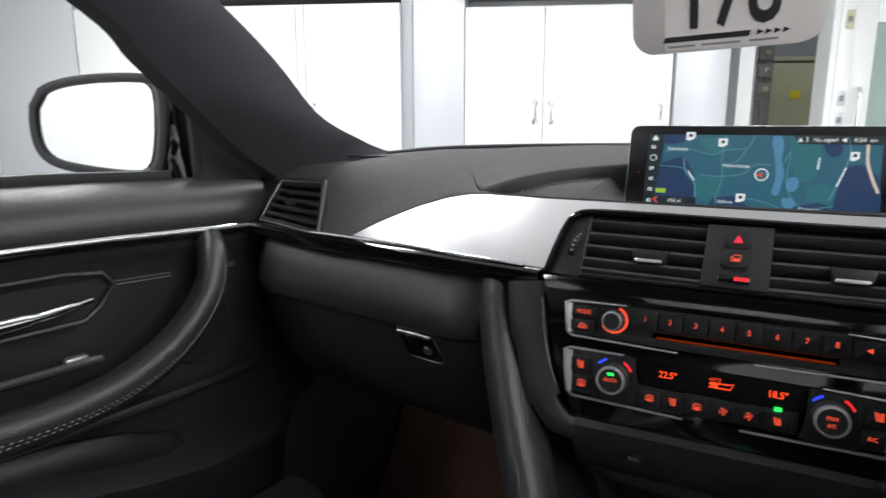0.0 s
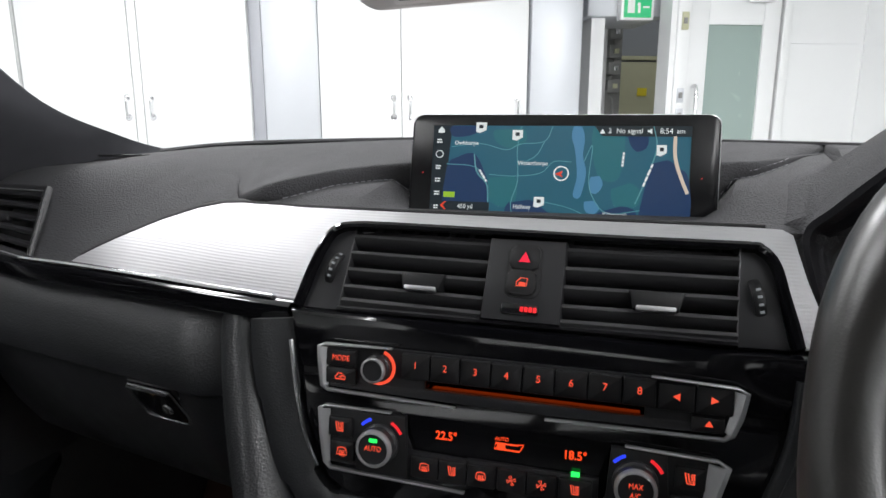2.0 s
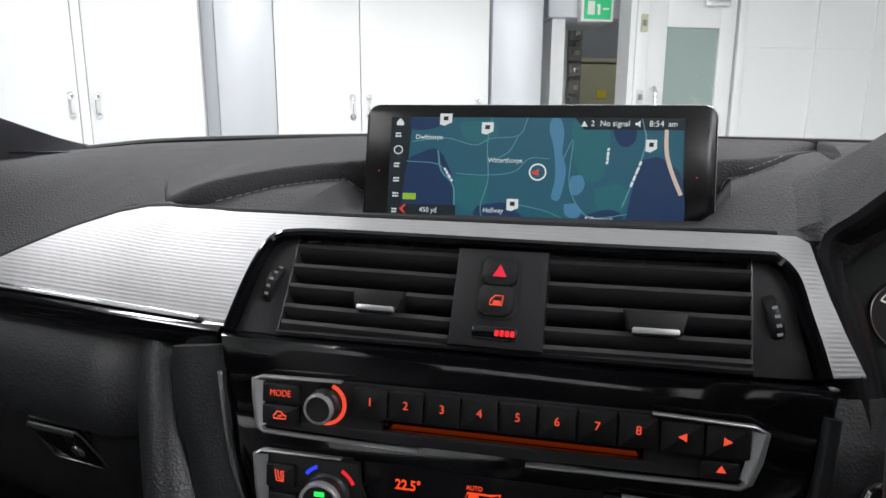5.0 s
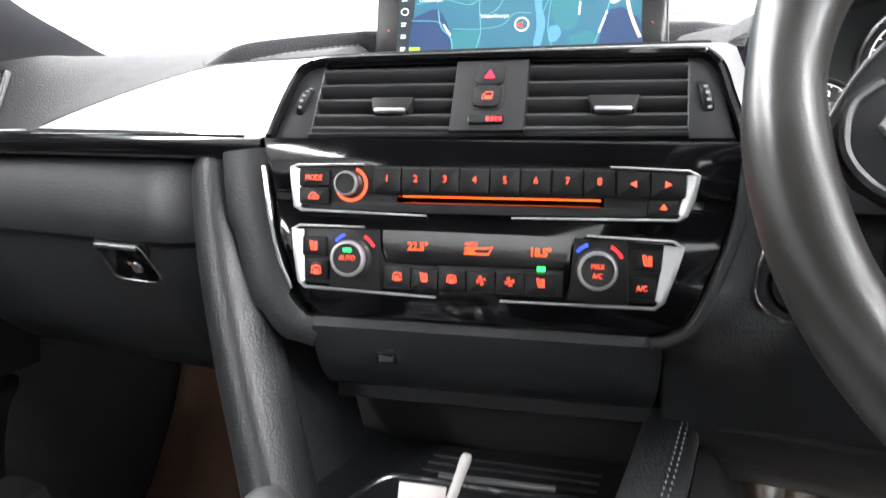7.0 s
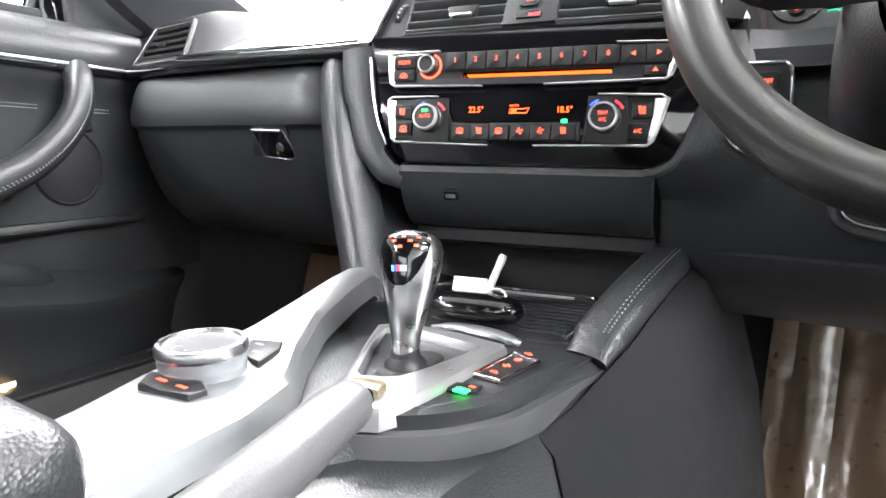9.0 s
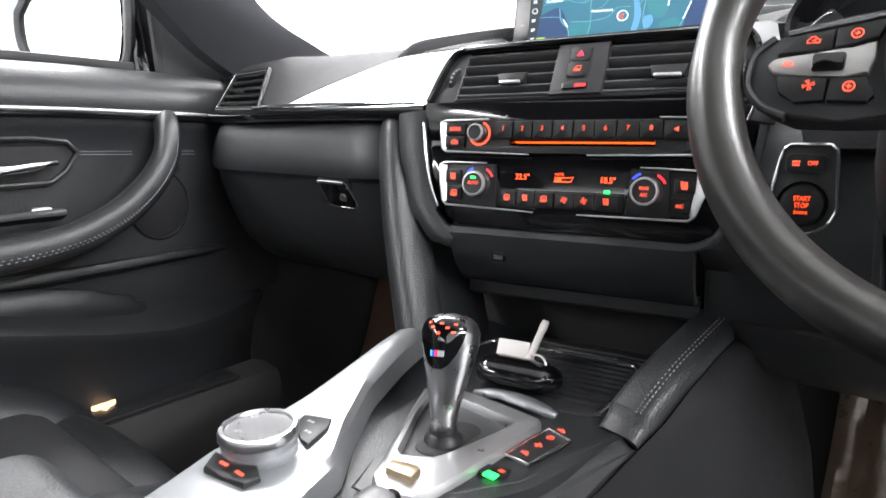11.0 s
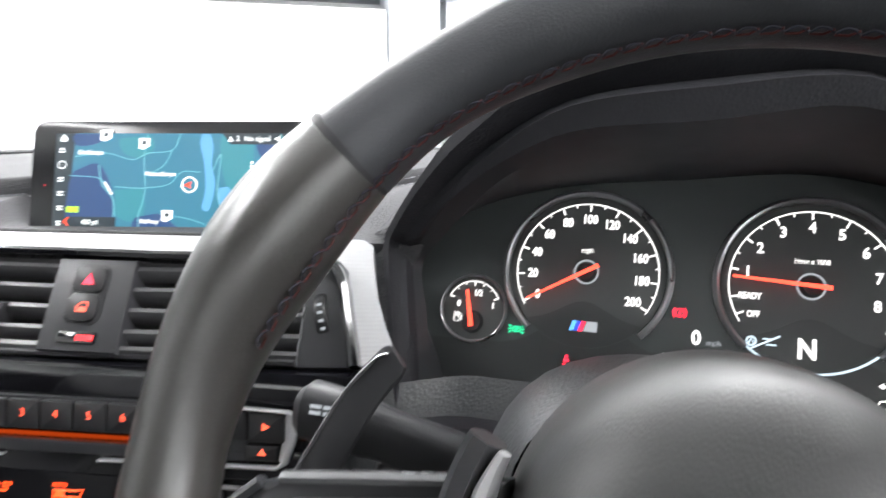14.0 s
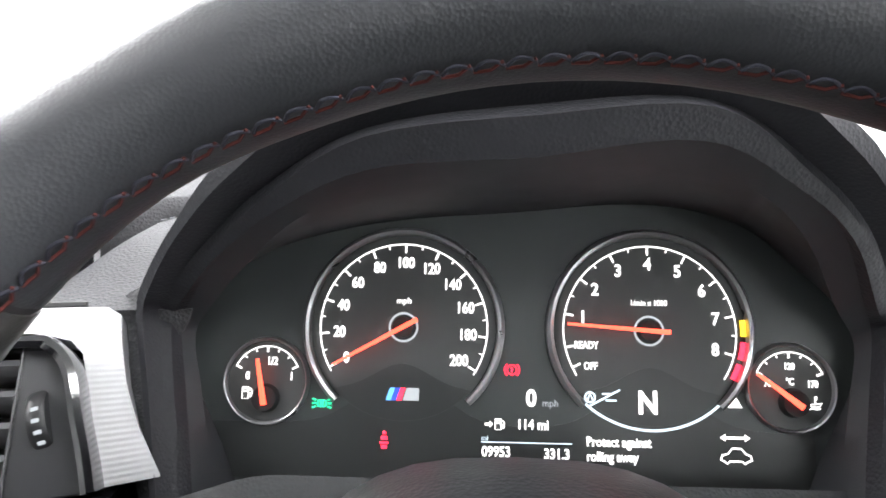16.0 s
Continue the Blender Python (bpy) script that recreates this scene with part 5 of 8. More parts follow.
# ---- instrument cluster ----
CL = face_frame((0.2275, 0.687, 1.0652), 0, 20) @ Matrix.Scale(1.055, 4)
clu = thing("instrument_cluster", CL @ Vector((0, -0.06, 0)), "black instrument cluster with two large dials and red needles", "instrument cluster")
part("back_wall", prism(bmesh.new(), rrect(0.0, -0.012, 0.330, 0.118, 0.04, 6), -0.022, -0.012, CL), DARK, clu)
part("face", prism(bmesh.new(), [(-0.172, -0.072), (0.172, -0.072), (0.172, 0.0), (0.160, 0.045), (0.11, 0.074), (0.0, 0.080), (-0.11, 0.074), (-0.160, 0.045), (-0.172, 0.0)], -0.01, 0.0, CL), CLUSTERBLACK, clu, smooth=False)


humps = [(-0.150, -0.0705)]
for k in range(49):
    x = -0.150 + 0.290 * k / 48
    humps.append((x, -0.044 + 0.026 * max(math.exp(-(((x + 0.0562) / 0.026) ** 2)), math.exp(-(((x - 0.064) / 0.026) ** 2)))))
humps.append((0.140, -0.0705))
part("lower_screen", prism(bmesh.new(), humps[::-1], -0.004, 0.0003, CL), SCREENBLACK, clu, "dark display strip", smooth=False)


def polar(c, r, a):
    return c[0] + r * math.cos(radians(a)), c[1] + r * math.sin(radians(a))


def arc(c, r0, r1, a0, a1, z, n=48):
    return lathe(bmesh.new(), [(r0, z), (r1, z)], at(CL, *c), n, a0, a1)


def ticks(c, r0, r1, angles, w, z=0.0012):
    bm = bmesh.new()
    for a in angles:
        m = at(CL, *polar(c, (r0 + r1) / 2, a), z, a)
        box(bm, (r1 - r0, w, 0.0003), m)
    return bm


def pictogram(x, y, size, strokes, z=0.0012, width=0.055):
    """Thin lit lines, each a list of points in units of size; closed when it ends where it began."""
    bm = bmesh.new()
    for pts in strokes:
        shut = pts[0] == pts[-1]
        sweep(bm, [CL @ Vector((x + px * size, y + py * size, z)) for px, py in (pts[:-1] if shut else pts)], size * width, 0.0002, tuple(CL.to_3x3() @ Vector((0, 0, 1))), 6, closed=shut)
    return bm


PUMP = [[(-0.4, -0.5), (0.15, -0.5), (0.15, 0.5), (-0.4, 0.5), (-0.4, -0.5)], [(-0.28, 0.12), (0.03, 0.12), (0.03, 0.36), (-0.28, 0.36), (-0.28, 0.12)], [(0.15, 0.0), (0.30, -0.02), (0.32, -0.36), (0.44, -0.36), (0.46, 0.16), (0.28, 0.40)]]
OILCAN = [[(-0.5, -0.1), (-0.3, -0.30), (0.3, -0.30), (0.55, 0.05), (0.25, -0.05), (-0.5, -0.1)], [(0.0, -0.05), (0.0, 0.55)], [(0.0, 0.35), (0.18, 0.35)], [(0.0, 0.50), (0.18, 0.50)], [(-0.5, -0.48), (-0.2, -0.42), (0.1, -0.48), (0.4, -0.42)]]
CARSIDE = [[(-0.5, -0.12), (-0.45, 0.04), (-0.26, 0.08), (-0.12, 0.26), (0.18, 0.26), (0.34, 0.08), (0.50, 0.02), (0.52, -0.12), (0.40, -0.16), (0.30, -0.24), (0.20, -0.16), (-0.20, -0.16), (-0.30, -0.24), (-0.40, -0.16), (-0.5, -0.12)]]
SIDELIGHT = [[(-0.06, -0.2), (-0.06, 0.2), (-0.20, 0.14), (-0.24, 0.0), (-0.20, -0.14), (-0.06, -0.2)], [(0.06, -0.2), (0.06, 0.2), (0.20, 0.14), (0.24, 0.0), (0.20, -0.14), (0.06, -0.2)]] + [[(0.32 * d, 0.16 * e), (0.52 * d, 0.24 * e)] for d in (-1, 1) for e in (-1, 0, 1)]
STOPOFF = [[(-0.44 + 0.14 * math.cos(k * math.pi / 6), 0.14 * math.sin(k * math.pi / 6)) for k in range(12)] + [(-0.30, 0.0)], [(-0.52, -0.09), (-0.44, 0.10), (-0.36, -0.09)], [(-0.45, -0.24), (0.40, 0.22)], [(-0.10, 0.10), (0.05, 0.10), (0.20, 0.10)], [(0.0, -0.08), (0.30, -0.08)]]


def needle(c, a, length, tail, w, parent):
    m = at(CL, *c, 0.005, a)
    n_ = part("needle", prism(bmesh.new(), [(-tail, -w), (length, -w * 0.5), (length, w * 0.5), (-tail, w)], 0.0, 0.0012, m), NEEDLE, parent, "lit red needle")
    part("hub_cap", lathe(bmesh.new(), [(0.0, 0.004), (w * 4.6, 0.004), (w * 5.4, 0.0)], at(CL, *c, 0.0006), 28), DARK, parent)
    return n_


for c, kind in (((-0.0562, 0.0030), "mph"), ((0.0640, 0.0032), "rpm")):
    d = part("speedometer" if kind == "mph" else "rev_counter", lathe(bmesh.new(), [(0.0, 0.0005), (0.0455, 0.0005)], at(CL, *c), 56), DIALFACE, clu)
    part("chrome_ring", lathe(bmesh.new(), [(0.0462, 0.0005), (0.0468, 0.0040), (0.0482, 0.0050), (0.0497, 0.0036), (0.0502, 0.0)], at(CL, *c), 72, -48, 228), DIALRIM, d, "thin satin dial ring")
    part("scale_arc", arc(c, 0.0412, 0.0419, -33, 212, 0.0012, 64), DIALWHITE, d)
    if kind == "mph":
        part("tick_scale", ticks(c, 0.0372, 0.0415, [209 - 11.95 * 2 * k for k in range(11)], 0.0009), DIALWHITE, d)
        part("tick_scale", ticks(c, 0.0395, 0.0415, [209 - 11.95 * (2 * k + 1) for k in range(10)], 0.0006), DIALWHITE, d)
        for k in range(11):
            letters(str(20 * k), 0.0076, at(CL, *polar(c, 0.0320, 209 - 23.9 * k), 0.0012), DIALWHITE, d, name="numeral", squeeze=0.80, bold=0.022)
        letters("mph", 0.0042, at(CL, c[0], c[1] + 0.0130, 0.0012), DIALWHITE, d, name="unit")
        needle(c, 209, 0.0385, 0.008, 0.0011, d)
    else:
        part("tick_scale", ticks(c, 0.0372, 0.0415, [90 + 26.4 * (4 - k) for k in range(1, 9)] + [192, 206], 0.0009), DIALWHITE, d)
        part("tick_scale", ticks(c, 0.0395, 0.0415, [90 + 26.4 * (3.5 - k) for k in range(1, 8)], 0.0006), DIALWHITE, d)
        for k in range(1, 9):
            letters(str(k), 0.0084, at(CL, *polar(c, 0.0325, 90 + 26.4 * (4 - k)), 0.0012), DIALWHITE, d, name="numeral", squeeze=0.88, bold=0.022)
        letters("1/min x 1000", 0.0040, at(CL, c[0], c[1] + 0.0135, 0.0012), DIALWHITE, d, name="unit", squeeze=0.85)
        letters("READY", 0.0050, at(CL, c[0] - 0.0305, c[1] - 0.0075, 0.0012), DIALWHITE, d, name="numeral", squeeze=0.75, bold=0.02)
        letters("OFF", 0.0050, at(CL, c[0] - 0.0285, c[1] - 0.0175, 0.0012), DIALWHITE, d, name="numeral", squeeze=0.75, bold=0.02)
        for a0, a1, mt in ((-2.5, 7.5, DIALYELLOW), (-17, -6, DIALRED), (-30, -20, DIALRED)):
            part("red_zone", arc(c, 0.0436, 0.0462, a0, a1, 0.0012, 8), mt, d)
        needle(c, 176, 0.040, 0.009, 0.0011, d)
        letters("N", 0.0150, at(CL, 0.0625, -0.0315, 0.0012), DIALWHITE, clu, name="gear_letter", squeeze=0.85, bold=0.03)
        part("gear_arc", arc(c, 0.0466, 0.0478, 227, 313, 0.0012, 30), DIALICE, d)
    hump = [(c[0] + 0.0452 * math.cos(radians(q)), c[1] + 0.0452 * math.sin(radians(q))) for q in range(222, 319, 8)]
    hump += [(c[0] + u * 0.0336, c[1] - 0.0302 + 0.0125 * math.exp(-((u / 0.55) ** 2))) for u in (0.9, 0.75, 0.6, 0.45, 0.3, 0.15, 0.0, -0.15, -0.3, -0.45, -0.6, -0.75, -0.9)]
    part("lower_lens", prism(bmesh.new(), hump, 0.0002, 0.0008, CL), SCREENBLACK, d, smooth=False)
    part("halo", arc(c, 0.0064, 0.0074, 0, 360, 0.0009, 40), DIALDIM, d)
for c, piv, ang, ln, name in (((-0.1236, -0.0244), (-0.1236, -0.0328), 101, 0.0195, "fuel_gauge"), ((0.1296, -0.0226), (0.1308, -0.0296), 143, 0.0225, "temperature_gauge")):
    d = part(name, lathe(bmesh.new(), [(0.0, 0.0005), (0.0196, 0.0005)], at(CL, *c), 40), DIALFACE, clu)
    part("chrome_ring", lathe(bmesh.new(), [(0.0196, 0.0005), (0.0200, 0.0030), (0.0207, 0.0034), (0.0216, 0.0)], at(CL, *c), 48), DIALRIM, d, "thin satin dial ring")
    part("scale_arc", arc(c, 0.0166, 0.0172, 24, 156, 0.0012, 32), DIALWHITE, d)
    part("tick_scale", ticks(c, 0.0140, 0.0170, [25, 90, 155], 0.0009), DIALWHITE, d)
    part("tick_scale", ticks(c, 0.0150, 0.0162, [47, 69, 111, 133], 0.0006), DIALWHITE, d)
    if name == "fuel_gauge":
        for t, x, y in (("0", -0.0095, 0.0022), ("1/2", 0.0025, 0.0095), ("1", 0.0125, 0.0022)):
            letters(t, 0.0054, at(CL, c[0] + x, c[1] + y, 0.0012), DIALWHITE, d, name="numeral", squeeze=0.8, bold=0.02)
        part("symbol", pictogram(c[0] - 0.0095, c[1] - 0.0060, 0.0056, PUMP, width=0.05), DIALWHITE, d)
    else:
        for t, x, y in (("70", -0.0105, 0.0018), ("120", 0.0, 0.0100), ("170", 0.0105, 0.0018), ("°C", 0.0, 0.0028)):
            letters(t, 0.0046, at(CL, c[0] + x, c[1] + y, 0.0012), DIALWHITE, d, name="numeral", squeeze=0.75, bold=0.02)
        part("symbol", pictogram(c[0] + 0.0112, c[1] - 0.0070, 0.0058, OILCAN, width=0.05), DIALWHITE, d)
    needle(piv, ang, ln, 0.003, 0.0013, d)
    part("halo", arc(piv, 0.0056, 0.0064, 0, 360, 0.0009, 30), DIALDIM, d)
for i, mt in enumerate((LIGHTBLUE, DARKBLUE, DIALRED)):
    x = -0.0640 + 0.0026 * i
    part("badge_stripe", prism(bmesh.new(), [(x, -0.0325), (x + 0.0024, -0.0325), (x + 0.0044, -0.0265), (x + 0.0020, -0.0265)], 0, 0.0013, CL), mt, clu)
part("badge_block", prism(bmesh.new(), [(-0.0558, -0.0325), (-0.0478, -0.0325), (-0.0478, -0.0265), (-0.0538, -0.0265)], 0, 0.0013, CL), DIALDIM, clu)
letters("0", 0.0112, at(CL, 0.0068, -0.0305, 0.0006), DIALWHITE, clu, name="speed_digit", bold=0.028, squeeze=0.9)
letters("mph", 0.0045, at(CL, 0.0160, -0.0325, 0.0006), DIALDIM, clu, name="unit")
letters("114 mi", 0.0066, at(CL, 0.0075, -0.0428, 0.0006), DIALWHITE, clu, name="range_text", squeeze=0.85, bold=0.02)
part("range_symbol", pictogram(-0.0085, -0.0428, 0.0050, PUMP, 0.0005, 0.06), DIALWHITE, clu)
part("range_arrow", prism(bmesh.new(), [(-0.0155, -0.0434), (-0.0132, -0.0434), (-0.0132, -0.0444), (-0.0116, -0.0428), (-0.0132, -0.0412), (-0.0132, -0.0422), (-0.0155, -0.0422)], 0, 0.0006, CL), DIALWHITE, clu)
part("rule", box(bmesh.new(), (0.0435, 0.0005, 0.0004), at(CL, 0.0045, -0.0512, 0.0004)), DIALICE, clu)
letters("mi", 0.0034, at(CL, -0.0155, -0.0494, 0.0006), DIALICE, clu, name="unit")
letters("09953", 0.0066, at(CL, -0.0100, -0.0558, 0.0006), DIALWHITE, clu, name="odometer", squeeze=0.85, bold=0.02)
letters("331.3", 0.0066, at(CL, 0.0190, -0.0562, 0.0006), DIALWHITE, clu, name="trip_meter", squeeze=0.85, bold=0.02)
letters("Protect against", 0.0062, at(CL, 0.0330, -0.0500, 0.0006), DIALWHITE, clu, align="LEFT", name="message", squeeze=0.82, bold=0.022)
letters("rolling away", 0.0062, at(CL, 0.0330, -0.0568, 0.0006), DIALWHITE, clu, align="LEFT", name="message", squeeze=0.82, bold=0.022)
bm = pictogram(0.1030, -0.0550, 0.0140, CARSIDE, 0.0005, 0.032)
prism(bm, [(0.0960, -0.0465), (0.0985, -0.0448), (0.0985, -0.0459), (0.1075, -0.0459), (0.1075, -0.0448), (0.1100, -0.0465), (0.1075, -0.0482), (0.1075, -0.0471), (0.0985, -0.0471), (0.0985, -0.0482)], 0, 0.0006, CL)
part("rolling_symbol", bm, DIALWHITE, clu)
part("warning_mark", prism(bmesh.new(), [(0.1005, -0.0325), (0.1070, -0.0325), (0.1038, -0.0268)], 0, 0.0006, CL), DIALWHITE, clu)
bm = lathe(bmesh.new(), [(0.0020, 0.0004), (0.0026, 0.0004)], at(CL, -0.0025, -0.0168), 24)
for s in (-1, 1):
    lathe(bm, [(0.0033, 0.0004), (0.0039, 0.0004)], at(CL, -0.0025, -0.0168), 12, -50 if s > 0 else 130, 50 if s > 0 else 230)
box(bm, (0.0009, 0.0024, 0.0004), at(CL, -0.0025, -0.0168, 0.0004))
part("brake_light", bm, DIALRED, clu, "lit red brake warning light")
bm = bmesh.new()
for y, w, h in ((-0.0480, 0.0016, 0.0016), (-0.0504, 0.0030, 0.0018), (-0.0527, 0.0042, 0.0010), (-0.0546, 0.0028, 0.0018)):
    box(bm, (w, h, 0.0006), at(CL, -0.0642, y, 0.0008), 0.0002)
part("seat_belt_light", bm, DIALRED, clu, "lit red seat-belt light")
part("side_light_mark", pictogram(-0.0956, -0.0348, 0.0092, SIDELIGHT, 0.0005, 0.055), DIALGREEN, clu)
part("stop_mark", pictogram(0.0425, -0.0290, 0.0170, STOPOFF, 0.0010, 0.030), DIALICE, clu)

# hood over the cluster
hood = thing("cluster_hood", (0.22, 0.70, 1.10), "black leather-grained hood arching over the instruments", "instrument hood")


def hood_ring(left):
    """A ring of the hood, given by its half from the foot beside the trim to the crown."""
    right = [(2 * 0.2265 - x, y, z + (0.011 if 1.10 < z < 1.19 else 0.0)) for x, y, z in left[-2::-1]]
    return smooth_path(left + right, 5)


lip = [(0.068, 0.604, 0.985), (0.062, 0.618, 1.018), (0.051, 0.640, 1.052), (0.043, 0.656, 1.085), (0.056, 0.642, 1.105), (0.078, 0.627, 1.131), (0.108, 0.614, 1.162), (0.155, 0.606, 1.192), (0.2265, 0.603, 1.204)]
turn_in = [(x + 0.004, y - 0.002, z - (0.006 if z > 1.14 else 0.002)) for x, y, z in lip]
lining = [(0.074, 0.610, 0.986), (0.068, 0.624, 1.018), (0.058, 0.646, 1.050), (0.051, 0.662, 1.080), (0.064, 0.649, 1.098), (0.086, 0.637, 1.121), (0.118, 0.626, 1.148), (0.162, 0.617, 1.172), (0.2265, 0.613, 1.181)]
crest_ = [(0.076, 0.611, 0.987), (0.070, 0.626, 1.018), (0.060, 0.647, 1.050), (0.053, 0.663, 1.079), (0.067, 0.649, 1.096), (0.089, 0.635, 1.119), (0.121, 0.620, 1.145), (0.163, 0.607, 1.169), (0.2265, 0.602, 1.177)]
brow = [(0.078, 0.612, 0.987), (0.072, 0.628, 1.018), (0.062, 0.648, 1.050), (0.056, 0.664, 1.078), (0.070, 0.650, 1.094), (0.092, 0.636, 1.116), (0.124, 0.622, 1.139), (0.165, 0.611, 1.157), (0.2265, 0.606, 1.162)]
undercut = [(0.080, 0.618, 0.986), (0.074, 0.634, 1.016), (0.065, 0.654, 1.047), (0.059, 0.668, 1.074), (0.074, 0.654, 1.096), (0.095, 0.641, 1.120), (0.126, 0.630, 1.144), (0.166, 0.622, 1.161), (0.2265, 0.618, 1.166)]
recess = [(0.083, 0.630, 0.985), (0.078, 0.645, 1.014), (0.070, 0.660, 1.044), (0.063, 0.674, 1.068), (0.080, 0.664, 1.090), (0.100, 0.654, 1.110), (0.128, 0.640, 1.133), (0.168, 0.634, 1.149), (0.2265, 0.632, 1.154)]
deep = [(0.090, 0.660, 0.980), (0.075, 0.671, 1.010), (0.057, 0.682, 1.040), (0.050, 0.691, 1.064), (0.062, 0.697, 1.082), (0.078, 0.702, 1.096), (0.110, 0.707, 1.110), (0.160, 0.711, 1.120), (0.2265, 0.713, 1.125)]
shells = [lip]
for y, ring in ((0.668, ((0.030, 1.088), (0.048, 1.098), (0.058, 1.110), (0.077, 1.133), (0.106, 1.163), (0.154, 1.193), (0.2265, 1.206))), (0.74, ((0.032, 1.108), (0.051, 1.119), (0.064, 1.130), (0.080, 1.143), (0.102, 1.160), (0.152, 1.187), (0.2265, 1.200))), (0.81, ((0.030, 1.112), (0.056, 1.119), (0.076, 1.129), (0.096, 1.141), (0.126, 1.155), (0.170, 1.172), (0.2265, 1.180))), (0.90, ((0.030, 1.116), (0.080, 1.119), (0.110, 1.121), (0.140, 1.122), (0.170, 1.123), (0.200, 1.124), (0.2265, 1.125)))):
    x0, z0 = ring[0]
    shells.append([(x0 - 0.010, y, z0 - 0.030), (x0 - 0.004, y, z0 - 0.012)] + [(x, y, z) for x, z in ring])
part("outer_shell", loft(bmesh.new(), [hood_ring(r) for r in shells]), DASHSKIN, hood)
part("brow", loft(bmesh.new(), [hood_ring(r) for r in (lip, turn_in, lining, crest_, brow, undercut)]), HOODSKIN, hood, "rounded leather-grained front edge")
part("inner_shell", loft(bmesh.new(), [hood_ring(r) for r in (undercut, recess, deep)]), HOODIN, hood)
rows = [[Vector((x, y, z)) for x in (0.045, 0.10, 0.22, 0.34, 0.40)] for y, z in ((0.60, 0.975), (0.606, 0.992), (0.64, 0.990), (0.672, 0.984))]
part("lower_shelf", thicken(loft(bmesh.new(), rows), 0.01), HOODSKIN, hood)


# ---- steering wheel ----
WH = face_frame((0.230, 0.4418, 1.038), 0, 25) @ Matrix.Scale(1.05, 4)
WN = (WH.to_3x3() @ Vector((0, 0, 1))).normalized()
sw = thing("steering_wheel", WH @ Vector((0, 0, 0)), "black leather three-spoke steering wheel with thumb rests and dark cross-stitching", "steering wheel")


def rim_radius(a):
    """Thickness of the rim: swollen at the thumb rests."""
    d = min(abs((a - 30 + 180) % 360 - 180), abs((a - 150 + 180) % 360 - 180))
    return 0.0172 + 0.0045 * math.exp(-((d / 13) ** 2)) - 0.0015 * math.exp(-(((d - 26) / 9) ** 2))


def rim_line(a):
    """Radius of the rim's centre line: a little wider over the top."""
    return 0.1660 + 0.0028 * max(0.0, min(1.0, (math.sin(radians(a)) + 0.25) / 0.5))


def rim_part(name, a0, a1, material, label, closed=False):
    n = max(8, int((a1 - a0) / 3))
    angs = [a0 + (a1 - a0) * k / n for k in range(n + 1)]
    path = [WH @ Vector((rim_line(a) * math.cos(radians(a)), 0.003 + rim_line(a) * math.sin(radians(a)), 0)) for a in angs]
    return part(name, sweep(bmesh.new(), path, [rim_radius(a) for a in angs], [rim_radius(a) * 1.05 for a in angs], tuple(WN), 20), material, sw, label)


rim_part("rim_top", 43, 137, PERF, "grained black leather upper rim")
rim_part("rim_lower", 138, 402, RIMSKIN, "smooth worn black leather rim")
for a in (42.5, 137.5):
    path = [WH @ Vector((rim_line(a) * math.cos(radians(a + d)), 0.003 + rim_line(a) * math.sin(radians(a + d)), 0)) for d in (-0.5, 0.5)]
    part("rim_seam", sweep(bmesh.new(), path, rim_radius(a) * 0.985, rim_radius(a) * 1.035, tuple(WN), 20), DARK, sw)


def stitch_points(a, r, z):
    return WH @ Vector((r * math.cos(radians(a)), 0.003 + r * math.sin(radians(a)), z))


bm, bm2 = bmesh.new(), bmesh.new()
a = 18.0
while a < 162:
    rr = rim_radius(a)
    sweep(bm, smooth_path([stitch_points(a + d, rim_line(a) - rr * 1.008 * math.cos(e) - 0.0001, rr * 1.05 * math.sin(e)) for d, e in ((0.0, 0.27), (0.7, 0.34), (1.5, 0.35), (2.2, 0.25))], 3), 0.00045, n=6)
    sweep(bm2, [stitch_points(a + d, rim_line(a) - rr * 1.008 * math.cos(e) - 0.0001, rr * 1.05 * math.sin(e)) for d, e in ((0.1, 0.33), (1.0, 0.22), (2.3, 0.22))], 0.00042, n=5)
    a += 2.4
part("stitching", bm, DARKTHREAD, sw, "dark blue cross-stitch")
part("stitching", bm2, REDTHREAD, sw, "dark red thread")
# hub
hubm = at(WH, 0, 0, 0.0)
embm = at(WH, -0.001, -0.003, 0.0)
hub = part("hub", lathe(bmesh.new(), [(0.0, 0.0330), (0.026, 0.0320), (0.043, 0.0268), (0.054, 0.0170), (0.0600, 0.005), (0.0632, -0.010), (0.0662, -0.028), (0.0684, -0.043), (0.064, -0.052)], hubm, 64), HUBSKIN, sw)
part("emblem_ring", lathe(bmesh.new(), [(0.0128, 0.0338), (0.0136, 0.0352), (0.0200, 0.0348), (0.0208, 0.0320)], embm, 44), PIANO, hub)
part("emblem_edge", lathe(bmesh.new(), [(0.0200, 0.0346), (0.0208, 0.0358), (0.0222, 0.0348), (0.0224, 0.0325)], embm, 44), DIALRIM, hub)
for k in range(4):
    part("emblem_quarter", lathe(bmesh.new(), [(0.0, 0.0349), (0.0126, 0.0346)], embm, 12, 90 * k, 90 * k + 90), BADGEWHITE if k % 2 == 0 else BADGEBLUE, hub)
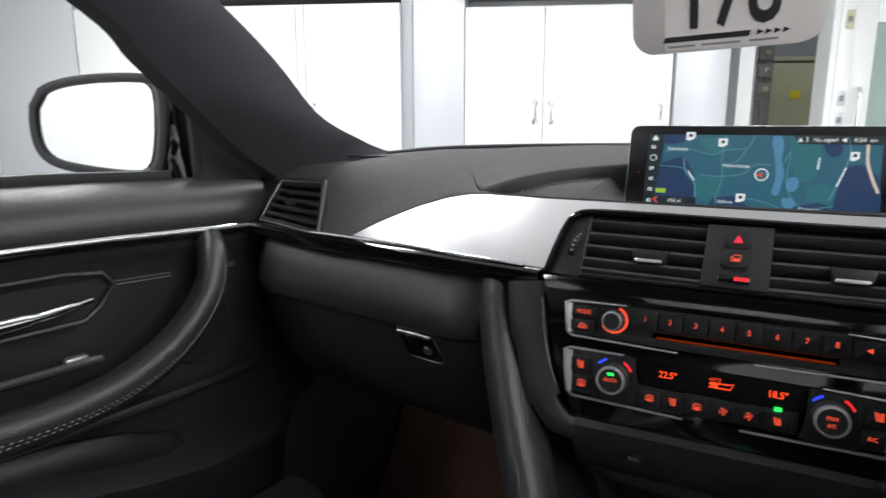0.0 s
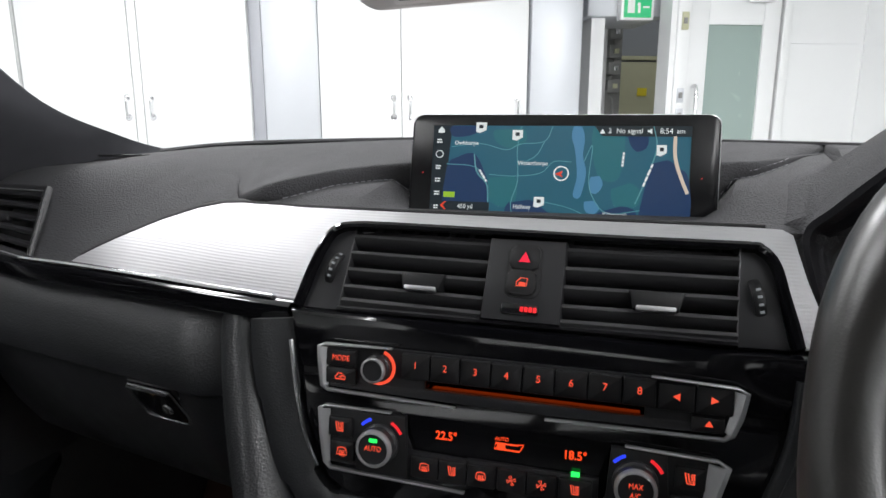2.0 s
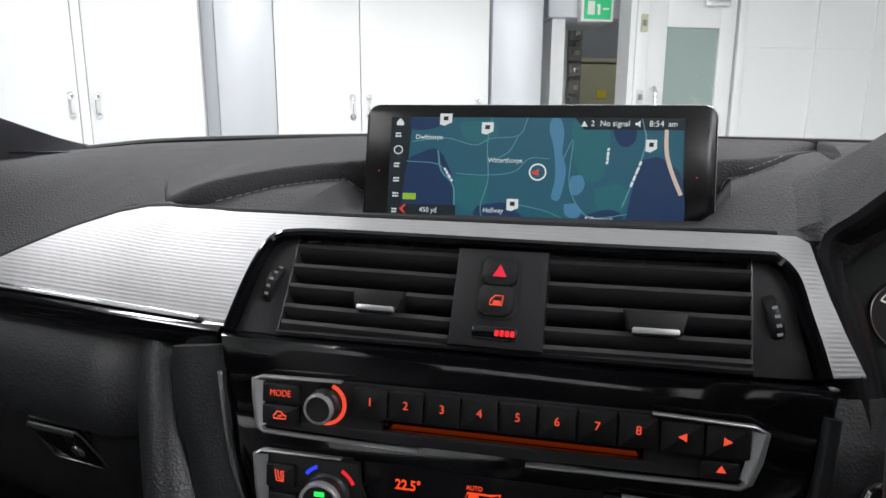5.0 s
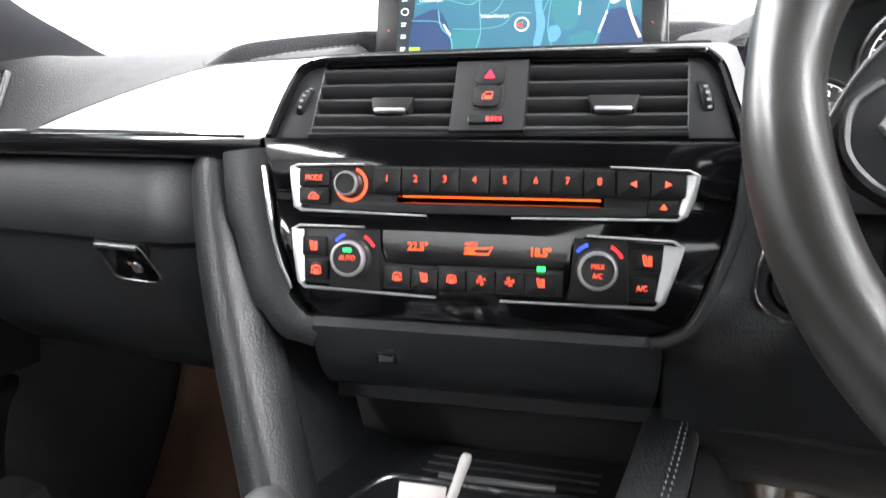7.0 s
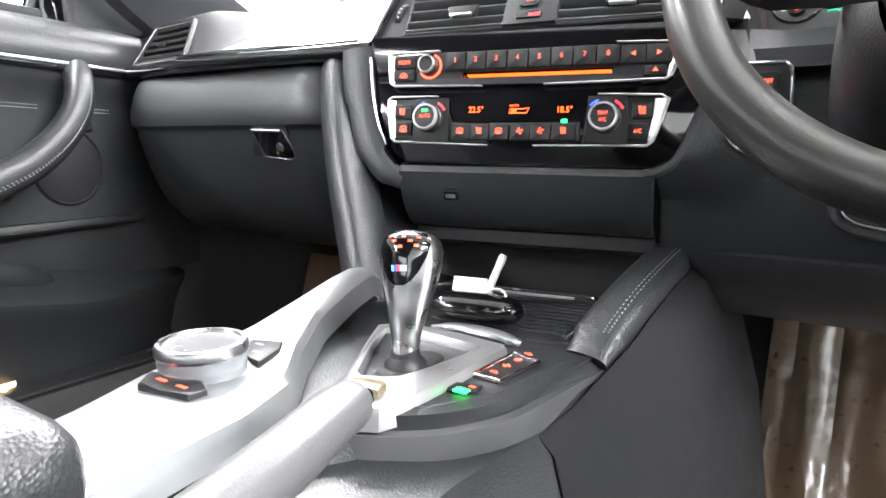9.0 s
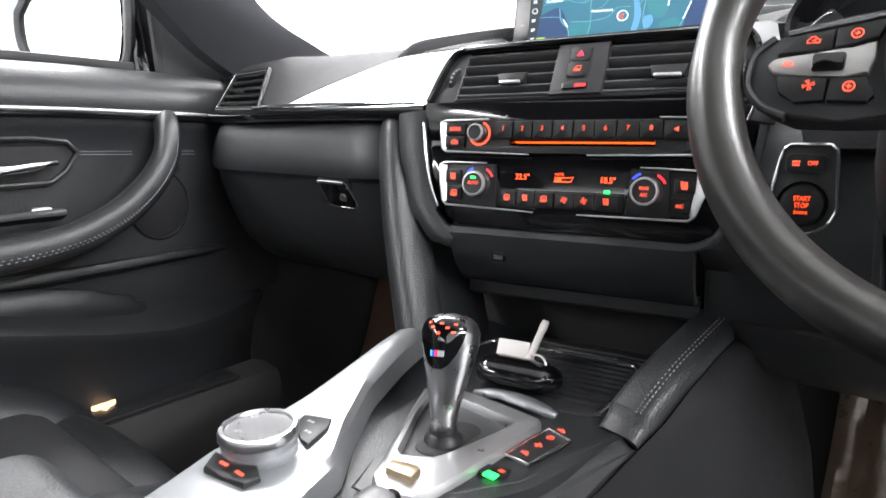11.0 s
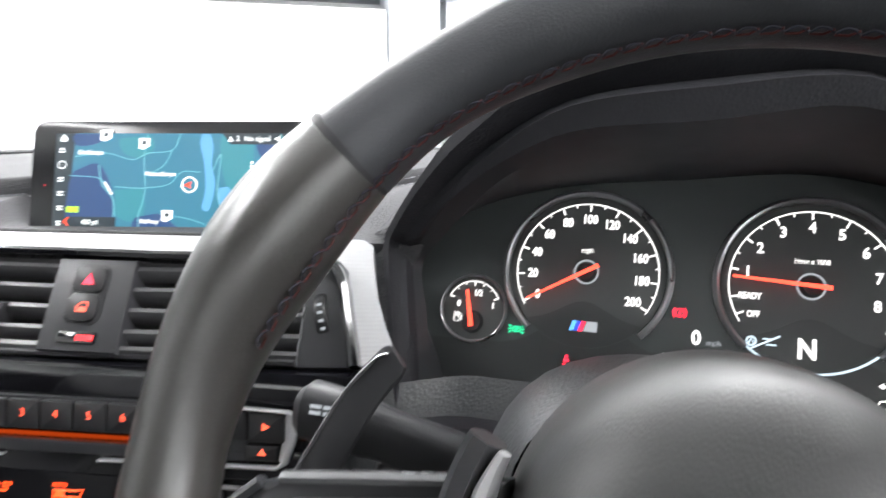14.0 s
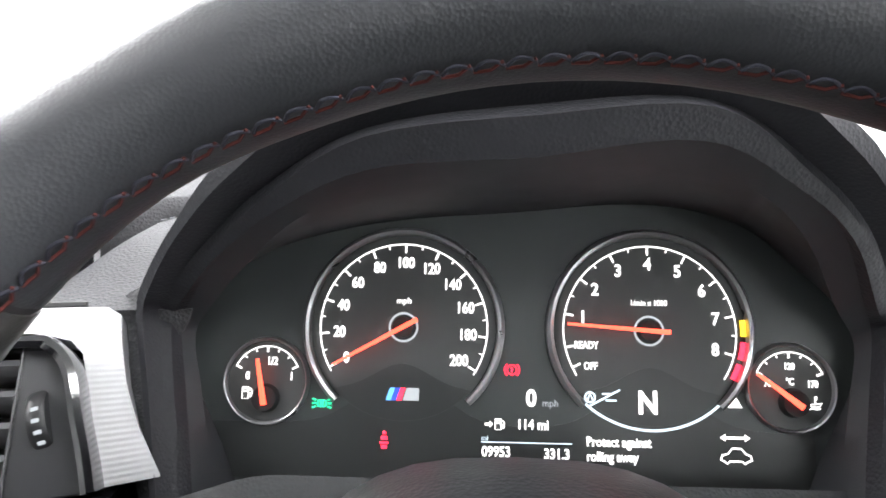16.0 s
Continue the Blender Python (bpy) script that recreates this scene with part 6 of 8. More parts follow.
for s in (-1, 1):
    def flip(pts):
        return [(s * x, y) for x, y in pts][::1 if s > 0 else -1]

    angs = [180 - d if s < 0 else d for d in range(-32, 27, 2)]
    path = [WH @ Vector((0.0672 * math.cos(radians(q)), 0.0672 * math.sin(radians(q)), 0.008)) for q in angs]
    part("hub_trim", sweep(bmesh.new(), path, [0.0016 + 0.0016 * min(1, k / 8, (len(path) - 1 - k) / 5) for k in range(len(path))], 0.006, tuple(WN), 10, 0.7), RINGSILVER, sw, "pale satin silver hub trim")
    path = [WH @ Vector((0.0740 * math.cos(radians(q)), 0.0740 * math.sin(radians(q)), 0.001)) for q in angs]
    part("hub_collar", sweep(bmesh.new(), path, 0.0055, 0.012, tuple(WN), 10, 0.7), HARD, sw)

    def sp(x, y, z):
        return WH @ Vector((s * x, y, z))

    spoke = part("spoke", prism(bmesh.new(), flip([(0.060, -0.042), (0.095, -0.043), (0.118, -0.042), (0.131, -0.036), (0.141, -0.029), (0.1465, -0.020), (0.1490, -0.006), (0.1450, 0.002), (0.135, 0.0105), (0.125, 0.0130), (0.100, 0.0165), (0.073, 0.0204), (0.060, 0.022)]), -0.012, 0.002, WH, 0.004, 3), HARD, sw)
    path = smooth_path([sp(*p) for p in ((0.128, 0.0125, 0.000), (0.100, 0.0165, 0.001), (0.074, 0.0200, 0.001))], 5)
    part("top_edge", sweep(bmesh.new(), path, 0.0022, 0.004, tuple(WN), 8, 0.7), TOUCHGREY, spoke)
    path = smooth_path([sp(*p) for p in ((0.1350, 0.0100, 0.000), (0.1440, 0.001, 0.001), (0.1465, -0.010, 0.001), (0.1450, -0.022, 0.001), (0.1360, -0.033, 0.0), (0.122, -0.040, 0.0))], 5)
    part("side_edge", sweep(bmesh.new(), path, 0.0026, 0.004, tuple(WN), 8, 0.8), SOFT, spoke)
    insert = part("spoke_insert", prism(bmesh.new(), flip([(0.0966, -0.0185), (0.1133, -0.0170), (0.1260, -0.0158), (0.1325, -0.0138), (0.1357, -0.0095), (0.1335, -0.0058), (0.1295, -0.0044), (0.1144, -0.0038), (0.0969, -0.0030), (0.0940, -0.0008), (0.0829, 0.0018), (0.0820, -0.0080), (0.0843, -0.0175)][::-1]), 0.0, 0.0058, WH, 0.0016, 3), SPOKESILVER, spoke, "satin silver switch insert")
    part("rocker", prism(bmesh.new(), rrect(s * 0.1040, -0.0098, 0.0165, 0.0108, 0.002), 0.003, 0.0082, WH, 0.0012), PIANO, insert)
    part("symbol", icon(at(WH, s * 0.1245, -0.0092, 0.0058), 0.0055, "car"), RED, insert)
    for i, (pts, x, y) in enumerate((([(0.1310, -0.0030), (0.1220, 0.0076), (0.1035, 0.0106), (0.1035, -0.0022)], 0.1133, 0.0042), ([(0.1022, -0.0020), (0.1022, 0.0108), (0.0785, 0.0143), (0.0825, 0.0030), (0.0935, 0.0006)], 0.0925, 0.0064))):
        k = part("upper_key", prism(bmesh.new(), flip(pts[::-1]), 0.0, 0.0068, WH, 0.0012, 2), BUTTON, spoke)
        part("symbol", icon(at(WH, s * x, y, 0.0069), 0.0066, ("car", "ring")[i]), RED, k)
    for i, (pts, x, y) in enumerate((([(0.1300, -0.0152), (0.1035, -0.0185), (0.1035, -0.0320), (0.1180, -0.0330), (0.1270, -0.0265)], 0.1121, -0.0228), ([(0.1022, -0.0187), (0.0848, -0.0186), (0.0800, -0.0300), (0.0830, -0.0335), (0.1022, -0.0322)], 0.0923, -0.0245))):
        k = part("lower_key", prism(bmesh.new(), flip(pts[::-1]), 0.0, 0.0052, WH, 0.0012, 2), BUTTON, spoke)
        part("symbol", icon(at(WH, s * x, y, 0.0053), 0.0066, ("fan", "ring")[i]), RED, k)
    path = smooth_path([sp(*p) for p in ((0.147, -0.022, -0.046), (0.143, 0.000, -0.047), (0.1355, 0.020, -0.048), (0.1275, 0.038, -0.049), (0.1185, 0.0510, -0.049), (0.1150, 0.0545, -0.049))], 5)
    npd = len(path)
    pdl = part("shift_paddle", sweep(bmesh.new(), path, [between(k / npd, (0, 0.5, 0.8, 0.95, 1), (0.009, 0.008, 0.0075, 0.006, 0.003)) for k in range(npd)], 0.0022, tuple(WN), 12, 0.7), HARD, sw)
    part("paddle_edge", sweep(bmesh.new(), [p + (WH.to_3x3() @ Vector((s * between(k / npd, (0, 0.5, 0.8, 1), (0.008, 0.0070, 0.0055, 0.001)), 0.001, 0.001))) for k, p in enumerate(path[:-1])], 0.0011, 0.0024, tuple(WN), 8), TOUCHGREY, pdl)
bm = bmesh.new()
for s in (-1, 1):
    path = [WH @ Vector((s * x, y, z)) for x, y, z in ((0.022, -0.045, 0.0), (0.026, -0.09, -0.004), (0.034, -0.135, 0.0), (0.038, -0.160, 0.0))]
    sweep(bm, smooth_path(path, 4), 0.010, 0.006, tuple(WN), 12, 0.7)
part("lower_spoke", bm, PEARL, sw)
col = thing("steering_column", (0.22, 0.56, 0.97), "black steering column shroud with control stalks", "steering column")
rows = []
for z, top, wide in ((-0.040, 0.050, 0.060), (-0.060, 0.060, 0.070), (-0.085, 0.0685, 0.078), (-0.115, 0.0716, 0.082), (-0.15, 0.0680, 0.084), (-0.20, 0.060, 0.086)):
    low = -0.070 + 0.10 * (z + 0.03)
    ring_ = []
    for k in range(36):
        c, d = math.cos(k * math.pi / 18), math.sin(k * math.pi / 18)
        ring_.append(WH @ Vector((wide * math.copysign(abs(c) ** 0.75, c) - 0.008, (top if d > 0 else -low) * math.copysign(abs(d) ** 0.75, d), z)))
    rows.append(ring_)
part("shroud", loft(bmesh.new(), rows, True), SOFT, col)
for s in (-1, 1):
    path = smooth_path([WH @ Vector((s * x, y, z)) for x, y, z in ((0.055, 0.010, -0.085), (0.100, 0.018, -0.080), (0.145, 0.027, -0.076), (0.166, 0.030, -0.074))], 5)
    st_ = part("stalk", sweep(bmesh.new(), path, [0.008] * 4 + [0.009] * 5 + [0.011] * 6 + [0.008], [0.009] * 4 + [0.012] * 5 + [0.013] * 6 + [0.009], (0, 0, 1), 14, 0.7), HARD, col)
    part("stalk_mark", bars(bmesh.new(), at(WH, s * 0.148, 0.030, -0.061), 0.014, 0.005, 2, 77), DIALDIM, st_)

# ---- centre console ----
con = thing("centre_console", (-0.12, 0.3, 0.70), "black centre console with silver side strips round a gear selector", "centre console")
CY = (0.02, 0.10, 0.14, 0.20, 0.25, 0.29, 0.34, 0.39, 0.45, 0.52, 0.60)
CLX = (-0.170, -0.176, -0.182, -0.198, -0.205, -0.210, -0.217, -0.224, -0.232, -0.250, -0.27)
CRX = (-0.11, -0.11, -0.11, -0.11, -0.098, -0.052, -0.020, -0.010, 0.004, 0.014, 0.02)
ys = [0.02 + 0.02 * k for k in range(30)]
rows = []
for y in ys:
    l, r = between(y, CY, CLX), between(y, CY, CRX)
    rows.append([Vector(p) for p in ((l - 0.03, y, 0.30), (l - 0.01, y, 0.60), (l, y, 0.748), (l + 0.004, y, 0.757), (l + 0.012, y, 0.760), ((l + r) / 2, y, 0.745), (r - 0.022, y, 0.746), (r - 0.008, y, 0.748), (r, y, 0.743), (r + 0.006, y, 0.731), (r + 0.045, y, 0.60), (r + 0.09, y, 0.30))])
part("body", loft(bmesh.new(), rows), SOFT, con)
# lower rear part, on which the handbrake sits
rows = [[Vector(p) for p in ((-0.16, y, 0.722), (-0.06, y, 0.722), (e - 0.012, y, 0.719), (e, y, 0.705), (e + 0.035, y, 0.58), (e + 0.09, y, 0.30))] for y, e in ((0.0, 0.0), (0.10, 0.0), (0.20, -0.004), (0.27, -0.004), (0.32, 0.002), (0.37, 0.006), (0.42, 0.012), (0.50, 0.024), (0.60, 0.034))]
part("rear_deck", loft(bmesh.new(), rows), SOFT, con)
# silver strip on the passenger's side, widening round the rotary controller
IX = (-0.10, -0.10, -0.102, -0.107, -0.123, -0.155, -0.185, -0.200, -0.2145, -0.24, -0.25)
rows = []
for y in [0.02 + 0.0105 * k for k in range(42)]:
    l, r = between(y, CY, CLX) - between(y, (0.15, 0.25), (0.004, 0.012)), between(y, CY, IX)
    h = between(y, (0, 0.26, 0.30, 0.35, 0.40, 0.435, 0.4505), (0.768, 0.770, 0.773, 0.781, 0.790, 0.794, 0.786))
    rows.append([Vector(p) for p in ((l - 0.002, y, h - 0.030), (l, y, h - 0.006), (l + 0.005, y, h), (l + (r - l) * 0.5, y, h + 0.003), (r - 0.006, y, h + 0.001), (r, y, h - 0.004), (r + 0.004, y, h - 0.022))])
part("silver_strip", thicken(loft(bmesh.new(), rows), 0.003), PEARL, con, "satin silver console strip")
# switch panel with a stepped, rounded rear edge
edge_ = smooth_path([Vector(p) for p in ((0.006, 0.470, 0), (-0.004, 0.425, 0), (-0.011, 0.375, 0), (-0.018, 0.337, 0), (-0.036, 0.303, 0), (-0.058, 0.281, 0), (-0.090, 0.262, 0), (-0.120, 0.258, 0))], 4)
for nm, grow, z0, z1, mt in (("switch_panel", 0.0, 0.728, 0.7475, SOFT), ("panel_skirt", 0.007, 0.70, 0.7375, GRIPSKIN)):
    pts = [(p.x + grow, p.y - grow * 0.7) for p in edge_] + [(-0.13, 0.30), (-0.195, 0.40), (-0.195, 0.47)]
    part(nm, prism(bmesh.new(), pts[::-1], z0, z1, Matrix.Identity(4), 0.0045, 3), mt, con)
# padded rail on the driver's side
path = smooth_path([Vector(p) for p in ((0.014, 0.620, 0.800), (0.010, 0.570, 0.790), (0.004, 0.520, 0.776), (-0.003, 0.475, 0.756), (-0.007, 0.452, 0.740))], 6)
pd = thing("knee_pad", (0.01, 0.48, 0.80), "stitched black leather pad on the driver's side of the console", "knee pad")
part("cushion", sweep(bmesh.new(), path, [0.021] * 20 + [0.019] * 5, [0.016] * 20 + [0.012] * 5, (0.1, 0.25, 1), 16, 0.65), LEATHER, pd)
bm = bmesh.new()
for off in (0.0085, 0.0125):
    line = smooth_path([p + Vector((off, -0.004, 0.0165)) for p in path[1:-3]], 3)
    for i in range(0, len(line) - 1, 2):
        sweep(bm, [line[i], line[i].lerp(line[i + 1], 0.8)], 0.0005, n=5)
part("stitching", bm, THREAD, pd, "light grey double stitching")
rows = [[Vector((x + w, y, z)) for w, z in ((0.0, zt), (0.012, zt - 0.012), (0.05, zt - 0.15), (0.10, 0.30))] for x, y, zt in ((-0.004, 0.36, 0.716), (0.004, 0.40, 0.724), (0.012, 0.44, 0.738), (0.020, 0.48, 0.752), (0.026, 0.52, 0.770), (0.032, 0.57, 0.786), (0.036, 0.62, 0.796), (0.04, 0.72, 0.80))]
# the shade on this side is put into its near-black colour
part("side_panel", thicken(loft(bmesh.new(), rows), 0.005), SIDESHADE, pd)
# tray in front of the selector
bm = bmesh.new()
prism(bm, [(-0.205, 0.440), (-0.045, 0.455), (-0.012, 0.475), (-0.012, 0.640), (-0.25, 0.600), (-0.235, 0.50)], 0.0, 0.006, Matrix.Translation((0, 0, 0.744)), 0.003)
part("tray", bm, HARD, con)
bm = bmesh.new()
for k in range(12):
    y = 0.47 + 0.012 * k
    box(bm, (0.14, 0.004, 0.003), Matrix.Translation((-0.105, y, 0.7505)) @ Matrix.Rotation(radians(9), 4, "Z"), 0.001)
part("tray_ribs", bm, SOFT, con)
part("tray_trim", sweep(bmesh.new(), smooth_path([Vector(p) for p in ((-0.192, 0.470, 0.768), (-0.185, 0.508, 0.770), (-0.165, 0.522, 0.771), (-0.10, 0.530, 0.771), (-0.045, 0.5395, 0.771), (-0.030, 0.5370, 0.770), (-0.024, 0.5240, 0.768), (-0.024, 0.490, 0.762), (-0.028, 0.455, 0.756))], 5), 0.0026, 0.002, (0, 0, 1), 8), CHROME, con)
part("tray_lid_edge", sweep(bmesh.new(), [Vector((-0.150, 0.545, 0.762)), Vector((-0.062, 0.562, 0.762))], 0.0026, 0.002, (0, 0, 1), 8, 0.6), SILVER, con)

gs = thing("gear_selector", (-0.088, 0.33, 0.76), "silver and black gear selector lever with lit shift pattern", "gear selector")
outer_ = [(-0.180, 0.404), (-0.158, 0.362), (-0.1405, 0.330), (-0.122, 0.296), (-0.107, 0.2693), (-0.094, 0.261), (-0.0825, 0.2591), (-0.0676, 0.2675), (-0.0623, 0.282), (-0.0596, 0.3087), (-0.058, 0.360), (-0.0569, 0.410), (-0.062, 0.418), (-0.100, 0.4225), (-0.136, 0.424), (-0.168, 0.420)]
inner_ = [(-0.1635, 0.394), (-0.147, 0.357), (-0.131, 0.330), (-0.1165, 0.305), (-0.110, 0.301), (-0.103, 0.304), (-0.0960, 0.3080), (-0.0878, 0.3144), (-0.0845, 0.323), (-0.0817, 0.335), (-0.0755, 0.372), (-0.0725, 0.398), (-0.080, 0.401), (-0.102, 0.4015), (-0.130, 0.404), (-0.152, 0.404)]
cen_ = Vector((-0.105, 0.345, 0))
rows = []
for (x, y), (u, v) in zip(outer_, inner_):
    p, q = Vector((x, y, 0)), Vector((u, v, 0))
    o = (p - q).normalized() * 0.002
    rows.append([p + o + Vector((0, 0, 0.740)), p + o * 0.6 + Vector((0, 0, 0.751)), p - o * 0.6 + Vector((0, 0, 0.7548)), p.lerp(q, 0.5) + Vector((0, 0, 0.7570)), q + o * 0.5 + Vector((0, 0, 0.7565)), q - o * 0.3 + Vector((0, 0, 0.7535)), q - o * 0.6 + Vector((0, 0, 0.7420))])
part("surround", loft(bmesh.new(), rows + rows[:1]), WHITESILVER, gs, "satin silver selector surround")
part("gate", prism(bmesh.new(), [(p[0] * 0.97 + q[0] * 0.03, p[1] * 0.97 + q[1] * 0.03) for p, q in zip(inner_, outer_)], 0.742, 0.749, Matrix.Identity(4)), SOFT, gs)
# near-black slab over the gate, its colour standing in for the slot's shade
part("gate_slot", prism(bmesh.new(), rrect(-0.106, 0.352, 0.030, 0.062, 0.012, 5), 0.745, 0.7498, Matrix.Identity(4), 0.001), DARK, gs)
part("front_lip", sweep(bmesh.new(), smooth_path([Vector(p) for p in ((-0.142, 0.432, 0.7500), (-0.122, 0.440, 0.7525), (-0.098, 0.441, 0.7530), (-0.076, 0.440, 0.7520), (-0.060, 0.441, 0.7480))], 5), [0.003] * 3 + [0.007] * 5 + [0.0085] * 6 + [0.0075] * 4 + [0.005] * 2 + [0.003], 0.004, (0, 0, 1), 12, 0.8), PEARL, gs)
part("button", prism(bmesh.new(), [(-0.0990, 0.2745), (-0.0755, 0.2760), (-0.0790, 0.2890), (-0.0835, 0.2915), (-0.1045, 0.2860)], 0.750, 0.7620, Matrix.Identity(4), 0.002), BRONZE, gs, "bronze-toned release button")
path = smooth_path([Vector(p) for p in ((-0.108, 0.347, 0.746), (-0.108, 0.348, 0.766), (-0.109, 0.352, 0.786), (-0.112, 0.359, 0.804), (-0.115, 0.366, 0.822), (-0.1175, 0.371, 0.836), (-0.1185, 0.374, 0.8465))], 9)
n = len(path)
rad = [between(i / (n - 1), (0, 0.2, 0.38, 0.54, 0.68, 0.78, 0.87, 0.93, 0.97, 0.99, 1.0), (0.0095, 0.0105, 0.0150, 0.0196, 0.0226, 0.0231, 0.0212, 0.0178, 0.0128, 0.0082, 0.002)) for i in range(n)]
part("lever", sweep(bmesh.new(), path, [r * 1.02 for r in rad], [r * 1.03 for r in rad], (0, -1, 0.2), 32), LEVERSILVER, gs, "polished silver lever")


def head_point(u, da, lift):
    """A point over the lever's skin: place along the lever, degrees round from the cap's middle, height."""
    i = u * (n - 1)
    i0 = min(int(i), n - 2)
    p, r = path[i0].lerp(path[i0 + 1], i - i0), between(u, [q / (n - 1) for q in range(n)], rad)
    a_ = radians(-73 + da)
    along = (path[i0 + 1] - path[i0]).normalized()
    out = Vector((math.cos(a_), math.sin(a_), 0))
    out = (out - along * out.dot(along)).normalized()
    return p + out * (r * 1.035 + lift)


def head_patch(u0, u1, a0, a1, lift, nu=2, na=3):
    return thicken(loft(bmesh.new(), [[head_point(u0 + (u1 - u0) * j / nu, a0 + (a1 - a0) * k / na, lift) for k in range(na + 1)] for j in range(nu + 1)]), 0.0003)


part("boot", lathe(bmesh.new(), [(0.0165, 0.0), (0.0155, 0.004), (0.0115, 0.008), (0.0105, 0.014)], Matrix.Translation((-0.108, 0.348, 0.749)), 28), HARD, gs)
# black cap over the rear of the lever's head
sheet = []
for j in range(15):
    u = 0.50 + 0.45 * j / 14
    half = between(j, (0, 1, 3, 6, 10, 14), (10, 24, 36, 46, 52, 54))
    sheet.append([head_point(u, half * (k / 6 - 1) - 4 * (1 - j / 14), 0.0008) for k in range(13)])
cap = part("black_cap", thicken(loft(bmesh.new(), sheet), 0.0008), PIANO, gs, "gloss black cap with red shift pattern")
for u, a_ in ((0.875, -24), (0.875, 2), (0.875, 28), (0.815, -13), (0.815, 14), (0.765, 24), (0.755, -1)):
    part("shift_mark", head_patch(u - 0.012, u + 0.012, a_ - 3.5, a_ + 3.5, 0.0020), RED, cap)
for i, mt in enumerate((LIGHTBLUE, DARKBLUE, DIALRED, DIALDIM)):
    part("badge_stripe", head_patch(0.580, 0.618, -16 + 5 * i, -12 + 5 * i + (8 if i == 3 else 0), 0.0020), mt, cap)

ctl = thing("rotary_controller", (-0.171, 0.221, 0.768), "clear-sided rotary controller knob with a silver rim", "control knob")
rm = Matrix.Translation((-0.171, 0.221, 0.767)) @ Matrix.Scale(1.0, 4)
part("body", lathe(bmesh.new(), [(0.0, 0.0), (0.0272, 0.0), (0.0280, 0.002), (0.0268, 0.0065), (0.0262, 0.009), (0.0270, 0.013), (0.0268, 0.0172), (0.0, 0.0172)], rm, 48), GLASSCLEAR, ctl, "clear crystal-like side")
part("core", lathe(bmesh.new(), [(0.0, 0.001), (0.0215, 0.001), (0.0175, 0.008), (0.0205, 0.0165), (0.0, 0.0165)], rm, 32), WHITESILVER, ctl)
part("rim", lathe(bmesh.new(), [(0.0232, 0.0228), (0.0242, 0.0250), (0.0268, 0.0248), (0.0282, 0.0225), (0.0284, 0.0190), (0.0272, 0.0172)], rm, 44), LEVERSILVER, ctl)
top_ = part("touch_surface", lathe(bmesh.new(), [(0.0, 0.0225), (0.0235, 0.0232)], rm, 44), TOUCHGREY, ctl)
bm = bmesh.new()
for k in range(4):
    box(bm, (0.002, 0.0008, 0.0005), rm @ Matrix.Rotation(radians(90 * k + 20), 4, "Z") @ Matrix.Translation((0.017, 0, 0.0231)))
part("mark", bm, INK, top_)
for i, (pts, seed) in enumerate((([(-0.190, 0.197), (-0.177, 0.181), (-0.156, 0.182), (-0.137, 0.186), (-0.136, 0.198), (-0.150, 0.205)], 80), ([(-0.188, 0.273), (-0.166, 0.282), (-0.156, 0.270), (-0.146, 0.243), (-0.157, 0.246), (-0.180, 0.256)], 84))):
    kp = part("key_plate", prism(bmesh.new(), pts if i == 0 else pts[::-1], 0.0, 0.0075, Matrix.Translation((0, 0, 0.768)), 0.0015), BUTTON, ctl)
    bm = bmesh.new()
    cx, cy = sum(p[0] for p in pts) / 6, sum(p[1] for p in pts) / 6
    for d in (-0.011, 0.008):
        bars(bm, Matrix.Translation((cx + d * (1 - 0.4 * i), cy + 0.006 * i * (1 if d < 0 else -1), 0.7757)), 0.009, 0.0042, 1, seed)
    part("symbol", bm, RED if i == 0 else DIALDIM, kp)
sp_ = thing("mode_switches", (-0.02, 0.35, 0.76), "silver-framed row of lit mode switches beside the selector", "switch panel")
sp4 = [(-0.0555, 0.358), (-0.0335, 0.357), (-0.0275, 0.408), (-0.0520, 0.4145)]
part("frame", sweep(bmesh.new(), [Vector((x, y, 0.7500)) for x, y in sp4], 0.0015, 0.0018, (0, 0, 1), 8, closed=True), CHROME, sp_)
part("keys", prism(bmesh.new(), sp4, 0.0, 0.005, Matrix.Translation((0, 0, 0.7450)), 0.001), BUTTON, sp_)
for i in range(4):
    t = 0.16 + 0.30 * i
    bm = icon(Matrix.Translation((-0.0455 + 0.004 * t, 0.362 + 0.054 * t, 0.7502)) @ Matrix.Rotation(radians(-20), 4, "Z"), 0.0068, ("car", "fan", "ring", "car")[i])
    part("symbol", bm, RED, sp_)
bm = prism(bmesh.new(), [(-0.0570, 0.326), (-0.0375, 0.333), (-0.0405, 0.345), (-0.0640, 0.339)], 0.0, 0.005, Matrix.Translation((0, 0, 0.7450)), 0.001)
k = part("park_key", bm, BUTTON, sp_)
part("green_light", box(bmesh.new(), (0.010, 0.007, 0.001), Matrix.Translation((-0.0470, 0.3285, 0.7502))), GREENLED, k)
part("symbol", bars(bmesh.new(), Matrix.Translation((-0.0440, 0.338, 0.7502)), 0.005, 0.004, 2, 96), RED, k)

hbk = thing("handbrake_lever", (-0.04, 0.10, 0.75), "leather-wrapped handbrake lever beside the gear selector", "handbrake")
path = smooth_path([Vector(p) for p in ((-0.020, 0.00, 0.764), (-0.026, 0.09, 0.771), (-0.034, 0.155, 0.777), (-0.041, 0.190, 0.780), (-0.046, 0.214, 0.781), (-0.048, 0.224, 0.780))], 6)
nh = len(path)
rad_ = [between(k / (nh - 1), (0, 0.5, 0.8, 0.92, 0.97, 1.0), (0.0165, 0.0150, 0.0138, 0.0128, 0.0105, 0.0065)) for k in range(nh)]
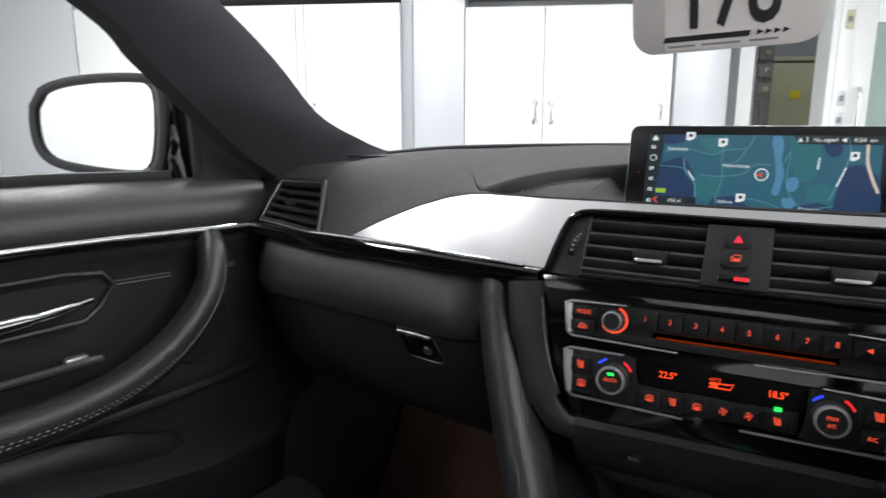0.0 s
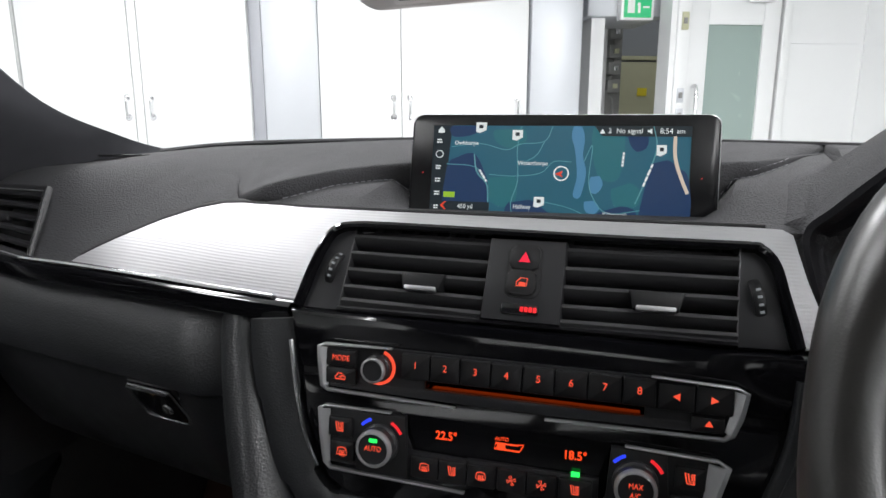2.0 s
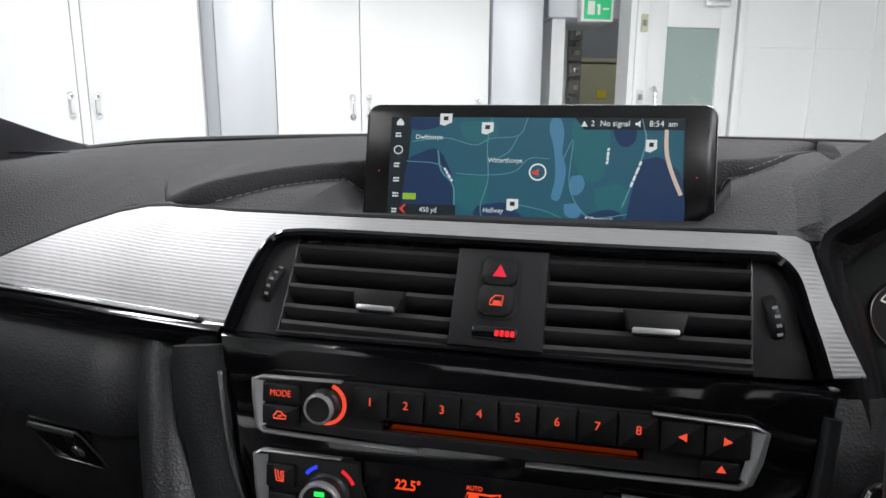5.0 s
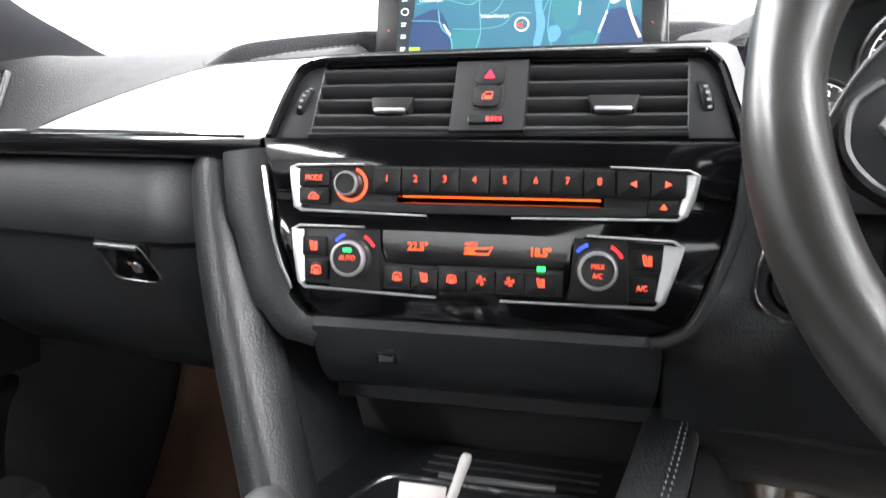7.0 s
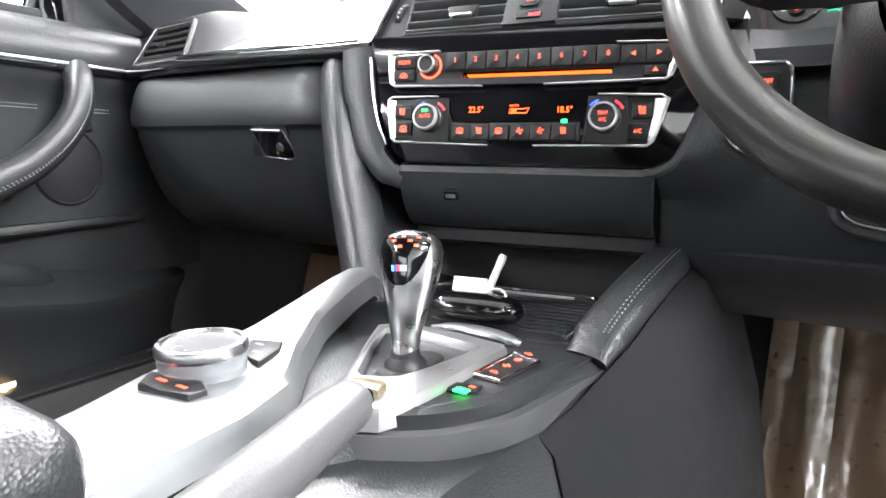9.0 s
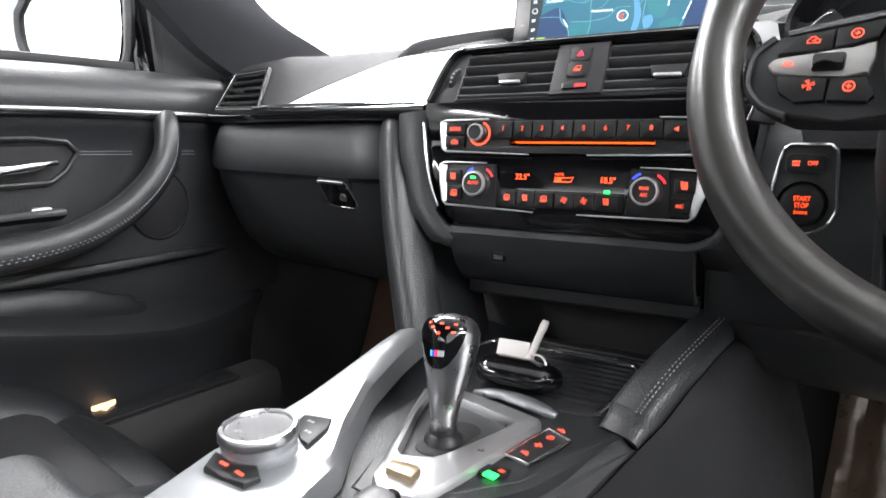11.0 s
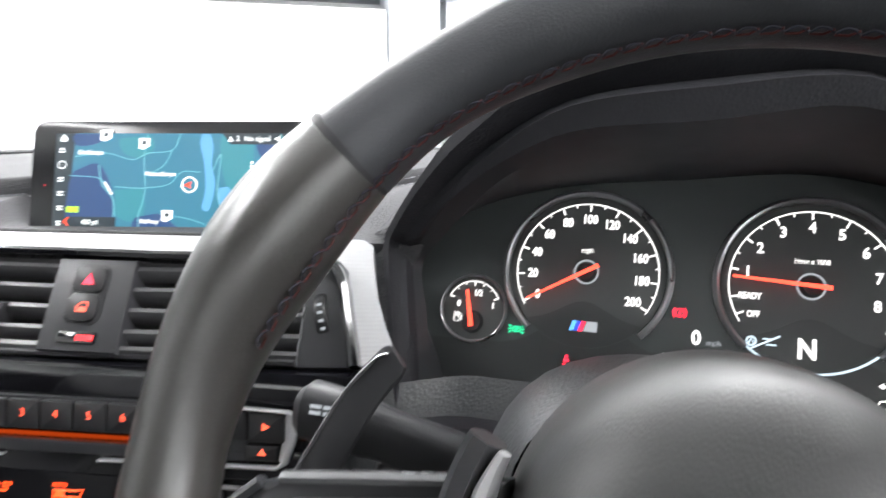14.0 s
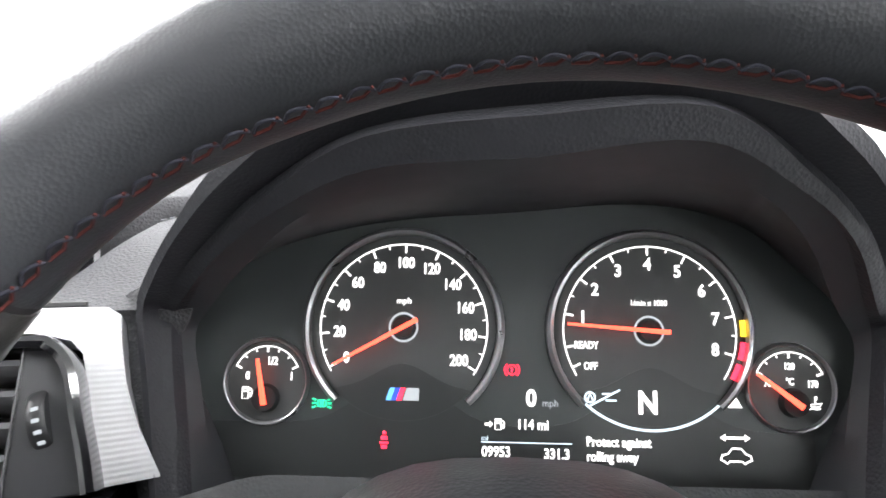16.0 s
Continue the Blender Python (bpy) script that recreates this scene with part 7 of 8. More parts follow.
part("grip", sweep(bmesh.new(), path, rad_, [r * 0.92 for r in rad_], (0, 0, 1), 20, 0.9), GRIPSKIN, hbk)
part("button", lathe(bmesh.new(), [(0.0, 0.010), (0.005, 0.009), (0.0065, 0.006), (0.0065, -0.004), (0.0, -0.004)], Matrix.Translation((-0.048, 0.225, 0.780)) @ Matrix.Rotation(radians(-95), 4, "X"), 20), CHROME, hbk)
arm = thing("armrest", (-0.13, 0.05, 0.72), "black leather armrest lid at the end of the console", "armrest")
part("lid", box(bmesh.new(), (0.16, 0.22, 0.055), Matrix.Translation((-0.150, -0.005, 0.785)), 0.022, 4), LEATHER, arm)

# key fob with its tag, lying in the tray
kf = thing("car_key", (-0.12, 0.49, 0.752), "black car key with a white tag and a cream plastic toggle", "key")
part("fob", sweep(bmesh.new(), smooth_path([Vector(p) for p in ((-0.158, 0.466, 0.764), (-0.135, 0.464, 0.766), (-0.100, 0.470, 0.766), (-0.076, 0.480, 0.764))], 5), [0.008, 0.014, 0.018] + [0.021] * 9 + [0.019, 0.016, 0.012, 0.006], [0.006, 0.010] + [0.0125] * 10 + [0.012, 0.011, 0.009, 0.004], (0, 0, 1), 18, 0.85), PIANO, kf)
part("paper_tag", box(bmesh.new(), (0.034, 0.002, 0.020), Matrix.Translation((-0.140, 0.492, 0.776)) @ Matrix.Rotation(radians(10), 4, "Z") @ Matrix.Rotation(radians(-25), 4, "X"), 0.0008), TAGWHITE, kf)
part("toggle", sweep(bmesh.new(), smooth_path([Vector(p) for p in ((-0.122, 0.490, 0.766), (-0.119, 0.496, 0.780), (-0.115, 0.503, 0.796), (-0.112, 0.508, 0.808))], 4), [0.0048, 0.0046, 0.0042, 0.0040] + [0.0036] * 5 + [0.0040, 0.0042, 0.0040, 0.0030], 0.0040, (0, 1, 0), 12), TAGWHITE, kf)
part("ring", sweep(bmesh.new(), smooth_path([Vector(p) for p in ((-0.118, 0.490, 0.776), (-0.104, 0.484, 0.781), (-0.092, 0.476, 0.778), (-0.090, 0.470, 0.768))], 4), 0.0010, n=6), TAGWHITE, kf)

# ---- passenger door ----
dr = thing("passenger_door", (-0.85, 0.1, 0.6), "black leather-lined car door with a stitched pull grip, closed", "car door")


def door_x(y):
    return -0.018 * max(0.0, (y - 0.45) / 0.2) ** 2


prof = [(-0.885, 1.088), (-0.862, 1.094), (-0.838, 1.090), (-0.815, 1.078), (-0.800, 1.060), (-0.794, 1.042), (-0.797, 1.030), (-0.806, 1.026), (-0.806, 1.012), (-0.812, 0.998), (-0.822, 0.985), (-0.828, 0.95), (-0.830, 0.90), (-0.832, 0.84), (-0.833, 0.79), (-0.835, 0.74), (-0.840, 0.700)]
dys = [-0.55, -0.3, 0.0, 0.15, 0.25, 0.35, 0.45, 0.50, 0.54, 0.58, 0.61, 0.66, 0.72]
part("inner_panel", thicken(loft(bmesh.new(), [[Vector((x + door_x(y), y, z - 0.012 * max(0, (y - 0.30)) / 0.3)) for x, z in prof] for y in dys]), 0.01), LEATHER, dr)
prof = [(-0.842, 0.745), (-0.815, 0.722), (-0.785, 0.705), (-0.775, 0.695), (-0.776, 0.680), (-0.790, 0.655), (-0.800, 0.60), (-0.805, 0.50), (-0.815, 0.42), (-0.86, 0.40)]
part("pocket", thicken(loft(bmesh.new(), [[Vector((x + door_x(y) - 0.03 * max(0, (y - 0.40) / 0.18) ** 2, y, z - 0.705 + between(y, (-0.6, 0.15, 0.24, 0.354, 0.47, 0.55, 0.61), (0.755, 0.752, 0.732, 0.702, 0.681, 0.680, 0.680)))) for x, z in prof] for y in dys]), 0.008), SOFT, dr, "moulded door pocket")
path = smooth_path([Vector((x + door_x(y), y, z)) for x, y, z in ((-0.822, -0.3, 0.800), (-0.818, 0.10, 0.792), (-0.816, 0.25, 0.786), (-0.818, 0.40, 0.786), (-0.824, 0.52, 0.786), (-0.836, 0.59, 0.782))], 6)
part("ledge", sweep(bmesh.new(), path, [0.009] * 20 + [0.008] * 6 + [0.006] * 4 + [0.003], 0.014, (1, 0, 0.2), 12, 0.7), SOFT, dr)
path = smooth_path([Vector((x + door_x(y), y, z)) for x, y, z in ((-0.826, 0.10, 0.760), (-0.818, 0.25, 0.752), (-0.816, 0.34, 0.735), (-0.820, 0.40, 0.716), (-0.83, 0.43, 0.706))], 6)
part("pocket_bowl", sweep(bmesh.new(), path, [0.024] * 14 + [0.020] * 6 + [0.014] * 4 + [0.006], 0.012, (1, 0, 0.2), 12, 0.8), SOFT, dr)
path = [Vector((-0.801 + door_x(y), y, 1.021 - 0.012 * max(0, (y - 0.30)) / 0.3)) for y in dys[:-1]]
# window reflection on the gloss trim, modelled as a silver strip
part("bright_strip", sweep(bmesh.new(), [p + Vector((0.0040, 0, 0.0046)) for p in path], 0.0026, 0.002, (1, 0, 0), 8), SILVER, dr, "silver line standing in for the highlight on the trim")
part("trim_strip", sweep(bmesh.new(), path, 0.0065, 0.004, (1, 0, 0), 10, 0.7), PIANO, dr, "gloss black trim strip")
part("bright_line", sweep(bmesh.new(), [p + Vector((0.003, 0, 0.0075)) for p in path], 0.0014, 0.002, (1, 0, 0), 8), CHROME, dr)
path = smooth_path([Vector(p) for p in ((-0.785, 0.476, 1.008), (-0.768, 0.470, 0.992), (-0.757, 0.462, 0.965), (-0.752, 0.448, 0.938), (-0.750, 0.420, 0.905), (-0.750, 0.375, 0.872), (-0.752, 0.310, 0.846), (-0.756, 0.22, 0.835), (-0.762, 0.10, 0.838), (-0.768, -0.1, 0.85))], 6)
ng = len(path)
part("pull_grip", sweep(bmesh.new(), path, [between(i / ng, (0, 0.2, 0.5, 1), (0.014, 0.017, 0.021, 0.024)) for i in range(ng)], [between(i / ng, (0, 0.2, 0.5, 1), (0.020, 0.020, 0.022, 0.024)) for i in range(ng)], (1, 0, 0), 18, 0.75), LEATHER, dr, "stitched leather pull grip")
bm = bmesh.new()
for off in (0.0, 0.0045):
    line = smooth_path([p + Vector((between(i / ng, (0, 0.2, 0.5, 1), (0.020, 0.020, 0.022, 0.024)) + 0.0002, 0.003 + off * 0.7, -0.006 + off)) for i, p in enumerate(path) if 4 <= i < ng - 8], 4)
    for i in range(0, len(line) - 1, 2):
        sweep(bm, [line[i], line[i].lerp(line[i + 1], 0.75)], 0.0006, n=5)
for z in (0.966, 0.961):
    for k in range(40):
        y = 0.345 + 0.005 * k
        if not 0.435 < y < 0.495:
            sweep(bm, [Vector((-0.8255 + door_x(y), y, z - 0.012 * max(0, (y - 0.30)) / 0.3)), Vector((-0.8255 + door_x(y), y + 0.0035, z - 0.012 * max(0, (y - 0.30)) / 0.3))], 0.0006, n=5)
part("stitching", bm, THREAD, dr, "light grey double stitching")
DM = Matrix(((0, 0, 1, -0.826), (1, 0, 0, 0), (0, 1, 0, 0), (0, 0, 0, 1)))  # frame on the door: x forward, y up, z into the cabin
rec = [(0.05, 0.985), (0.30, 0.984), (0.345, 0.978), (0.358, 0.962), (0.340, 0.936), (0.318, 0.921), (0.05, 0.918)]
part("handle_bowl", sweep(bmesh.new(), [DM @ Vector((x, y, 0.004)) for x, y in rec], 0.004, 0.006, (1, 0, 0), 8, 0.7, closed=True), HARD, dr)
# near-black floor: the shade inside the bowl is put into the colour
part("bowl_floor", prism(bmesh.new(), rec, -0.002, 0.002, DM), DARK, dr)
path = smooth_path([DM @ Vector(p) for p in ((0.10, 0.935, 0.018), (0.22, 0.940, 0.020), (0.28, 0.944, 0.021), (0.325, 0.950, 0.020))], 5)
part("door_handle", sweep(bmesh.new(), path, [0.008] * 8 + [0.006] * 5 + [0.004] * 3, 0.004, (1, 0, 0), 10), CHROME, dr, "chrome door release handle")
swp = part("switch_pad", box(bmesh.new(), (0.03, 0.16, 0.012), Matrix.Translation((-0.790, 0.24, 0.878)) @ Matrix.Rotation(radians(-20), 4, "Y"), 0.004), HARD, dr)
part("window_switch", box(bmesh.new(), (0.012, 0.026, 0.008), Matrix.Translation((-0.786, 0.29, 0.887)), 0.003), SILVER, swp)
spk = part("speaker_grille", lathe(bmesh.new(), [(0.0, 0.003), (0.044, 0.003), (0.048, 0.001), (0.050, 0.004), (0.053, 0.0)], at(DM, 0.476, 0.872, -0.006) @ Matrix.Diagonal((1, 1.12, 1, 1)), 44), HARD, dr, "round speaker grille")
part("speaker_lid", box(bmesh.new(), (0.004, 0.045, 0.014), Matrix.Translation((-0.826, 0.492, 0.932)), 0.003), SOFT, spk)
part("window_seal", sweep(bmesh.new(), [Vector((-0.862, y, 1.098 - 0.012 * max(0, (y - 0.30)) / 0.3)) for y in (-0.55, 0.0, 0.3, 0.47)], 0.006, 0.008, (0, 0, 1), 8, 0.6), HARD, dr)
# quarter panel behind the mirror
bm = prism(bmesh.new(), [(0.512, 1.076), (0.640, 1.076), (0.640, 1.100), (0.585, 1.165), (0.540, 1.215), (0.497, 1.262)], 0.0, 0.014, Matrix(((0, 0, 1, -0.858), (1, 0, 0, 0), (0, 1, 0, 0), (0, 0, 0, 1))), 0.004)
part("corner_panel", bm, SOFT, dr)
part("corner_post", sweep(bmesh.new(), [Vector((-0.852, 0.512, 1.075)), Vector((-0.848, 0.504, 1.19)), Vector((-0.842, 0.496, 1.265))], 0.009, 0.007, (1, 0, 0), 8, 0.6), HARD, dr)
part("outer_skin", box(bmesh.new(), (0.03, 1.25, 0.78), Matrix.Translation((-0.915, 0.05, 0.70)), 0.01), BODYBLACK, dr)

# door mirror outside
mm = look((-0.985, 0.444, 1.160), (-0.55, -0.35, 1.17))
mm = mm @ Matrix.Rotation(math.pi, 4, "Y")
dm = thing("door_mirror", (-0.95, 0.47, 1.08), "black door mirror with clear glass, seen through the side window", "door mirror")
mshape = [(-0.118, 0.030), (-0.100, 0.055), (-0.060, 0.068), (0.0, 0.074), (0.070, 0.074), (0.098, 0.066), (0.106, 0.040), (0.100, -0.030), (0.085, -0.068), (0.040, -0.076), (-0.040, -0.068), (-0.095, -0.055), (-0.118, -0.025)]

mfine = [(v.x, v.y) for v in smooth_path([(x, y, 0) for x, y in mshape + mshape[:3]], 3)][3:-6]
bm = bmesh.new()
prism(bm, [(x * 1.0, y) for x, y in mfine][::-1], -0.09, 0.0, mm, 0.0)
for v in bm.verts:
    p = mm.inverted() @ v.co
    if p.z < -0.05:
        v.co = mm @ Vector((p.x * 0.72, p.y * 0.72, p.z))
part("shell", bm, BODYBLACK, dm)
part("glass_surround", sweep(bmesh.new(), [mm @ Vector((x * 0.96, y * 0.94, 0.002)) for x, y in mfine], 0.0075, 0.008, tuple(mm.to_3x3() @ Vector((0, 0, 1))), 8, 0.7, closed=True), HARD, dm)
inner = [(x * 0.90 - 0.012, y * 0.88) for x, y in mfine]
part("glass", prism(bmesh.new(), inner[::-1], 0.0005, 0.003, mm), MIRROR, dm, "mirror glass")
bm = bmesh.new()
sweep(bm, smooth_path([Vector(p) for p in ((-0.905, 0.520, 1.075), (-0.910, 0.515, 1.12), (-0.915, 0.512, 1.17), (-0.918, 0.508, 1.205))], 4), [0.030] * 5 + [0.026] * 4 + [0.022] * 4, 0.030, (1, 0, 0), 14, 0.7)
part("foot", bm, PIANO, dm)

# ---- pillars, roof, windscreen ----
def ribbon(name, inner, outer, material, label, category, depth=0.03):
    a, b = smooth_path(inner, 6), smooth_path(outer, 6)
    n = min(len(a), len(b))
    rows = []
    for p, q in zip(a[:n], b[:n]):
        mid = (p + q) / 2 + Vector((0.016, -0.010, 0.006))
        rows.append([p + Vector((-depth, 0.02, 0)), p, (p + mid) / 2 + Vector((0.006, -0.004, 0.002)), mid, (q + mid) / 2 + Vector((0.006, -0.004, 0.002)), q, q + Vector((-depth, -0.005, 0))])
    return solo(name, thicken(loft(bmesh.new(), rows), 0.004), material, label, category, "structure")


ribbon("windscreen_pillar", [(-0.70, 0.99, 1.085), (-0.752, 0.83, 1.112), (-0.738, 0.720, 1.142), (-0.720, 0.628, 1.178), (-0.690, 0.535, 1.243), (-0.663, 0.445, 1.296), (-0.60, 0.24, 1.40)],
       [(-0.80, 0.72, 1.05), (-0.80, 0.635, 1.072), (-0.778, 0.540, 1.120), (-0.725, 0.435, 1.186), (-0.697, 0.365, 1.235), (-0.672, 0.308, 1.278), (-0.62, 0.10, 1.385)], CLOTH, "black cloth-covered windscreen pillar", "pillar")
ribbon("windscreen_pillar", [(0.46, 0.99, 1.085), (0.512, 0.83, 1.112), (0.498, 0.720, 1.142), (0.480, 0.628, 1.178), (0.450, 0.535, 1.243), (0.423, 0.445, 1.296), (0.36, 0.24, 1.40)],
       [(0.56, 0.72, 1.05), (0.56, 0.635, 1.072), (0.538, 0.540, 1.120), (0.485, 0.435, 1.186), (0.457, 0.365, 1.235), (0.432, 0.308, 1.278), (0.38, 0.10, 1.385)], CLOTH, "black cloth-covered windscreen pillar", "pillar")
rows = []
for k in range(13):
    x = -0.78 + 1.32 * k / 12
    c = 1 - ((x + 0.12) / 0.66) ** 2
    rows.append([Vector((-0.12 + (x + 0.12) * w, y + dy * c, z)) for w, y, dy, z in ((1.0, 0.84, 0.15, 1.085), (0.96, 0.66, 0.14, 1.18), (0.90, 0.46, 0.10, 1.285), (0.82, 0.16, 0.06, 1.41))])
ws = solo("windscreen", loft(bmesh.new(), rows), PANE, "clear curved car windscreen", "windscreen", "structure")
ws.data.flip_normals()
ws.visible_shadow = False
# black band and wiper at the foot of the screen
path = smooth_path([Vector((x, screen_base(x) + 0.004, screen_edge(x) + between(x, (-0.76, -0.5, -0.2, 0.2), (0.0030, 0.0012, -0.0005, -0.001)))) for x in (-0.76, -0.66, -0.5, -0.3, -0.1, 0.1, 0.3, 0.5)], 5)
solo("windscreen_seal", sweep(bmesh.new(), path, 0.010, 0.0035, (0, 0, 1), 8, 0.7), HARD, "black seal at the foot of the windscreen", "seal", "structure")
wp = thing("wiper", (-0.3, 0.99, 1.11), "black windscreen wiper resting at the foot of the glass", "wiper")
part("blade", sweep(bmesh.new(), smooth_path([Vector(p) for p in ((-0.52, 0.925, 1.124), (-0.46, 0.940, 1.127), (-0.30, 0.965, 1.125), (-0.10, 0.985, 1.123))], 4), 0.006, 0.004, (0, 0, 1), 8, 0.6), HARD, wp)
rows = [[Vector((x, y, 1.40 + 0.03 * (1 - ((x + 0.12) / 0.6) ** 2) - 0.06 * max(0, -y - 0.6))) for x in (-0.68, -0.5, -0.3, -0.12, 0.06, 0.26, 0.44)] for y in (0.18, 0.0, -0.5, -1.0, -1.5)]
solo("headliner", thicken(loft(bmesh.new(), rows), 0.03), HEADLINER, "dark cloth car headliner", "headliner", "structure")
# bonnet ahead of the screen, and the body that closes the cabin
rows = [[Vector((-0.12 + (x + 0.12) * w, y, z - 0.05 * ((x + 0.12) / 0.8) ** 2)) for x in (-0.9, -0.6, -0.3, -0.12, 0.06, 0.36, 0.66)] for y, z, w in ((0.86, 1.055, 1.0), (1.10, 1.045, 1.0), (1.6, 0.98, 0.97), (2.1, 0.86, 0.92), (2.25, 0.70, 0.85))]
bon = thing("parked_car", (-0.12, 1.0, 0.3), "black painted car with its bonnet and body shell", "car")
part("bonnet", thicken(loft(bmesh.new(), rows), 0.01), BODYBLACK, bon)
# right kick panel starts further forward, leaving a gap that lets light in
for nm, sz, pos in (("floor_pan", (1.60, 3.4, 0.06), (-0.12, -0.2, 0.25)), ("bulkhead", (1.50, 0.03, 0.85), (-0.12, 1.22, 0.66)), ("rear_panel", (1.50, 0.03, 0.80), (-0.12, -1.6, 0.65)), ("kick_panel", (0.03, 0.72, 0.80), (-0.895, 0.92, 0.66)), ("kick_panel", (0.03, 0.44, 0.80), (0.655, 1.02, 0.66))):
    part(nm, box(bmesh.new(), sz, Matrix.Translation(pos), 0.004), CARPET, bon)
# unseen panel, cut short to shade the console side, not the footwell film
part("driver_door", box(bmesh.new(), (0.05, 0.97, 0.66), Matrix.Translation((0.625, -0.065, 0.76)), 0.02), LEATHER, bon)
part("driver_sill", box(bmesh.new(), (0.10, 2.0, 0.26), Matrix.Translation((0.60, -0.35, 0.36)), 0.03), HARD, bon)
# unseen rear cabin, added to block light and darken reflections in gloss panels
part("rear_side", box(bmesh.new(), (0.06, 1.0, 0.80), Matrix.Translation((-0.875, -1.1, 0.69)), 0.02), LEATHER, bon)
part("rear_side", box(bmesh.new(), (0.06, 1.25, 0.80), Matrix.Translation((0.635, -0.98, 0.69)), 0.02), LEATHER, bon)
part("rear_bench", box(bmesh.new(), (1.40, 0.55, 0.30), Matrix.Translation((-0.12, -1.10, 0.45)), 0.05, 3), LEATHER, bon)
part("rear_backrest", box(bmesh.new(), (1.40, 0.14, 0.62), Matrix.Translation((-0.12, -1.42, 0.86)) @ Matrix.Rotation(radians(14), 4, "X"), 0.05, 3), LEATHER, bon)
for x in (-0.72, 0.48):
    part("rear_pillar", box(bmesh.new(), (0.05, 0.42, 0.40), Matrix.Translation((x, -1.38, 1.24)), 0.02), HEADLINER, bon)
part("sill", sweep(bmesh.new(), [Vector((-0.78, y, 0.50)) for y in (-0.6, 0.0, 0.3, 0.62)], 0.05, 0.07, (0, 0, 1), 12, 0.5), CARPET, bon)
part("sill_plate", box(bmesh.new(), (0.045, 0.85, 0.006), Matrix.Translation((-0.765, 0.12, 0.573)), 0.002), HARD, bon, "dark sill plate")

part("courtesy_light", prism(bmesh.new(), [(-0.822, 0.316), (-0.775, 0.338), (-0.790, 0.352), (-0.815, 0.374)], 0.572, 0.579, Matrix.Identity(4), 0.001), WARMLAMP, bon, "lit warm courtesy lamp")

# wheels that carry the body
for x, y in ((-0.86, 1.55), (0.62, 1.55), (-0.86, -1.15), (0.62, -1.15)):
    wm_ = Matrix.Translation((x, y, 0.325)) @ Matrix.Rotation(radians(90 if x > 0 else -90), 4, "Y")
    whl = part("wheel", lathe(bmesh.new(), [(0.0, 0.06), (0.05, 0.07), (0.07, 0.05), (0.21, 0.08), (0.225, 0.10), (0.225, -0.10), (0.0, -0.10)], wm_, 40), SILVER, bon, "silver alloy wheel")
    part("tyre", lathe(bmesh.new(), [(0.222, -0.105), (0.30, -0.112), (0.322, -0.09), (0.325, 0.0), (0.322, 0.09), (0.30, 0.112), (0.222, 0.105)], wm_, 40), HARD, whl)

# ---- footwells ----
def film(x0, x1, path, material, name, label, seed, amp):
    rnd = random.Random(seed)
    ph = [rnd.uniform(0, 6.28) for _ in range(6)]
    line = smooth_path(path, 6)
    rows = []
    for i, p in enumerate(line):
        row = []
        for k in range(41):
            x = x0 + (x1 - x0) * k / 40
            w = sum(math.sin(x * f + ph[j] + 0.5 * math.sin(i * 0.3 + j)) * a for j, (f, a) in enumerate(((38, 1), (71, 0.7), (120, 0.5), (190, 0.35))))
            row.append(Vector((x, p.y - amp * w, p.z + amp * 0.6 * w)))
        rows.append(row)
    return solo(name, thicken(loft(bmesh.new(), rows), 0.002), material, label, "floor cover")


film(0.06, 0.56, [(0, 0.30, 0.295), (0, 0.75, 0.295), (0, 0.93, 0.32), (0, 1.06, 0.42), (0, 1.14, 0.58), (0, 1.18, 0.72)], FOIL, "floor_film", "creased brown protective film over the driver's footwell", 5, 0.004)
film(-0.86, -0.34, [(0, 0.20, 0.295), (0, 0.60, 0.295), (0, 0.82, 0.34), (0, 0.93, 0.48), (0, 1.0, 0.66)], PAPER, "paper_mat", "brown paper mat in the passenger footwell", 8, 0.002)

# ---- passenger seat ----
seat = thing("passenger_seat", (-0.56, 0.0, 0.30), "black leather and suede passenger seat cushion", "car seat")
part("cushion", box(bmesh.new(), (0.34, 0.62, 0.16), Matrix.Translation((-0.55, -0.06, 0.545)) @ Matrix.Rotation(radians(6), 4, "X"), 0.05, 4), SUEDE, seat)
for s, x in ((-1, -0.735), (1, -0.365)):
    path = smooth_path([Vector(p) for p in ((x, -0.35, 0.62), (x, -0.05, 0.635), (x + 0.01 * s, 0.16, 0.628), (x - 0.02 * s, 0.24, 0.600), (x - 0.04 * s, 0.27, 0.55))], 5)
    part("bolster", sweep(bmesh.new(), path, [0.055] * 12 + [0.052] * 4 + [0.045] * 4 + [0.03], [0.05] * 12 + [0.045] * 9, (0, 0, 1), 16, 0.8), LEATHER, seat, "leather side bolster")
part("front_edge", sweep(bmesh.new(), smooth_path([Vector(p) for p in ((-0.72, 0.235, 0.590), (-0.62, 0.255, 0.585), (-0.48, 0.255, 0.585), (-0.38, 0.235, 0.590))], 5), 0.045, 0.04, (0, 0, 1), 16, 0.8), LEATHER, seat)
part("base", box(bmesh.new(), (0.38, 0.50, 0.20), Matrix.Translation((-0.55, -0.06, 0.375)), 0.02), HARD, seat)
part("backrest", box(bmesh.new(), (0.46, 0.12, 0.62), Matrix.Translation((-0.55, -0.46, 0.88)) @ Matrix.Rotation(radians(20), 4, "X"), 0.05, 4), LEATHER, seat)

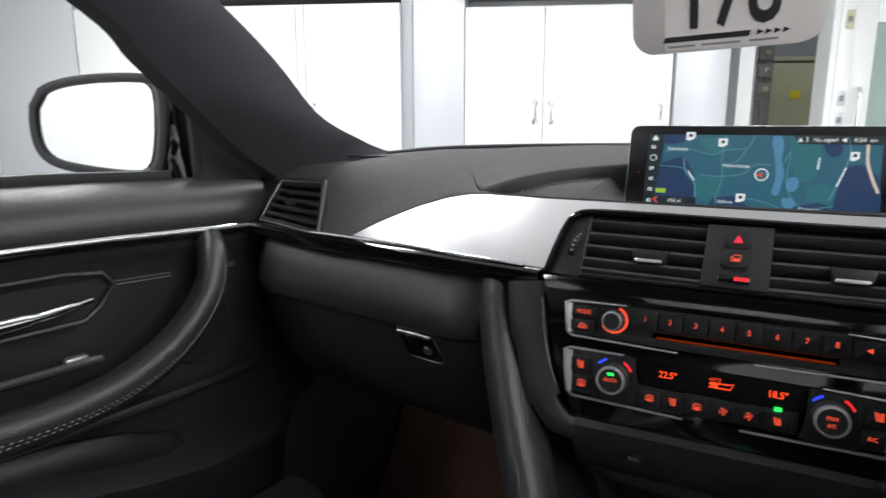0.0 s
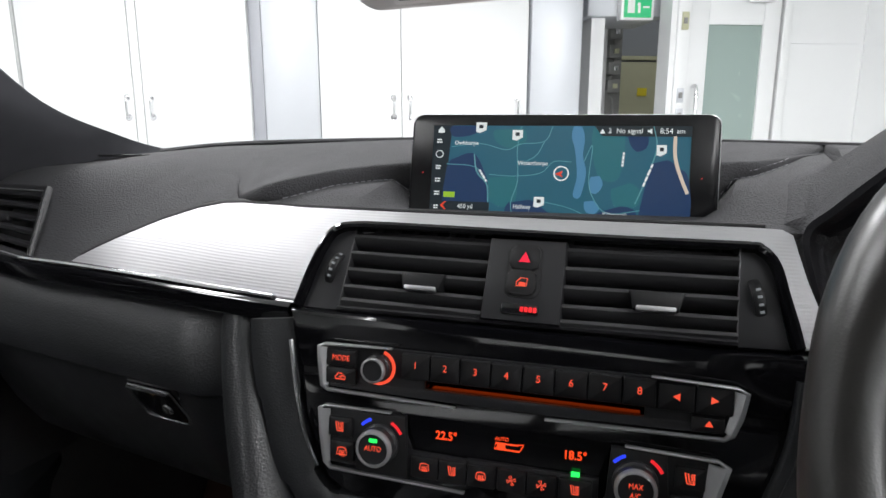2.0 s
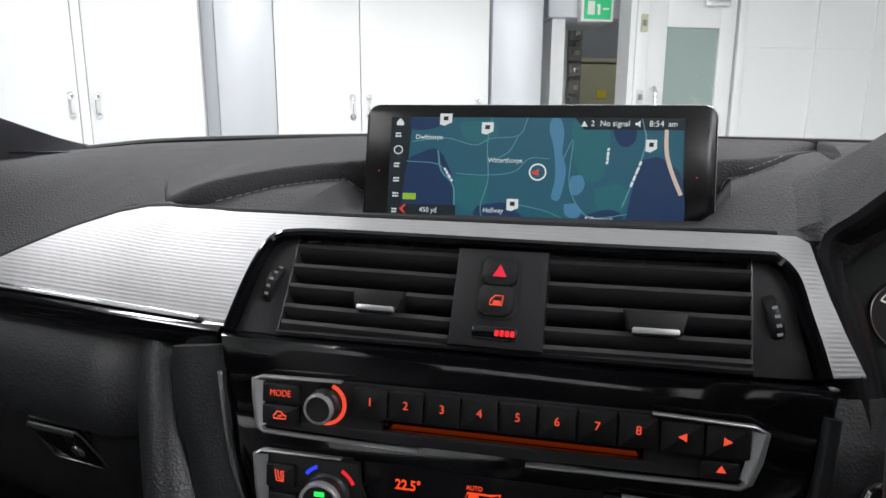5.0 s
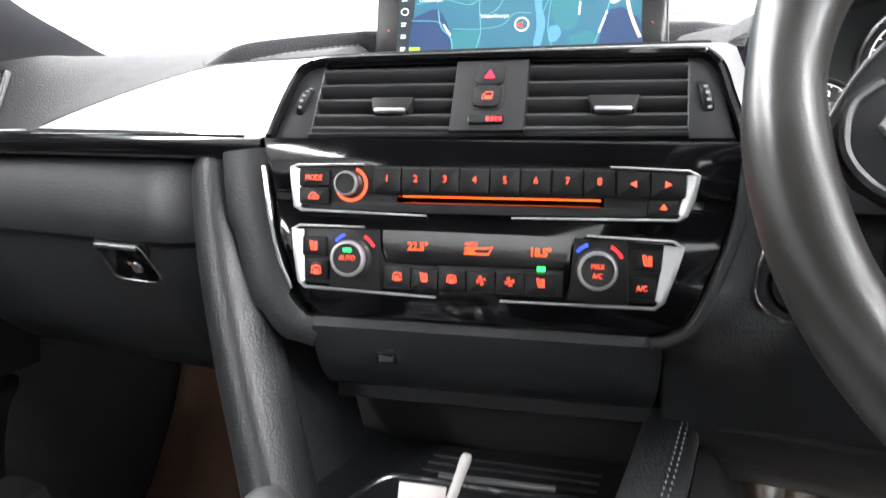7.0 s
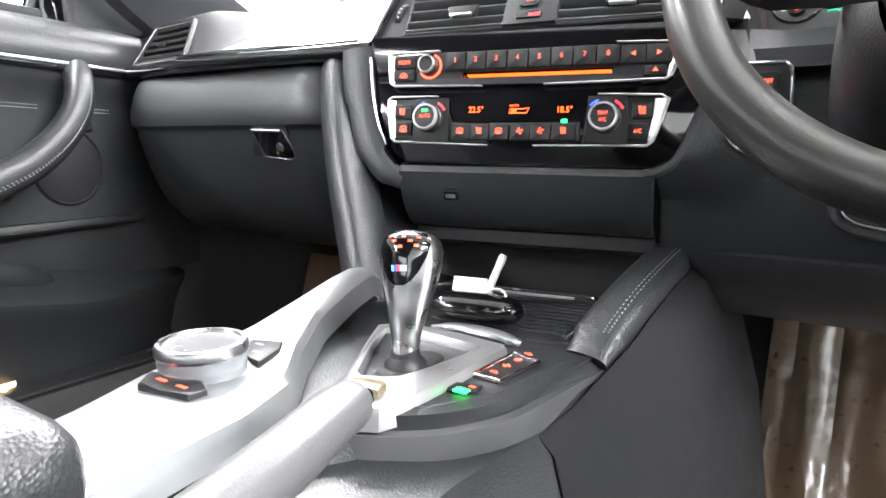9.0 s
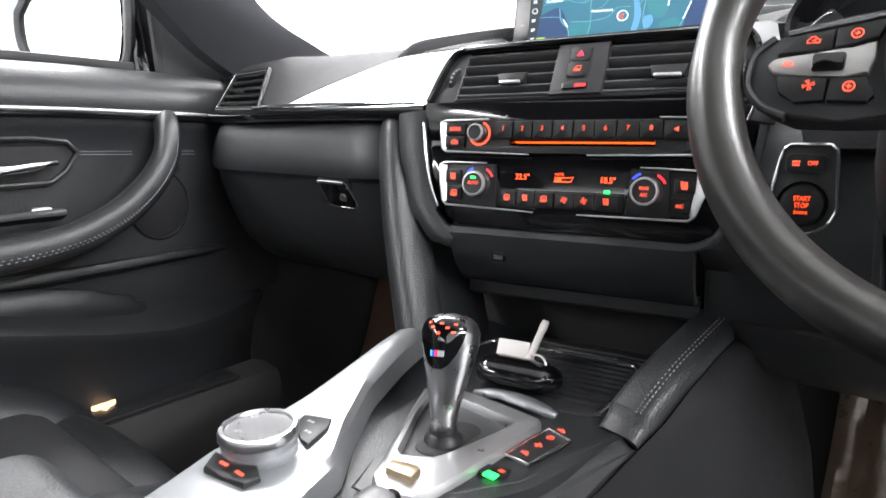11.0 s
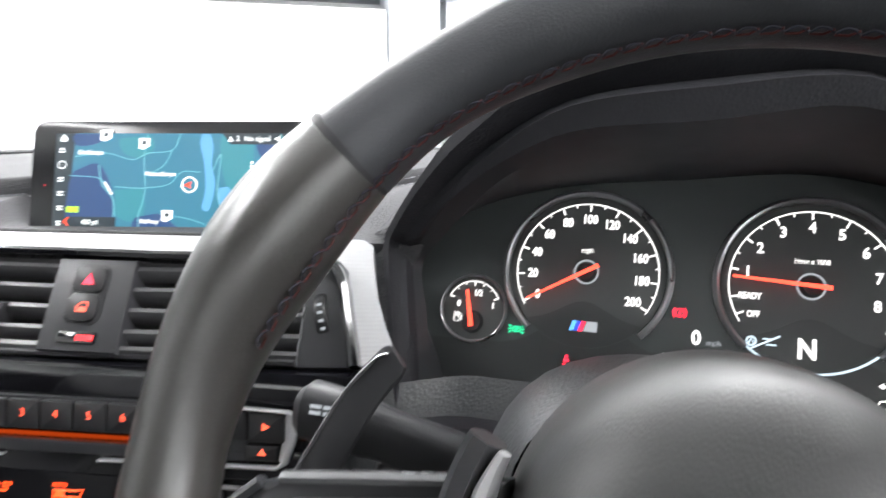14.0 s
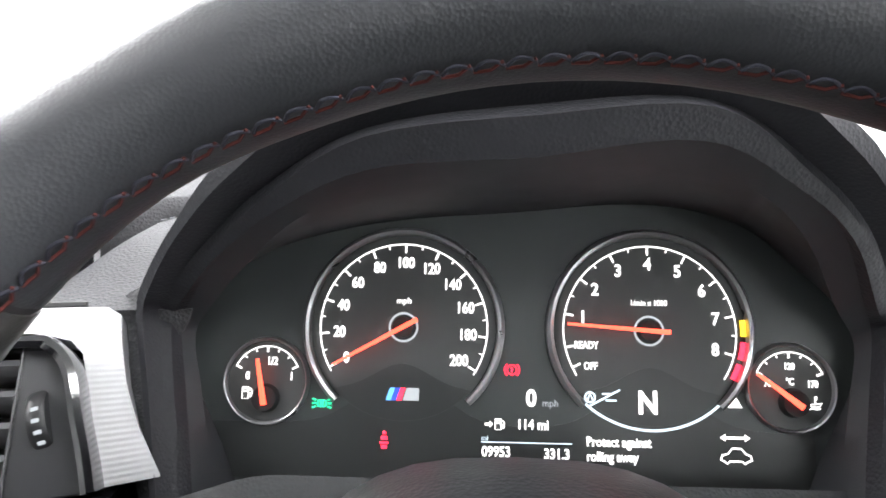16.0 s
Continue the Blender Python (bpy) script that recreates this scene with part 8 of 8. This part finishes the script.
# ---- hanging number tag ----
tg = look((-0.127, 0.489, 1.264), (0.01, 0.02, 1.19), -3) @ Matrix.Rotation(math.pi, 4, "Y") @ Matrix.Scale(0.907, 4)
tag = thing("number_tag", tg @ Vector((0, 0, 0)), "white plastic key-number tag hanging from the rear-view mirror", "tag")
part("plate", prism(bmesh.new(), rrect(0, 0, 0.140, 0.100, 0.018, 6), -0.002, 0.002, tg, 0.001), TAGWHITE, tag)
part("label_field", prism(bmesh.new(), rrect(0.0, -0.004, 0.090, 0.088, 0.002), 0.0, 0.0024, tg), TAGWHITE, tag)
letters("178", 0.074, at(tg, 0.002, -0.0090, 0.0027), INK, tag, name="number", squeeze=0.68, bold=0.014)
nb = prism(bmesh.new(), [(-0.046, -0.0415), (0.017, -0.0415), (0.0185, -0.0372), (-0.0445, -0.0372)], 0, 0.0027, tg)
for k in range(4):
    prism(nb, [(0.022 + 0.006 * k, -0.0415), (0.0275 + 0.006 * k, -0.0393), (0.023 + 0.006 * k, -0.0371)], 0, 0.0027, tg)
part("name_bar", nb, INK, tag)
part("small_print", bars(bmesh.new(), at(tg, 0.0, -0.0450, 0.0025), 0.084, 0.0028, 1, 13), SWITCHGREY, tag)
part("hook", sweep(bmesh.new(), smooth_path([tg @ Vector(p) for p in ((0, 0.048, 0), (0, 0.10, -0.005), (0, 0.15, -0.01))], 4), 0.012, 0.002, tuple(tg.to_3x3() @ Vector((0, 0, 1))), 8), TAGWHITE, tag)

# ---- lettering to meshes ----
deps = bpy.context.evaluated_depsgraph_get()
for ob, material, parent, name in LETTERING:
    me = bpy.data.meshes.new_from_object(ob.evaluated_get(deps))
    me.transform(ob.matrix_basis)
    me.materials.clear()
    me.materials.append(material)
    ob.data.name = "used"
    bpy.data.objects.remove(ob)
    made = new(name, me)
    made.parent = parent
    if parent.type == "EMPTY":
        made.matrix_parent_inverse = parent.matrix_basis.inverted()
for cu in [c for c in bpy.data.curves if c.users == 0]:
    bpy.data.curves.remove(cu)
